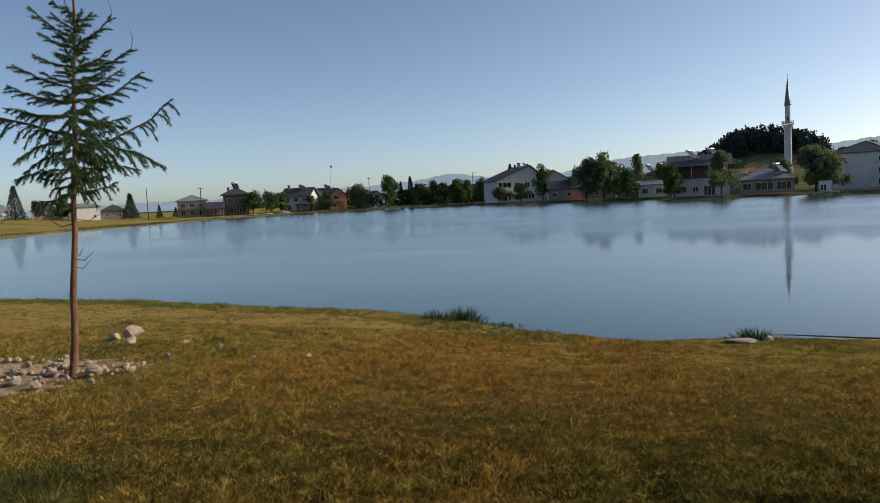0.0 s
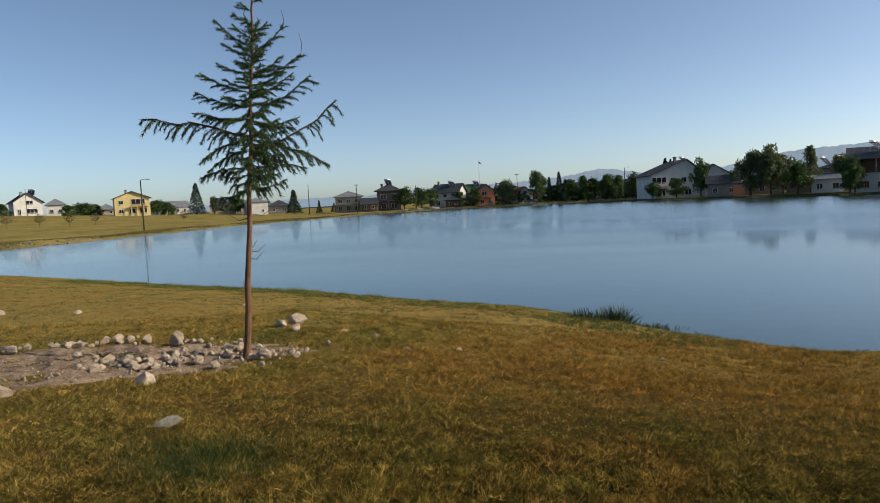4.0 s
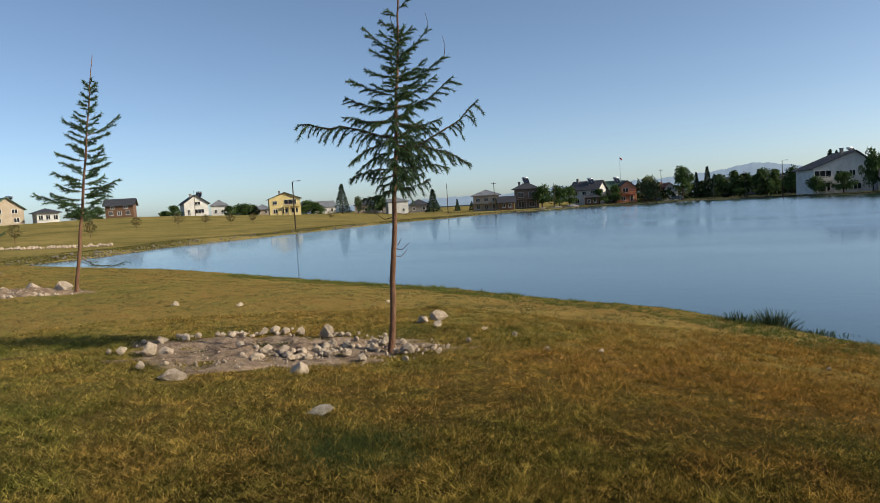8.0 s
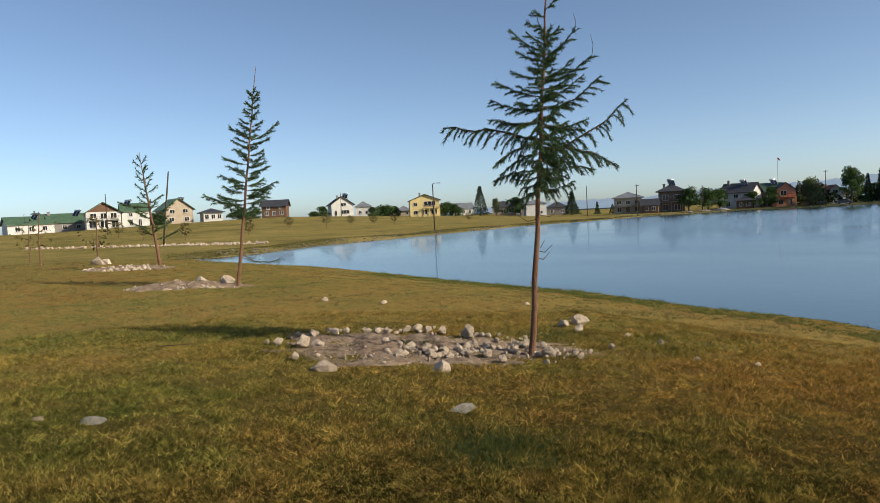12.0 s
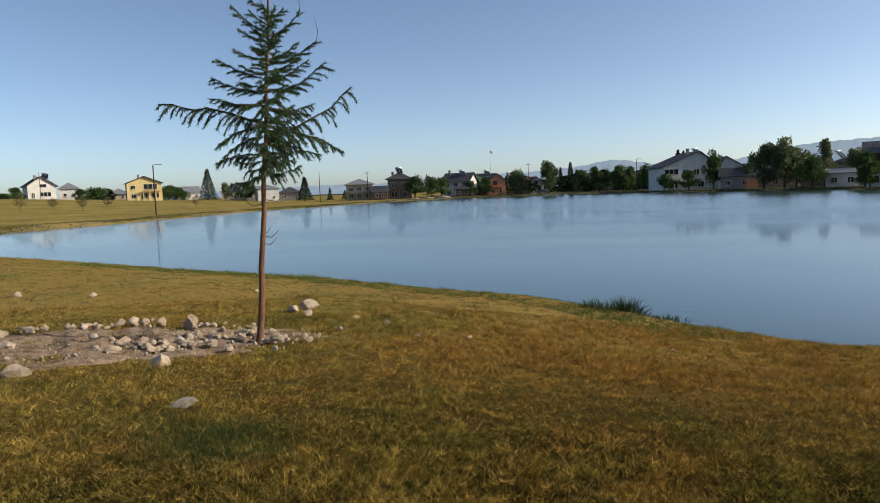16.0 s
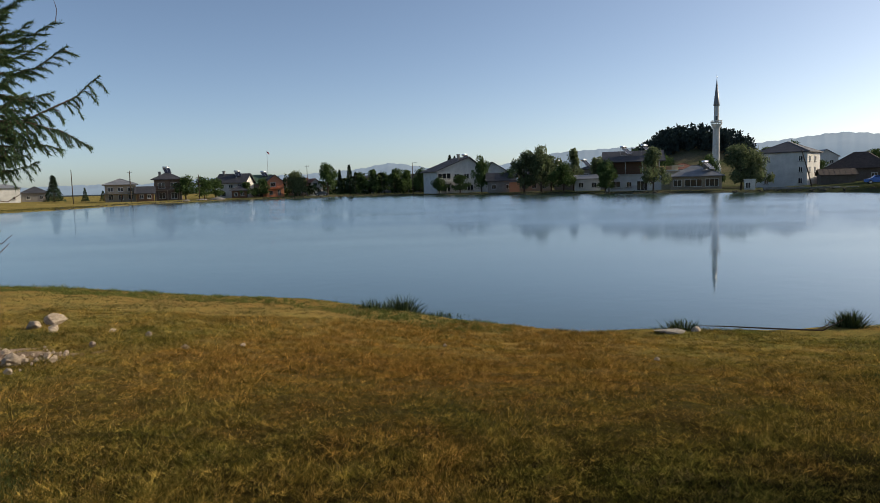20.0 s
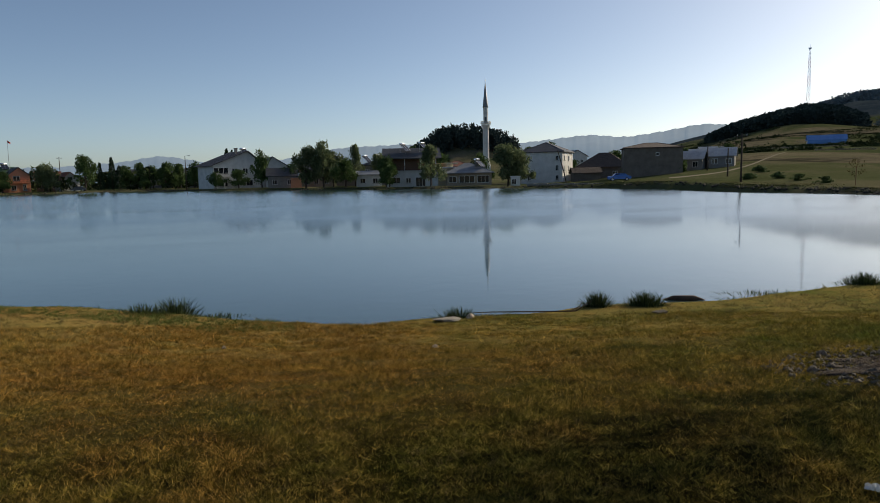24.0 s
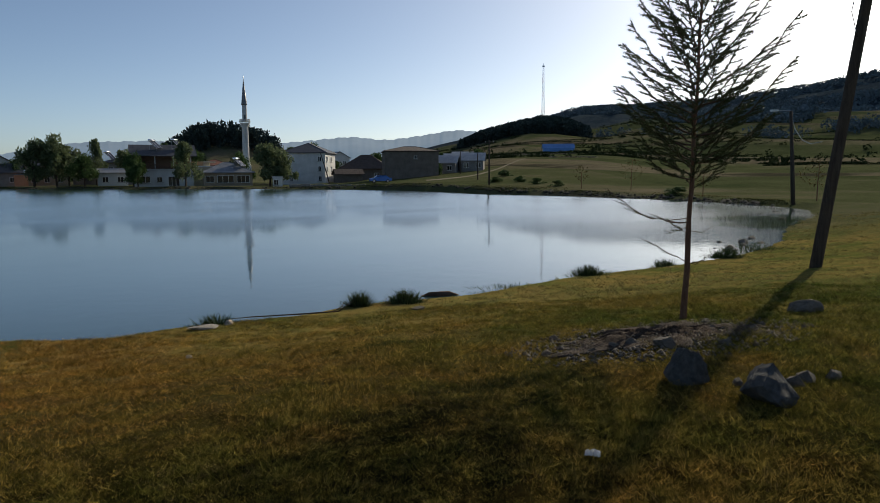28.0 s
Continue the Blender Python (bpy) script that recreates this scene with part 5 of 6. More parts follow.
    q = p + np.stack([np.cos(a) * 0.035, np.sin(a) * 0.035, -0.03 + 0.02 * g.random(n)], 1) + g.normal(size=(n, 3)) * 0.012
    return blades(p, q, 0.02 + 0.015 * g.random(n), g)


CONES = []
for i in range(3):
    v, f = conifer_mesh(70 + i)
    CONES.append((mesh_of("crown", v, f, M_NEEDLE_DARK), Shape().tube([(0, 0, -0.03), (0, 0, 0.97)], [0.022, 0.003], 6).mesh("trunk", M_BARK_FAR)))


def tree(az, d, h, w, kind="leaf", label="", base=None):
    x, y = at(az, d)
    i = int(abs(az) * 7 + d)
    names = {"leaf": ("broadleaf_tree", "dark green leafy tree by the village houses", "tree"), "pale": ("willow_tree", "pale green willow leaning over the bank", "tree"), "cone": ("spruce_tree", "dark pointed spruce among the houses", "tree"), "bush": ("bush", "rounded dark green bush on the meadow", "bush")}
    nm, lb, ct = names[kind]
    ob = thing(nm, x, y, zat(x, y) if base is None else base, R.uniform(0, 360), label or lb, ct, "village trees")
    if kind == "cone":
        me, tr = CONES[i % 3]
        sc = Matrix.Diagonal((w / 0.42, w / 0.42, h, 1))
    else:
        a, b, tr = CROWNS[i % 6]
        me = b if kind == "pale" else a
        sc = Matrix.Diagonal((w / 0.80, w / 0.80, h * (1.3 if kind == "bush" else 1.0), 1))
        if kind == "bush":
            sc = Matrix.Translation((0, 0, -h * 0.28)) @ sc
    child("trunk", tr, ob, "", sc)
    child("crown", me, ob, "", sc)


for q in ((-59.7, 246, 4.5, 5, "bush"), (-58.9, 236, 3, 4, "bush"), (-53.0, 246, 4.0, 7, "bush"), (-51.9, 250, 3.6, 5, "bush"), (-47.2, 290, 2.6, 5, "bush"), (-46.6, 262, 3.6, 6, "bush"), (-42.4, 262, 3.4, 5, "bush"),
          (-41.4, 277, 4.8, 9, "bush"), (-40.7, 280, 3.8, 6, "bush"), (-36.4, 277, 5.6, 8, "bush"), (-35.6, 282, 4.8, 7, "bush"), (-33.5, 271, 11.9, 6.0, "cone"), (-32.2, 268, 6.5, 3.4, "pale"), (-30.6, 266, 7.0, 5, "leaf"), (-30.2, 272, 6.0, 4, "leaf"),
          (-26.0, 250, 8.6, 6.6, "cone"), (-24.0, 246, 4.5, 2.6, "cone"), (-22.8, 250, 3.5, 2.2, "cone"), (-17.0, 222, 7.4, 6, "leaf"), (-15.6, 225, 6.8, 6.5, "leaf"), (-14.8, 228, 6.4, 5, "leaf"), (-12.4, 232, 5.0, 5, "leaf"), (-11.2, 234, 6.0, 5, "leaf"),
          (-8.5, 231, 8.9, 6.4, "pale"), (-6.0, 231, 10.8, 6.6, "leaf"), (-5.0, 237, 8.8, 3.4, "cone"), (-4.2, 237, 10.4, 4.2, "cone"), (-3.2, 240, 7.4, 4.4, "leaf"), (-2.3, 236, 8.2, 5, "leaf"), (-1.4, 240, 7.6, 5, "leaf"), (-0.5, 234, 8.6, 5.5, "leaf"), (0.4, 238, 7.8, 5, "leaf"), (1.6, 228, 8.4, 5, "leaf"), (2.3, 224, 7.0, 4.6, "leaf"), (-3.7, 246, 8, 4, "cone"), (0.0, 232, 4.2, 4.2, "leaf"), (-1.9, 232, 4.0, 4, "leaf"),
          (3.2, 202, 5.0, 4.2, "leaf"), (4.9, 200, 5.2, 5.2, "leaf"), (6.7, 198, 10.2, 4.6, "leaf"), (4.5, 236, 12.4, 3.8, "cone"), (10.2, 182, 10.6, 7.0, "pale"), (11.6, 181, 11.6, 7.4, "pale"), (12.4, 184, 9.2, 6.0, "pale"), (13.4, 176, 7.6, 5.6, "leaf"), (14.2, 189, 11.0, 4.4, "pale"), (16.7, 162, 7.8, 4.8, "leaf"), (17.0, 158, 5.0, 4.0, "leaf"), (20.4, 152, 9.0, 5.2, "pale"), (26.8, 150, 8.8, 6.6, "pale"), (27.6, 151, 8.6, 6.0, "pale"), (17.4, 186, 9.0, 5, "leaf"), (4.1, 226, 12.4, 4.4, "cone"), (19.0, 205, 11.5, 5, "leaf"), (16.2, 188, 8.5, 5.5, "pale"), (9.0, 196, 6.5, 5, "leaf"), (24.6, 178, 8.5, 5.0, "leaf"), (31.8, 196, 6.0, 5.0, "leaf"), (35.6, 196, 6.5, 5.5, "leaf"), (43.6, 176, 4.5, 4.0, "leaf"), (21.0, 190, 8.4, 7, "leaf"), (30.2, 190, 10.6, 6, "leaf"), (28.6, 196, 9.6, 6, "leaf"),
          (18.0, 300, 7, 6, "bush"), (36.6, 160, 3.0, 4, "bush"), (40.3, 152, 3, 4, "bush"), (33.8, 230, 4.5, 4, "leaf"), (46.0, 130, 1.3, 2.4, "bush"), (47.3, 112, 1.0, 2, "bush"), (48.6, 104, 0.9, 1.8, "bush"), (50.3, 98, 0.8, 1.6, "bush"), (45.2, 112, 1.0, 2.0, "bush"), (59.5, 77, 0.9, 2.2, "bush"), (37.8, 330, 5.5, 6, "leaf"), (39.5, 345, 6.0, 6, "leaf"), (40.6, 330, 5.2, 6, "leaf"), (38.6, 340, 4.6, 5, "bush")):
    tree(*q)


# ---- woods and hedges on the hills ----
def woods(name, label, spots, mat, per=26, seed=1, tall=1.0):
    """A far wood: many jagged little crowns in one object."""
    g = np.random.default_rng(seed)
    B, T, Wd = [], [], []
    for x, y, h, w in spots:
        z0 = zat(x, y)
        k = per
        z = g.random(k)
        a = g.random(k) * 6.283
        r = w * 0.5 * (np.sqrt(g.random(k)) * (1.1 - 0.75 * z ** 1.5))
        p = np.stack([x + r * np.cos(a), y + r * np.sin(a), z0 + h * (0.04 + 0.92 * z)], 1)
        B.append(p)
        T.append(p + np.stack([np.cos(a) * w * 0.14, np.sin(a) * w * 0.14, h * (0.16 * (g.random(k) - 0.25) * tall)], 1) + g.normal(size=(k, 3)) * w * 0.07)
        Wd.append(np.full(k, w * 0.30))
    v, f = blades(np.concatenate(B), np.concatenate(T), np.concatenate(Wd), g)
    return tagged(new(name, mesh_of(name, v, f, mat)), label, "woods", kind="stuff")


g = random.Random(5)
spots = []
for k in range(420):
    az = 18.3 + 9.4 * g.random()
    d = g.uniform(500, 575)
    edge = min(1.0, (az - 18.2) / 3.0, (28.0 - az) / 0.8)
    spots.append((*at(az, d), (6.5 + 8.5 * max(0.05, edge)) * g.uniform(0.75, 1.12), g.uniform(4.5, 7)))
woods("pine_wood", "dark pine wood crowning the knoll behind the minaret", spots, M_PINE, 70, 2)
spots = []
for k in range(1500):
    az = g.uniform(42.3, 52.6)
    d = g.uniform(620, 800)
    x, y = at(az, d)
    crest = 2.84 + d * math.tan(radians(float(np.interp(az, (42.3, 44.2, 47.1, 49.0, 50.9, 52.6), (2.75, 3.6, 4.3, 4.7, 4.5, 3.7)))))
    h = min(crest * g.uniform(0.9, 1.0) - zat(x, y), g.uniform(9, 15))
    if h > 3:
        spots.append((x, y, h, g.uniform(6, 9)))
woods("pine_wood", "dark pine belt along the hill ridge", spots, M_PINE, 40, 3)
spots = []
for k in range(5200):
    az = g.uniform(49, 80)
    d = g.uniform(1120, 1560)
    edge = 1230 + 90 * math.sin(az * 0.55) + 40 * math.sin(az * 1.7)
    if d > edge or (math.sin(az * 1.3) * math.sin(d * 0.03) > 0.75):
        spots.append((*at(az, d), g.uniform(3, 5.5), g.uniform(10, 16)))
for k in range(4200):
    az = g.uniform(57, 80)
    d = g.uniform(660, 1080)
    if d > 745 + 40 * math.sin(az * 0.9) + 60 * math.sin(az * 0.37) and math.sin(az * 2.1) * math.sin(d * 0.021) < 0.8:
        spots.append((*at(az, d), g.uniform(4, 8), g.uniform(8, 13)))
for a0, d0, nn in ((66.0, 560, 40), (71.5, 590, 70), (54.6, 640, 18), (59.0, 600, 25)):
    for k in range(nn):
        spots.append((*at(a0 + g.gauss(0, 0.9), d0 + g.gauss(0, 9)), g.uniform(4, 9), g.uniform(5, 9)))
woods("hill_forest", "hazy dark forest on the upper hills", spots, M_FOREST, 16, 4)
spots = []
for k in range(26):
    d0 = 238 + 21 * k + g.uniform(-8, 8)
    a0 = g.uniform(31, 60)
    for j in range(g.randint(30, 80)):
        az = a0 + j * g.uniform(0.10, 0.2)
        if az < 80:
            spots.append((*at(az, d0 + 14 * math.sin(az * 0.3 + k) + g.uniform(-1, 1)), g.uniform(0.6, 1.9), g.uniform(1.6, 4)))
for k in range(110):
    spots.append((*at(g.uniform(34, 78), g.uniform(250, 900)), g.uniform(1.5, 4.5), g.uniform(2.5, 7)))
for k in range(44):
    d0, a0 = 225 + 13 * k + g.uniform(-6, 6), g.uniform(32, 66)
    for j in range(g.randint(40, 110)):
        az = a0 + j * 0.09
        if az < 80:
            spots.append((*at(az, d0 + 16 * math.sin(az * 0.28 + 0.4 * k) + g.uniform(-0.8, 0.8)), g.uniform(0.3, 0.9), g.uniform(1.2, 2.6)))
woods("hedge_shrubs", "dark hedges and shrubs along the terraced fields", spots, M_HEDGE, 22, 6)
walls = []
for k in range(20):
    d0, a0 = 232 + 26 * k + g.uniform(-9, 9), g.uniform(36, 62)
    for j in range(g.randint(40, 90)):
        az = a0 + j * 0.08
        walls.append((*at(az, d0 + 16 * math.sin(az * 0.28 + 0.8 * k) + g.uniform(-0.5, 0.5)), g.uniform(0.3, 0.7), g.uniform(0.9, 1.8)))
woods("terrace_walls", "pale dry stone banks along the hillside terraces", walls, leafy("terrace_stone", (0.16, 0.14, 0.11), (0.30, 0.27, 0.21), 0.0, 1.0, 0.0), 10, 8)
spots = [(*at(az + g.uniform(-0.3, 0.3), g.uniform(228, 300)), g.uniform(4, 8), g.uniform(4, 7)) for az in np.arange(-14, 24, 0.32)]
woods("garden_trees", "dim trees filling the gardens behind the village", spots, M_HEDGE, 60, 7)


# ---- stones, soil heaps ----
def rock_mesh(name, seed, mat, flat=0.7, sub=2, rough=0.28):
    """An angular lump: the hull of scattered points, its faces broken up and roughened."""
    bm = bmesh.new()
    g = random.Random(seed)
    for _ in range(20):
        v = Vector((g.gauss(0, 1), g.gauss(0, 1), g.gauss(0, 1))).normalized() * g.uniform(0.85, 1.12)
        bm.verts.new((v.x, v.y * 0.9, v.z))
    bm.verts.new((g.uniform(-0.3, 0.3), g.uniform(-0.3, 0.3), 1.12))
    hull = bmesh.ops.convex_hull(bm, input=bm.verts)
    bmesh.ops.delete(bm, geom=[v for v in hull["geom_interior"] if isinstance(v, bmesh.types.BMVert)], context="VERTS")
    if sub > 1:
        bmesh.ops.subdivide_edges(bm, edges=bm.edges[:], cuts=sub - 1, use_grid_fill=True)
    for v in bm.verts:
        v.co += v.co.normalized() * (noise.noise(v.co * 2.3 + Vector((seed, 0, 0))) * rough * 0.4 + noise.noise(v.co * 7 + Vector((0, seed, 0))) * rough * 0.18)
        v.co.z *= flat
    me = bpy.data.meshes.new(name)
    bm.to_mesh(me)
    bm.free()
    me.materials.append(mat)
    return me


STONES = [rock_mesh("stone", 100 + i, M_ROCK, 0.75, 2, 0.34) for i in range(8)]


def stone(x, y, size, i, label="pale angular limestone lump on the soil heap", sink=0.3, turn=None, flat=1.0, group="pale stones by the trees", name="stone", me=None, z=None):
    me = me or STONES[i % 8]
    ob = new(name, me)
    t = R.uniform(0, 360) if turn is None else turn
    ob.matrix_world = pose(x, y, (zat(x, y) if z is None else z) + size * (0.5 - sink) * flat, R.uniform(-12, 12), R.uniform(-12, 12), t) @ Matrix.Diagonal((size, size * R.uniform(0.7, 1.0), size * flat, 1))
    return tagged(ob, label, "stone", group)


def soil_heap(cx, cy, turn, a, b, hgt, label, mat=M_DIRT, seed=0, rubbly=0.014):
    g = np.random.default_rng(seed)
    n, m = 110, 26
    v = []
    for i in range(m + 1):
        for k in range(n):
            t, rr = math.tau * k / n, i / m
            edge = 1 + 0.16 * math.sin(3 * t + seed) + 0.12 * math.sin(7 * t + 2 * seed) + 0.09 * math.sin(13 * t) + 0.07 * math.sin(23 * t + seed)
            u, w = a * rr * edge * math.cos(t), b * rr * edge * math.sin(t)
            x = cx + u * math.cos(turn) - w * math.sin(turn)
            y = cy + u * math.sin(turn) + w * math.cos(turn)
            bump = 0.03 * math.sin(5 * x + 1) * math.sin(6 * y) + 0.018 * math.sin(14 * x) * math.sin(13 * y + 1) + rubbly * float(g.normal())
            v.append((x, y, zat(x, y) + (hgt * (1 - rr ** 2.2) + 0.012 if i < m else -0.03) + bump * (1 - rr ** 4)))
    f = [(i * n + k, (i + 1) * n + k, (i + 1) * n + (k + 1) % n, i * n + (k + 1) % n) for i in range(m) for k in range(n)]
    ob = new("soil_heap", mesh_of("soil_heap", v, f, mat, True))
    return tagged(ob, label, "soil heap", kind="stuff")


def pebbles(name, cx, cy, turn, a, b, n, s, seed, label, mat=M_ROCK, lift=0.03):
    g = np.random.default_rng(seed)
    t, rr = g.random(n) * 6.283, np.sqrt(g.random(n)) * 1.08
    u, w = a * rr * np.cos(t), b * rr * np.sin(t)
    x, y = cx + u * math.cos(turn) - w * math.sin(turn), cy + u * math.sin(turn) + w * math.cos(turn)
    z = height(x, y) + lift * np.clip(1 - rr, 0, 1)
    c = np.stack([x, y, z], 1)
    oct_v = np.array([(1, 0, 0), (-0.8, 0.5, 0.1), (-0.6, -0.9, 0), (0.1, 0.1, 0.9), (0.2, 0.1, -0.5)])
    oct_f = np.array([(0, 1, 3), (1, 2, 3), (2, 0, 3), (1, 0, 4), (2, 1, 4), (0, 2, 4)])
    sz = s * (0.4 + g.random(n) ** 2 * 1.4)
    q = g.random(n) * 6.283
    ca, sa = np.cos(q)[:, None], np.sin(q)[:, None]
    ov = oct_v[None] * (0.75 + 0.5 * g.random((n, 5, 1)))
    vx = ov[..., 0] * ca - ov[..., 1] * sa
    vy = ov[..., 0] * sa + ov[..., 1] * ca
    v = np.stack([vx, vy, ov[..., 2]], -1) * sz[:, None, None] + c[:, None]
    f = (oct_f[None] + 5 * np.arange(n)[:, None, None]).reshape(-1, 3)
    return tagged(new(name, mesh_of(name, v.reshape(-1, 3), f, mat)), label, "pebbles", kind="stuff")


A1 = math.atan2(1.9, 3.73)
soil_heap(-5.8, 6.92, A1, 2.05, 0.98, 0.015, "dug pinkish soil with pale stones round the larch", seed=1)
BED = ((-5.65, 7.86, 0.10), (-6.39, 7.89, 0.067), (-6.57, 7.88, 0.077), (-6.78, 7.91, 0.055), (-6.14, 7.93, 0.085), (-6.74, 7.42, 0.047), (-7.07, 7.25, 0.057), (-7.27, 7.08, 0.054), (-7.55, 6.99, 0.049), (-7.28, 6.86, 0.066), (-7.45, 6.59, 0.085),
       (-6.89, 6.17, 0.105), (-7.17, 6.14, 0.125), (-7.46, 5.98, 0.072), (-6.63, 5.54, 0.065), (-7.59, 5.89, 0.045), (-6.25, 6.79, 0.070), (-4.11, 7.36, 0.095), (-3.87, 6.86, 0.045), (-4.67, 7.81, 0.069), (-4.44, 6.85, 0.07), (-5.04, 7.44, 0.059), (-5.52, 7.74, 0.054))
for k, (x, y, sz) in enumerate(BED):
    stone(x, y, sz, k, "tall pale pointed stone standing on the heap" if k == 0 else "pale angular limestone lump on the soil heap", 0.12, 20 if k == 0 else None, 1.35 if k == 0 else 1.0, "stones on the soil heap", z=zat(x, y) + 0.035)


def stone_line(points, n, s0, s1, wide, seed):
    """Stones raked into an uneven row along a bent line."""
    gl = random.Random(seed)
    for k in range(n):
        t = gl.random() * (len(points) - 1)
        i = min(int(t), len(points) - 2)
        x = points[i][0] + (points[i + 1][0] - points[i][0]) * (t - i) + gl.gauss(0, wide)
        y = points[i][1] + (points[i + 1][1] - points[i][1]) * (t - i) + gl.gauss(0, wide)
        stone(x, y, s0 + (s1 - s0) * gl.random() ** 1.8, k, "pale angular limestone lump on the soil heap", 0.3, None, 1.0, "stones on the soil heap", z=zat(x, y) + 0.035)


stone_line(((-5.95, 6.55), (-5.14, 6.72), (-4.99, 7.42), (-4.5, 7.7)), 105, 0.018, 0.075, 0.17, 31)
stone_line(((-7.7, 6.74), (-7.0, 7.4), (-6.66, 7.85), (-5.6, 8.0), (-4.9, 8.2)), 60, 0.016, 0.055, 0.12, 32)
stone_line(((-4.3, 7.2), (-3.9, 7.5), (-3.96, 8.07)), 36, 0.016, 0.05, 0.17, 34)
stone_line(((-7.6, 6.1), (-6.9, 6.2), (-6.2, 5.9), (-5.3, 6.2)), 22, 0.014, 0.04, 0.16, 35)
pebbles("gravel", -5.6, 7.0, A1, 2.0, 1.0, 1500, 0.013, 33, "small pale rubble scattered over the soil", M_RUBBLE, 0.035)
M_FLAT = rock_mesh("stone", 166, M_ROCK, 0.75, 3, 0.3)
stone(-7.02, 7.55, 0.10, 2, "flat pale slab of stone on the heap's edge", 0.2, 15, 0.55, "stones on the soil heap", me=M_FLAT)
stone(-5.87, 6.14, 0.075, 3, "flat pale slab of stone on the soil", 0.3, 15, 0.4, "stones on the soil heap", me=M_FLAT)
stone(-5.07, 9.66, 0.113, 2, "pale rounded field stone beside the larch", 0.1, None, 0.9)
stone(-4.62, 9.27, 0.105, 6, "pale rounded field stone beside the larch", 0.1, None, 0.95)
stone(-5.0, 10.1, 0.16, 7, "large pale stone in a small pile", 0.05, 10, 0.85)
stone(-5.84, 5.27, 0.165, 4, "pale stone half buried in turf", 0.3, 40, 0.7)
stone(-4.69, 5.94, 0.135, 6, "pale stone at the edge of the heap", 0.2, None, 0.9)
stone(-3.59, 4.75, 0.15, 5, "flat dull stone sunk in dry grass", 0.66, 70, 0.45, me=rock_mesh("stone", 160, M_SLAB, 0.75, 3, 0.34))
stone(-6.04, 2.77, 0.14, 3, "flat dull stone sunk in dry grass", 0.62, 20, 0.42, me=rock_mesh("stone", 163, M_SLAB, 0.75, 3, 0.34))
stone(-6.5, 2.5, 0.07, 2, "flat pale stone sunk in dry grass", 0.55, 20, 0.6)
for k, (x, y, s) in enumerate(((-2.62, 8.3, 0.06), (-2.06, 8.85, 0.055), (-9.52, 10.44, 0.08), (-7.4, 12.6, 0.07), (-3.4, 9.3, 0.07), (-4.0, 9.6, 0.06), (-11.0, 10.2, 0.1), (0.6, 9.9, 0.05), (3.2, 8.4, 0.05))):
    stone(x, y, s, k, "small pale stone lying in dry turf", 0.4)
# second and third heaps, farther along the bank
A2 = math.atan2(2.7, 1.9)
soil_heap(-17.4, 10.9, A2, 1.5, 0.85, 0.12, "pale dug soil heap by the slim larch", seed=2)
pebbles("rubble", -17.4, 10.9, A2, 1.45, 0.85, 420, 0.055, 41, "pale rubble on the farther soil heap", lift=0.12)
for k, (x, y) in enumerate(((-17.2, 12.2), (-17.6, 11.6), (-16.9, 11.9), (-17.9, 11.0))):
    stone(x, y, 0.26 - 0.03 * k, k + 4, "large pale stone heaped by the slim larch", 0.2)
soil_heap(-29.0, 15.7, A2, 1.7, 1.0, 0.12, "far pale soil heap by the leaning larch", seed=3)
pebbles("rubble", -29.0, 15.7, A2, 1.7, 1.0, 300, 0.08, 42, "pale rubble on the far soil heap", lift=0.14)
stone(-35.5, 17.6, 0.4, 5, "pale boulder lying on the meadow", 0.3)
stone(-36.2, 18.4, 0.3, 2, "pale boulder lying on the meadow", 0.3)
# heap at the sparse larch and its boulders
A4 = math.atan2(-0.9, 2.6)
# this heap's soil is darker than at the other larches
soil_heap(6.75, 3.95, A4, 1.3, 0.62, 0.03, "dark dug soil round the sparse larch", surface("dark_soil", (0.045, 0.033, 0.026), (0.12, 0.09, 0.07), 6, 55, 0.95, 1.0, wear=0.6), 4, 0.013)
M_GREYSTONE = surface("grey_stone", (0.14, 0.12, 0.10), (0.28, 0.245, 0.205), 5, 45, 0.9, 0.7, vary=0.3, wear=0.4)
GREY = [rock_mesh("stone", 140 + i, M_GREYSTONE, 0.75, 1) for i in range(4)]
g = random.Random(51)
for k in range(48):
    t, rr = g.uniform(0, math.tau), math.sqrt(g.random())
    u, w = 1.75 * rr * math.cos(t), 0.9 * rr * math.sin(t)
    x, y = 6.75 + u * math.cos(A4) - w * math.sin(A4), 3.95 + u * math.sin(A4) + w * math.cos(A4)
    stone(x, y, 0.018 + 0.055 * g.random() ** 3, k, "greyish stone on the dark soil", 0.35, None, 1.0, "stones on the soil heap", me=GREY[k % 4])
pebbles("gravel", 6.7, 3.9, A4, 1.75, 0.9, 2400, 0.02, 52, "small grey rubble on the dug soil", M_GREYSTONE)
BOULDER_A, BOULDER_B = rock_mesh("boulder", 205, M_BOULDER, 0.95, 5, 0.30), rock_mesh("boulder", 219, M_BOULDER, 0.95, 5, 0.30)
stone(5.25, 2.85, 0.24, 0, "large grey boulder in the backlit turf", 0.12, 15, 0.85, "boulders by the path", "boulder", BOULDER_A)
stone(5.2, 2.17, 0.25, 0, "large angular grey boulder beside the soil", 0.12, 60, 0.8, "boulders by the path", "boulder", BOULDER_B)
stone(9.24, 3.49, 0.24, 0, "low flat brown boulder near the pole", 0.3, 100, 0.6, "boulders by the path", "boulder", rock_mesh("boulder", 231, M_GREYSTONE, 0.8, 3, 0.2))
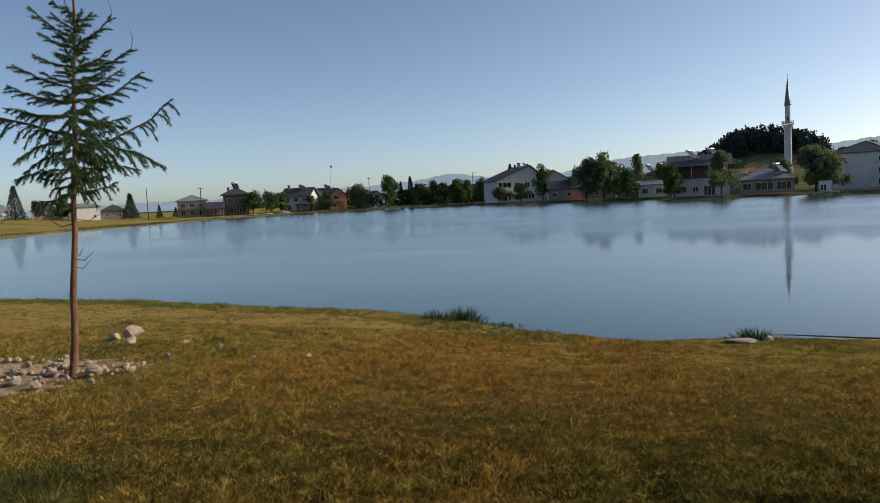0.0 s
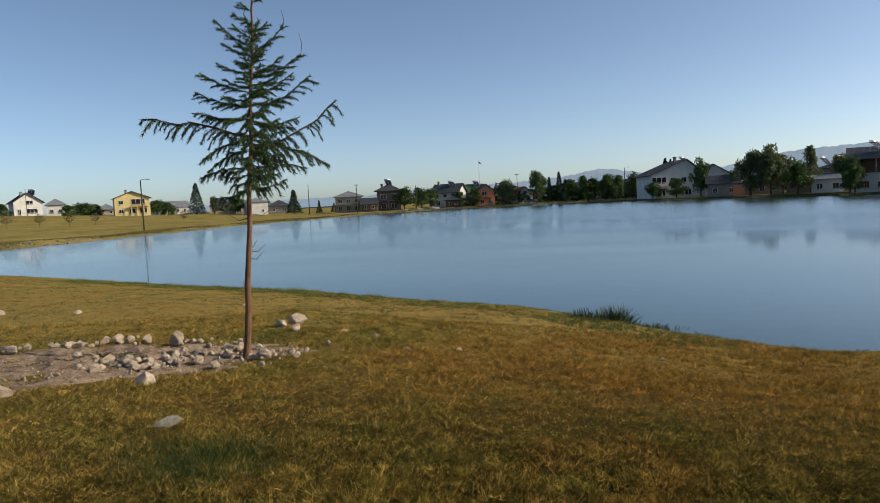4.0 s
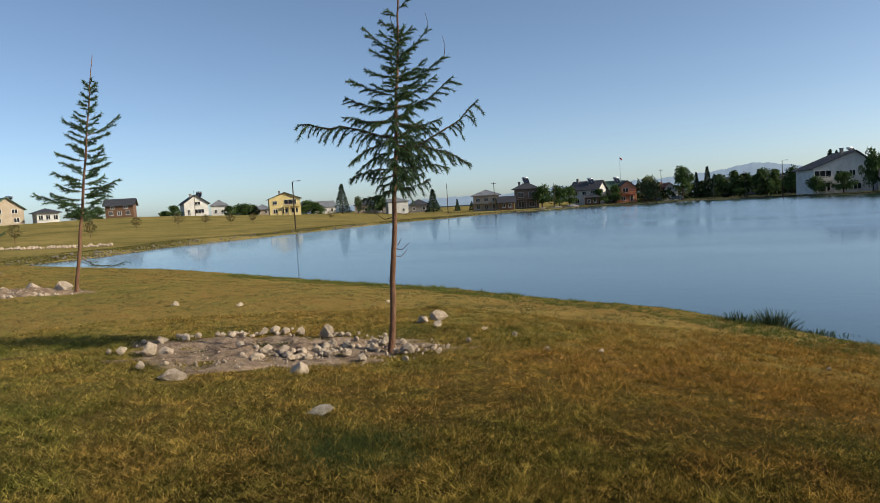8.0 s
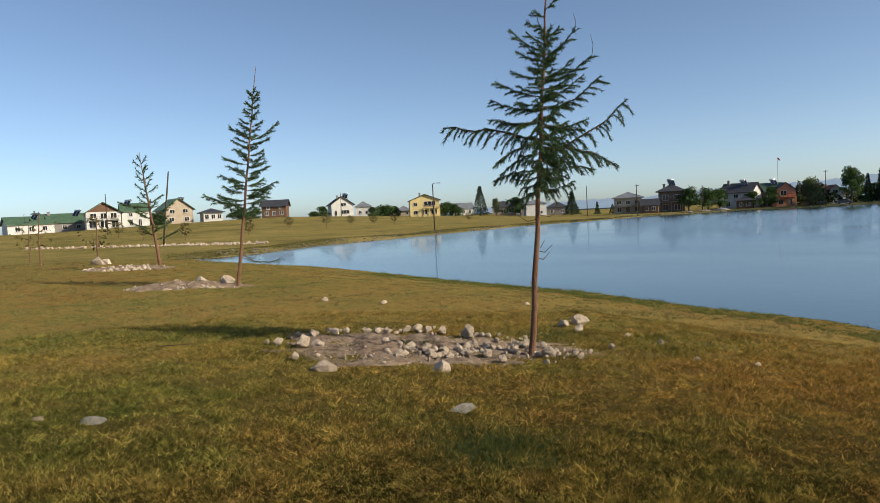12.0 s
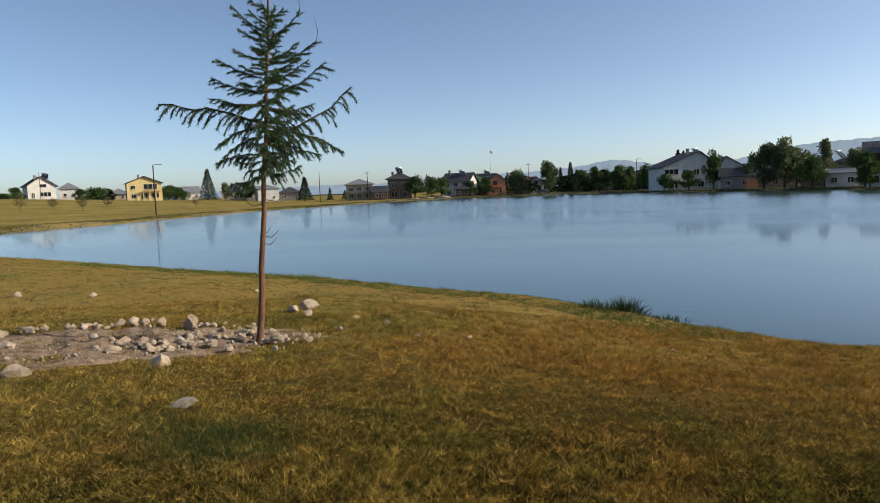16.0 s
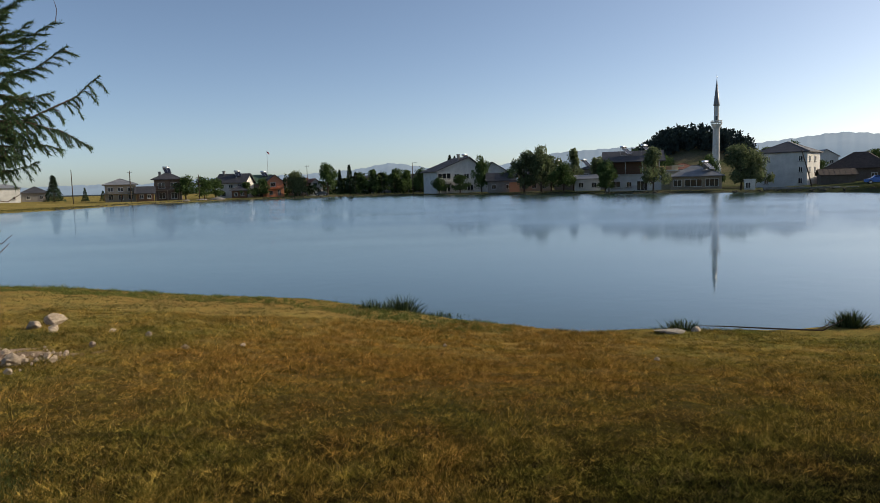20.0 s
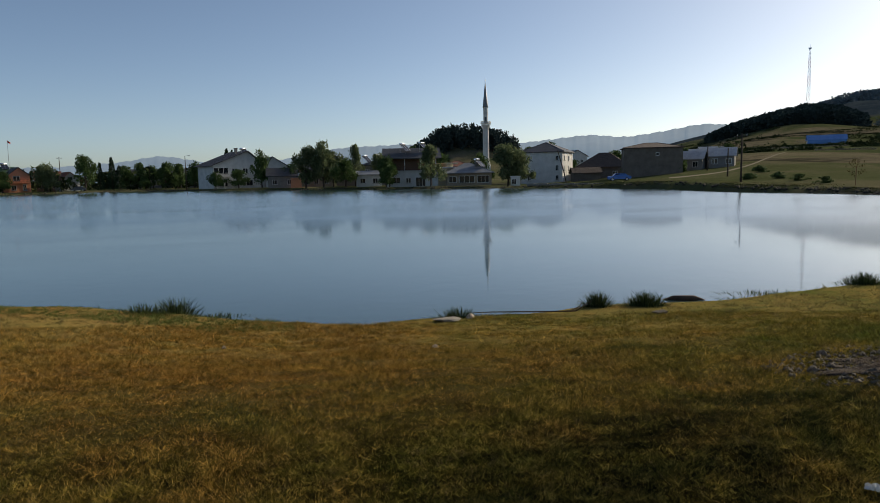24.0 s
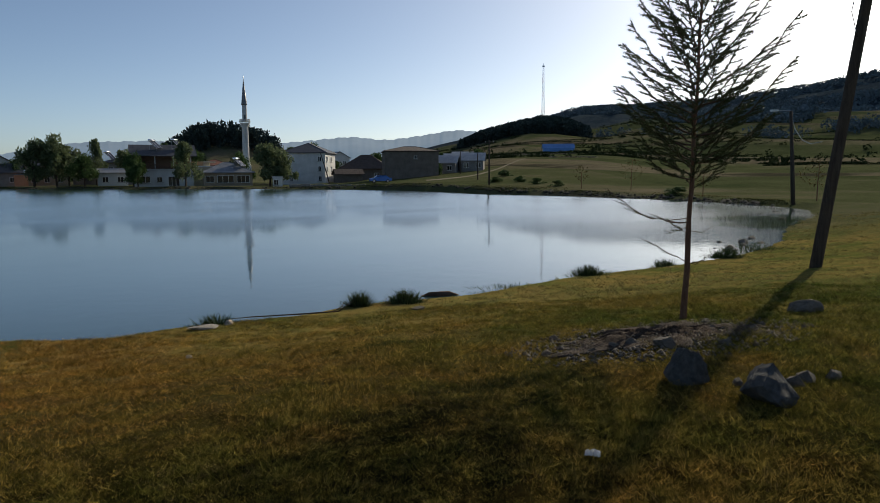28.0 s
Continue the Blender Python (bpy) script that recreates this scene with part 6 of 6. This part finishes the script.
for k, (x, y, s) in enumerate(((5.75, 2.2, 0.09), (5.5, 2.55, 0.06), (6.15, 3.6, 0.12), (6.0, 3.9, 0.1), (5.95, 2.2, 0.09), (6.1, 2.05, 0.07))):
    stone(x, y, s, k, "grey stone pushed up from the soil", 0.35, me=GREY[k % 4])
# slabs on the water's edge
slab = rock_mesh("slab", 300, M_SLAB, 0.3, 2, 0.15)
brown_slab = rock_mesh("slab", 301, M_GREYSTONE, 0.35, 2, 0.2)
stone(4.6, 11.55, 0.30, 0, "flat pale slab lying at the water's edge", 0.2, 20, 0.42, "shore slabs", "slab", slab)
stone(5.1, 11.62, 0.09, 3, "small pale stone by the slab", 0.3)
stone(8.15, 10.00, 0.24, 0, "flat brown-grey slab on the bank", 0.25, 60, 0.6, "shore slabs", "slab", brown_slab)
# dark stones in the shallow bay and on the far banks
g = random.Random(61)
for k in range(14):
    az, f_ = g.uniform(62, 67.2), g.uniform(0.2, 1.0)
    r = np.interp(az, NEAR_AZ, NEAR_R) + f_ * (np.interp(az, FAR_AZ, FAR_R) - np.interp(az, NEAR_AZ, NEAR_R)) * (1 if az > 66 else 0.18 + 0.9 * (f_ > 0.9))
    x, y = at(az, r)
    stone(x, y, g.uniform(0.1, 0.34), k, "dark wet stone in the shallows", 0.3, None, 0.7, "stones in the shallows", me=GREY[k % 4], z=max(zat(x, y), -0.05))


def bank_stones(name, label, az0, az1, n, s0, s1, off, seed, mat=M_ROCK, spread=1.2):
    """A line of stones along the far water's edge."""
    g2 = np.random.default_rng(seed)
    az = az0 + (az1 - az0) * g2.random(n)
    r = np.interp(az, FAR_AZ, FAR_R) + off + spread * g2.normal(size=n)
    x, y = r * np.sin(np.radians(az)), r * np.cos(np.radians(az))
    z = np.maximum(height(x, y), -0.05)
    base = np.array([(1, 0, 0), (0, 1, 0), (-1, 0, 0), (0, -1, 0), (0.1, 0.1, 0.8), (0, 0, -0.6)])
    fc = np.array([(0, 1, 4), (1, 2, 4), (2, 3, 4), (3, 0, 4), (1, 0, 5), (2, 1, 5), (3, 2, 5), (0, 3, 5)])
    sz = (s0 + (s1 - s0) * g2.random(n) ** 2)[:, None, None]
    v = base[None] * (0.6 + 0.8 * g2.random((n, 6, 1))) * sz + np.stack([x, y, z], 1)[:, None]
    f = (fc[None] + 6 * np.arange(n)[:, None, None]).reshape(-1, 3)
    return tagged(new(name, mesh_of(name, v.reshape(-1, 3), f, mat)), label, "stones", kind="stuff")


M_DARKSTONE = surface("dark_wet_stone", (0.045, 0.042, 0.035), (0.11, 0.10, 0.08), 5, 45, 0.85, 0.6, wear=0.4)
bank_stones("bank_stones", "grey and pale stones lining the meadow bank", -58, -36, 420, 0.06, 0.26, 0.7, 71, M_GREYSTONE)
bank_stones("bank_stones", "grey stones at the point of the bank", -34.5, -31.5, 90, 0.08, 0.32, 0.3, 72, M_GREYSTONE)
bank_stones("bank_stones", "dark stones lining the village bank", -26, 36, 900, 0.10, 0.36, 0.2, 73, M_DARKSTONE, 0.5)
bank_stones("bank_stones", "dark stones and clods along the pasture bank", 36, 66, 500, 0.10, 0.36, 0.3, 74, M_DARKSTONE, 0.7)
g3 = np.random.default_rng(75)
n = 300
az = -68.2 + 17 * g3.random(n)
r = np.interp(az, (-68.2, -61, -51.6, -51), (109, 97, 90, 90)) + g3.normal(size=n) * 0.8
X, Y = r * np.sin(np.radians(az)), r * np.cos(np.radians(az))
sh = Shape()
for k in range(n):
    s_ = 0.09 + 0.24 * float(g3.random()) ** 2
    z_ = zat(X[k], Y[k])
    sh.tube([(X[k], Y[k], z_ - 0.1), (X[k] + 0.1, Y[k], z_ + 0.3 * s_), (X[k], Y[k] + 0.1, z_ + s_)], [s_ * 0.9, s_, s_ * 0.4], 5)
tagged(new("stone_row", sh.mesh("stone_row", M_RUBBLE)), "long row of pale field stones across the meadow", "stones", kind="stuff")


# ---- near wooden pole and its neighbour across the bay ----
def near_pole():
    x, y = 16.21, 6.03
    ob = thing("utility_pole", x, y, zat(x, y), 0, "dark leaning wooden utility pole casting a long shadow", "utility pole", "poles round the pond")
    h = 8.2
    top = Vector((0.096 * h, -0.09 * h, h))
    child("shaft", Shape().tube([(0, 0, -0.5), (0, 0, 0), top * 0.25, top * 0.5, top * 0.75, top], [0.132, 0.128, 0.12, 0.112, 0.105, 0.098], 14).mesh("shaft", M_POLE, True), ob)
    child("wire", Shape().tube([top * 0.93, top * 0.8 + Vector((-0.35, 0.1, 0)), top * 0.66 + Vector((-0.42, 0.1, 0)), top * 0.6 + Vector((-0.14, 0, 0))], [0.008] * 4, 5).mesh("wire", M_PANEL), ob)


near_pole()
p = pole(67.8, 62, 7.4, 0.17, (-0.07, 0), "", "grey pole with a lamp arm across the bay")
tp = Vector((-0.07 * 7.4, 0, 7.4))
child("arm", Shape().tube([tp, tp + Vector((-0.9, 0, 0.1))], [0.04, 0.03], 6).mesh("arm", M_METAL), p)
child("lamp_head", Shape().box(-1.5, -0.85, -0.12, 0.12, 0.02, 0.16, Matrix.Translation(tp)).mesh("lamp_head", M_METAL), p)
child("wire", Shape().tube([tp + Vector((0, 0, -0.1)), tp + Vector((0.35, 0, -1.4)), tp + Vector((0.9, 0, -2.3)), tp + Vector((1.5, 0, -2.6)), tp + Vector((2.3, 0, -2.45))], [0.03] * 5, 5).mesh("wire", M_WHITE), p)

# low wall, cabinet, parked car on the right-hand village bank
x0, y0 = at(28.3, 139)
x1, y1 = at(36.5, 124)
wl = Shape()
for k in range(22):
    a, b = k / 22, (k + 0.98) / 22
    wl.add([(x0 + (x1 - x0) * t + o * 0.35, y0 + (y1 - y0) * t + o * 0.35, z) for t in (a, b) for o in (0, 1) for z in (-0.1, 0.85 + 0.06 * math.sin(k * 2.1))], [(0, 1, 3, 2), (4, 6, 7, 5), (0, 4, 5, 1), (2, 3, 7, 6), (1, 5, 7, 3), (0, 2, 6, 4)])
tagged(new("pond_wall", wl.mesh("pond_wall", M_GREY)), "low grey block wall along the pond", "wall", kind="structure")
h = house("small white cabinet with a dark door", 27.4, 146, 2.0, 1.6, 1.8, 0.1, "flat", M_WHITE, M_WHITE, 0, 0.1, ((-0.3, 0.25, 1.0, 1.2),), name="cabinet", category="cabinet")


def parked_car(az, d, turn, label, name, dark, light):
    x, y = at(az, d)
    ob = thing("car", x, y, zat(x, y), turn - az, label, "car")
    M_CAR = surface(name, dark, light, 1, 20, 0.25, 0.0, spec=0.6, wear=0.05)
    prof = [(-2.1, 0.35), (-2.1, 0.8), (-1.2, 0.95), (-0.7, 1.42), (0.9, 1.45), (1.6, 0.98), (2.1, 0.9), (2.1, 0.35)]
    v = [(a, s * (0.82 if b < 1.0 else 0.68), b) for s in (-1, 1) for a, b in prof]
    f = [tuple(range(8)), tuple(range(15, 7, -1))] + [(k, k + 8, (k + 1) % 8 + 8, (k + 1) % 8) for k in range(8)]
    child("body", mesh_of("body", v, f, M_CAR), ob)
    for s in (-1, 1):
        child("side_window", Shape().add([(-0.95, s * 0.80, 0.98), (1.3, s * 0.80, 0.98), (0.85, s * 0.71, 1.38), (-0.65, s * 0.71, 1.38)], [(0, 1, 2, 3) if s < 0 else (3, 2, 1, 0)]).mesh("side_window", M_GLASS), ob)
        for wx in (-1.3, 1.3):
            w = child("wheel", Shape().tube([(wx, s * 0.70, 0.32), (wx, s * 0.86, 0.32)], [0.32, 0.32], 16).mesh("tyre", M_PANEL), ob)
            child("rim", Shape().tube([(wx, s * 0.862, 0.32), (wx, s * 0.875, 0.32)], [0.19, 0.17], 12).mesh("rim", M_METAL), w)


parked_car(35.7, 133, 8, "blue car parked on the village bank", "blue_car_paint", (0.03, 0.12, 0.40), (0.05, 0.17, 0.5))
parked_car(-6.5, 228, -12, "dark grey car parked by the white village house", "grey_car_paint", (0.035, 0.038, 0.045), (0.06, 0.063, 0.07))


# upturned boats and sheeted heaps drawn up on the village bank
def covered_heap(az, d, w, h, turn, label, mat):
    x, y = at(az, d)
    ob = thing("covered_heap", x, y, zat(x, y), turn - az, label, "covered heap", "covered heaps on the village bank")
    v = []
    for k in range(9):
        t = k / 8
        s_ = math.sin(math.pi * (0.12 + 0.76 * t)) * (1 + 0.08 * math.sin(5 * t + az))
        for j in range(7):
            a = math.pi * j / 6
            v.append((w * (t - 0.5), 0.55 * w * s_ * math.cos(a) * 0.5, h * s_ * math.sin(a) - 0.03))
    f = [(7 * k + j, 7 * k + j + 1, 7 * k + j + 8, 7 * k + j + 7) for k in range(8) for j in range(6)]
    f += [tuple(range(7)), tuple(range(62, 55, -1))]
    child("sheet", mesh_of("sheet", v, f, mat), ob)
    child("weight", Shape().tube([(-w * 0.3, -0.32 * w, 0.0), (-w * 0.3, -0.32 * w, 0.14)], [0.2, 0.14], 7).mesh("weight", M_GREYSTONE), ob)


covered_heap(-15.86, 209.5, 3.2, 0.45, 12, "grey sheeted heap lying on the bank", M_GREY)
covered_heap(-14.67, 214.5, 4.4, 0.7, -8, "grey sloping sheeted heap on the bank", M_GREY)
covered_heap(-16.94, 206, 2.2, 0.4, 20, "small grey sheeted heap on the bank", M_GREY)

# track on the right-hand slope
tk = []
for k in range(40):
    t = k / 39
    az, d = 39.5 + 8.0 * t + 1.2 * math.sin(3 * t), 128 + 95 * t * t
    for o in (-2.0, -0.7, 0.7, 2.0):
        x, y = at(az, d + o)
        tk.append((x, y, zat(x, y) + (0.06 if abs(o) < 1 else 0.0)))
M_TRACK = surface("dusty_track", (0.16, 0.13, 0.095), (0.27, 0.23, 0.18), 0.6, 8, 0.95, 0.3, wear=0.3)
tagged(new("track", mesh_of("track", tk, [(4 * k + j, 4 * k + j + 1, 4 * k + j + 5, 4 * k + j + 4) for k in range(39) for j in range(3)], M_TRACK, True)), "pale dusty track climbing the pasture", "track", kind="structure")


# ---- rushes at the water's edge ----
def rushes(x, y, n, spread, h, seed, long=1.0, turn=0.0, label="clump of dark green rushes at the water's edge"):
    g4 = np.random.default_rng(seed)
    ob = thing("rush_clump", x, y, max(zat(x, y), 0), turn, label, "rushes", "rush clumps on the bank")
    for part_i in range(3):
        k = n // 2
        base = np.stack([g4.normal(size=k) * spread * long, g4.normal(size=k) * spread * 0.6, np.full(k, -0.04)], 1)
        hh = h * (0.45 + 0.65 * g4.random(k)) * np.exp(-0.25 * (base[:, 0] / (spread * long)) ** 2)
        mid = base + np.stack([g4.normal(size=k) * 0.16 * h + base[:, 0] / (spread * long) * 0.10 * h, g4.normal(size=k) * 0.16 * h, hh * 0.62], 1)
        tip = mid + np.stack([g4.normal(size=k) * 0.16 * h + base[:, 0] / (spread * long) * 0.12 * h, g4.normal(size=k) * 0.16 * h, hh * 0.38], 1)
        a = g4.random(k) * 6.283
        sd = np.stack([np.cos(a), np.sin(a), 0 * a], 1) * 0.008
        v = np.stack([base - sd, base + sd, mid + sd * 0.8, mid - sd * 0.8, tip + sd * 0.1, tip - sd * 0.1], 1).reshape(-1, 3)
        f = (np.array([(0, 1, 2, 3), (3, 2, 4, 5)])[None] + 6 * np.arange(k)[:, None, None]).reshape(-1, 4)
        tagged(child("tuft", mesh_of("tuft", v, f, M_REED), ob), kind="stuff")


rushes(-0.05, 14.95, 230, 0.17, 0.46, 81, 1.2)
rushes(0.75, 14.7, 150, 0.22, 0.15, 82, 1.6, -10)
rushes(-0.7, 15.2, 120, 0.2, 0.25, 92, 1.4)
rushes(7.8, 11.5, 300, 0.11, 0.36, 83, 1.0, -35)
rushes(8.65, 11.05, 380, 0.15, 0.34, 84, 1.2, -40)
rushes(14.7, 11.05, 320, 0.17, 0.32, 85, 1.3, -50)
rushes(18.2, 10.9, 260, 0.15, 0.36, 86, 1.2, -55)
rushes(20.8, 10.4, 320, 0.2, 0.36, 87, 1.4, -60)
rushes(23.5, 10.8, 200, 0.3, 0.45, 88, 2.2, -60, "thin rushes in the shallow bay")
rushes(36.8, 15.6, 500, 1.0, 0.4, 93, 1.6, -60, "rank green rushes at the head of the bay")
rushes(41.0, 18.5, 500, 1.2, 0.45, 95, 1.6, -60, "rank green rushes at the head of the bay")
rushes(4.95, 11.85, 140, 0.14, 0.25, 89, 1.5, -20)
rushes(16.3, 11.2, 120, 0.25, 0.14, 90, 1.6, -50)
rushes(12.2, 11.2, 160, 0.3, 0.16, 91, 2.2, -45)
# driftwood at the edge
ob = thing("driftwood_branch", 6.0, 11.65, 0.16, -25, "dark bare branch lying on the bank", "branch")
child("stem", Shape().tube([(-1.2, 0, 0.0), (-0.4, 0.05, 0.02), (0.5, 0.0, 0.03), (1.2, -0.1, 0.06), (1.5, -0.1, 0.26)], [0.006, 0.010, 0.014, 0.012, 0.005], 7).mesh("stem", M_TWIG), ob)
child("fork", Shape().tube([(1.1, -0.08, 0.05), (1.3, 0.1, 0.12), (1.35, 0.15, 0.2)], [0.015, 0.01, 0.004], 5).mesh("fork", M_TWIG), ob)
ob = thing("sunken_log", 10.35, 12.0, 0.0, -30, "dark log floating in the shallows", "log")
child("stem", Shape().tube([(-0.5, 0, -0.02), (-0.2, 0.02, 0.03), (0.25, 0, 0.03), (0.5, 0, -0.02)], [0.02, 0.06, 0.07, 0.02], 8).mesh("stem", M_TWIG, True), ob)


# crumpled white scrap of paper, thin twig in the grass
def scrap(x, y, s, label):
    g5 = random.Random(int(x * 100))
    bm = bmesh.new()
    bmesh.ops.create_grid(bm, x_segments=9, y_segments=9, size=s)
    for v in bm.verts:
        v.co.z += g5.uniform(0, s * 0.9) * (1 - 0.5 * v.co.length / s)
        v.co.x *= g5.uniform(0.75, 1.2)
        v.co.y *= g5.uniform(0.75, 1.2)
    me = bpy.data.meshes.new("paper_scrap")
    bm.to_mesh(me)
    bm.free()
    me.materials.append(M_WHITE)
    ob = new("paper_scrap", me)
    ob.matrix_world = pose(x, y, zat(x, y) + 0.03, 0, 0, 30)
    ob.modifiers.new("sheet", "SOLIDIFY").thickness = 0.003
    tagged(ob, label, "litter")


scrap(3.42, 2.42, 0.042, "crumpled white paper scrap in the grass")
x, y = -8.6, 5.0
ob = new("fallen_twig", Shape().tube([(-0.35, -0.1, 0.03), (0, 0, 0.06), (0.4, 0.1, 0.07)], [0.004, 0.007, 0.004], 5).mesh("fallen_twig", M_TWIG))
ob.matrix_world = pose(x, y, zat(x, y), 0, 0, 20)
tagged(ob, "thin brown twig lying in the grass", "twig")


# ---- grass: blades over the near turf, longer fringe on the bank ----
M_STRAW = leafy("straw_stalks", (0.12, 0.08, 0.028), (0.36, 0.25, 0.09), 0.1)
M_MEADOW = leafy("pale_meadow_grass", (0.10, 0.092, 0.03), (0.27, 0.225, 0.08), 0.25)
M_SWARD = leafy("green_sward", (0.055, 0.075, 0.018), (0.16, 0.185, 0.045), 0.25)
HEAPS = ((-5.8, 6.92, A1, 1.95, 0.92), (-17.4, 10.9, A2, 1.4, 0.8), (6.75, 3.95, A4, 0.85, 0.34))


def grass(name, label, n, r0, r1, power, h0, h1, w0, seed, mat, s_min=0.25, s_max=1e9, az0=-76.0, az1=82.0, tuft=0.6):
    g6 = np.random.default_rng(seed)
    az = np.radians(az0 + (az1 - az0) * g6.random(n))
    r = (r0 ** power + (r1 ** power - r0 ** power) * g6.random(n)) ** (1 / power)
    # most blades stand in tufts
    k = max(1, n // 22)
    pick = g6.integers(0, k, n)
    loose = g6.random(n) < 0.35
    cx0, cy0 = (r * np.sin(az))[:k][pick], (r * np.cos(az))[:k][pick]
    sp = 0.022 * (1 + 0.05 * np.hypot(cx0, cy0))
    x = np.where(loose, r * np.sin(az), cx0 + g6.normal(size=n) * sp)
    y = np.where(loose, r * np.cos(az), cy0 + g6.normal(size=n) * sp)
    r = np.hypot(x, y)
    s = from_shore(x, y)
    ok = (s > s_min) & (s < s_max)
    for cx, cy, t, a, b in HEAPS:
        u = (x - cx) * math.cos(t) + (y - cy) * math.sin(t)
        w = -(x - cx) * math.sin(t) + (y - cy) * math.cos(t)
        ok &= ((u / a) ** 2 + (w / b) ** 2 > 1 - 0.35 * g6.random(n)) | ((blotch(x, y, 0.42, 6) > 0.66) & (g6.random(n) < 0.5))
    x, y, r = x[ok], y[ok], r[ok]
    n = len(x)
    knot = 0.6 * blotch(x, y, 0.23, 4) + 0.4 * blotch(x, y, 0.1, 5)
    lush = 0.5 + 0.5 * np.sin(x * 1.3 + 2 * np.sin(y * 0.7)) * np.sin(y * 1.1 + np.cos(x * 0.9) * 2)
    hh = (h0 + (h1 - h0) * g6.random(n) ** 1.6) * (1 - tuft + 2 * tuft * lush * g6.random(n))
    hh = hh * (1 + 0.02 * r) * np.where(loose[ok], 0.8, 1.25) * (0.35 + 1.35 * knot)
    base = np.stack([x, y, height(x, y) - 0.006], 1)
    tip = base + np.stack([g6.normal(size=n) * hh * 0.75, g6.normal(size=n) * hh * 0.75, hh], 1)
    v, f = blades(base, tip, w0 * (0.6 + 0.8 * g6.random(n)) * (1 + 0.10 * r), g6)
    return tagged(new(name, mesh_of(name, v, f, mat)), label, "grass", kind="stuff")


grass("grass", "short dry ochre grass with green tufts", 1450000, 2.85, 13.0, 0.75, 0.016, 0.055, 0.0024, 301, M_BLADE, tuft=0.55)
grass("grass", "short dry ochre grass on the bank", 420000, 11.0, 48.0, 0.6, 0.016, 0.05, 0.0045, 302, M_MEADOW)
grass("dry_stalks", "thin pale straw stalks standing in the turf", 110000, 2.85, 16.0, 0.9, 0.018, 0.05, 0.0018, 305, M_STRAW, tuft=0.4)
grass("bank_grass", "longer green grass fringing the water", 60000, 11.0, 62.0, 0.6, 0.04, 0.12, 0.004, 303, M_REED, -0.06, 0.35)
grass("bank_grass", "green sward above the water's edge", 300000, 12.0, 34.0, 0.7, 0.025, 0.065, 0.004, 304, M_SWARD, 0.08, 1.7, -45.0, 9.0)


M_GREEN = leafy("green_grass", (0.02, 0.034, 0.010), (0.085, 0.10, 0.028), 0.1)


def lush(cx, cy, rx, ry, n, h, seed):
    """A darker, longer tuft patch in the turf."""
    g7 = np.random.default_rng(seed)
    x, y = cx + rx * g7.normal(size=n) * 0.5, cy + ry * g7.normal(size=n) * 0.5
    hh = h * (0.4 + 0.6 * g7.random(n))
    base = np.stack([x, y, height(x, y) - 0.005], 1)
    tip = base + np.stack([g7.normal(size=n) * hh * 0.5, g7.normal(size=n) * hh * 0.5, hh], 1)
    v, f = blades(base, tip, np.full(n, 0.005), g7)
    tagged(new("grass_patch", mesh_of("grass_patch", v, f, M_GREEN)), "darker green patch in the dry turf", "grass", kind="stuff")


# the first patch sets dark blades where a tree crown's shadow lies
for k, q in enumerate(((-2.82, 4.04, 0.7, 0.4, 9000, 0.055), (-6.33, 6.46, 0.5, 0.22, 1500, 0.045), (-5.86, 7.17, 0.5, 0.22, 1800, 0.05), (-4.7, 8.85, 0.7, 0.5, 2600, 0.05), (-7.5, 8.0, 0.9, 0.4, 1800, 0.04), (-3.4, 4.3, 0.5, 0.3, 1400, 0.045), (4.75, 6.3, 0.6, 0.12, 1500, 0.05), (0.4, 5.6, 0.9, 0.5, 1600, 0.035), (2.4, 5.9, 0.9, 0.5, 1500, 0.035), (4.3, 4.1, 0.9, 0.6, 2200, 0.035), (-8.5, 6.4, 0.9, 0.5, 1500, 0.05), (5.2, 1.6, 0.9, 0.7, 2500, 0.035))):
    lush(*q, 400 + k)


# ---- rank growth on the far banks ----
def fringe(label, az0, az1, n, depth, h, seed, mat):
    g8 = np.random.default_rng(seed)
    az = az0 + (az1 - az0) * g8.random(n) + g8.normal(size=n) * 1.1
    r = np.interp(az, FAR_AZ, FAR_R) + 0.1 + depth * g8.random(n) ** 1.7
    x, y = r * np.sin(np.radians(az)), r * np.cos(np.radians(az))
    keep = np.sin(x * 0.35 + 2 * np.sin(y * 0.21)) + g8.normal(size=n) * 0.5 > -0.2
    x, y = x[keep], y[keep]
    n = len(x)
    hh = h * (0.35 + 0.65 * g8.random(n))
    base = np.stack([x, y, np.maximum(height(x, y), 0) - 0.02], 1)
    tip = base + np.stack([g8.normal(size=n) * hh * 0.6, g8.normal(size=n) * hh * 0.6, hh], 1)
    v, f = blades(base, tip, 0.05 + 0.08 * g8.random(n), g8)
    tagged(new("bank_growth", mesh_of("bank_growth", v, f, mat)), label, "bank growth", kind="stuff")


M_OLIVE = leafy("olive_growth", (0.05, 0.05, 0.016), (0.17, 0.15, 0.045), 0.1)
fringe("rank olive grass along the meadow bank", -58, -24, 30000, 10.0, 0.17, 501, M_OLIVE)
fringe("dark weeds along the village bank", -26, 36, 14000, 2.4, 0.24, 502, M_HEDGE)
fringe("dark weeds along the pasture bank", 36, 67, 9000, 3.0, 0.17, 503, M_HEDGE)
fringe("olive grass above the pasture bank", 36, 67, 9000, 8.0, 0.14, 504, M_OLIVE)
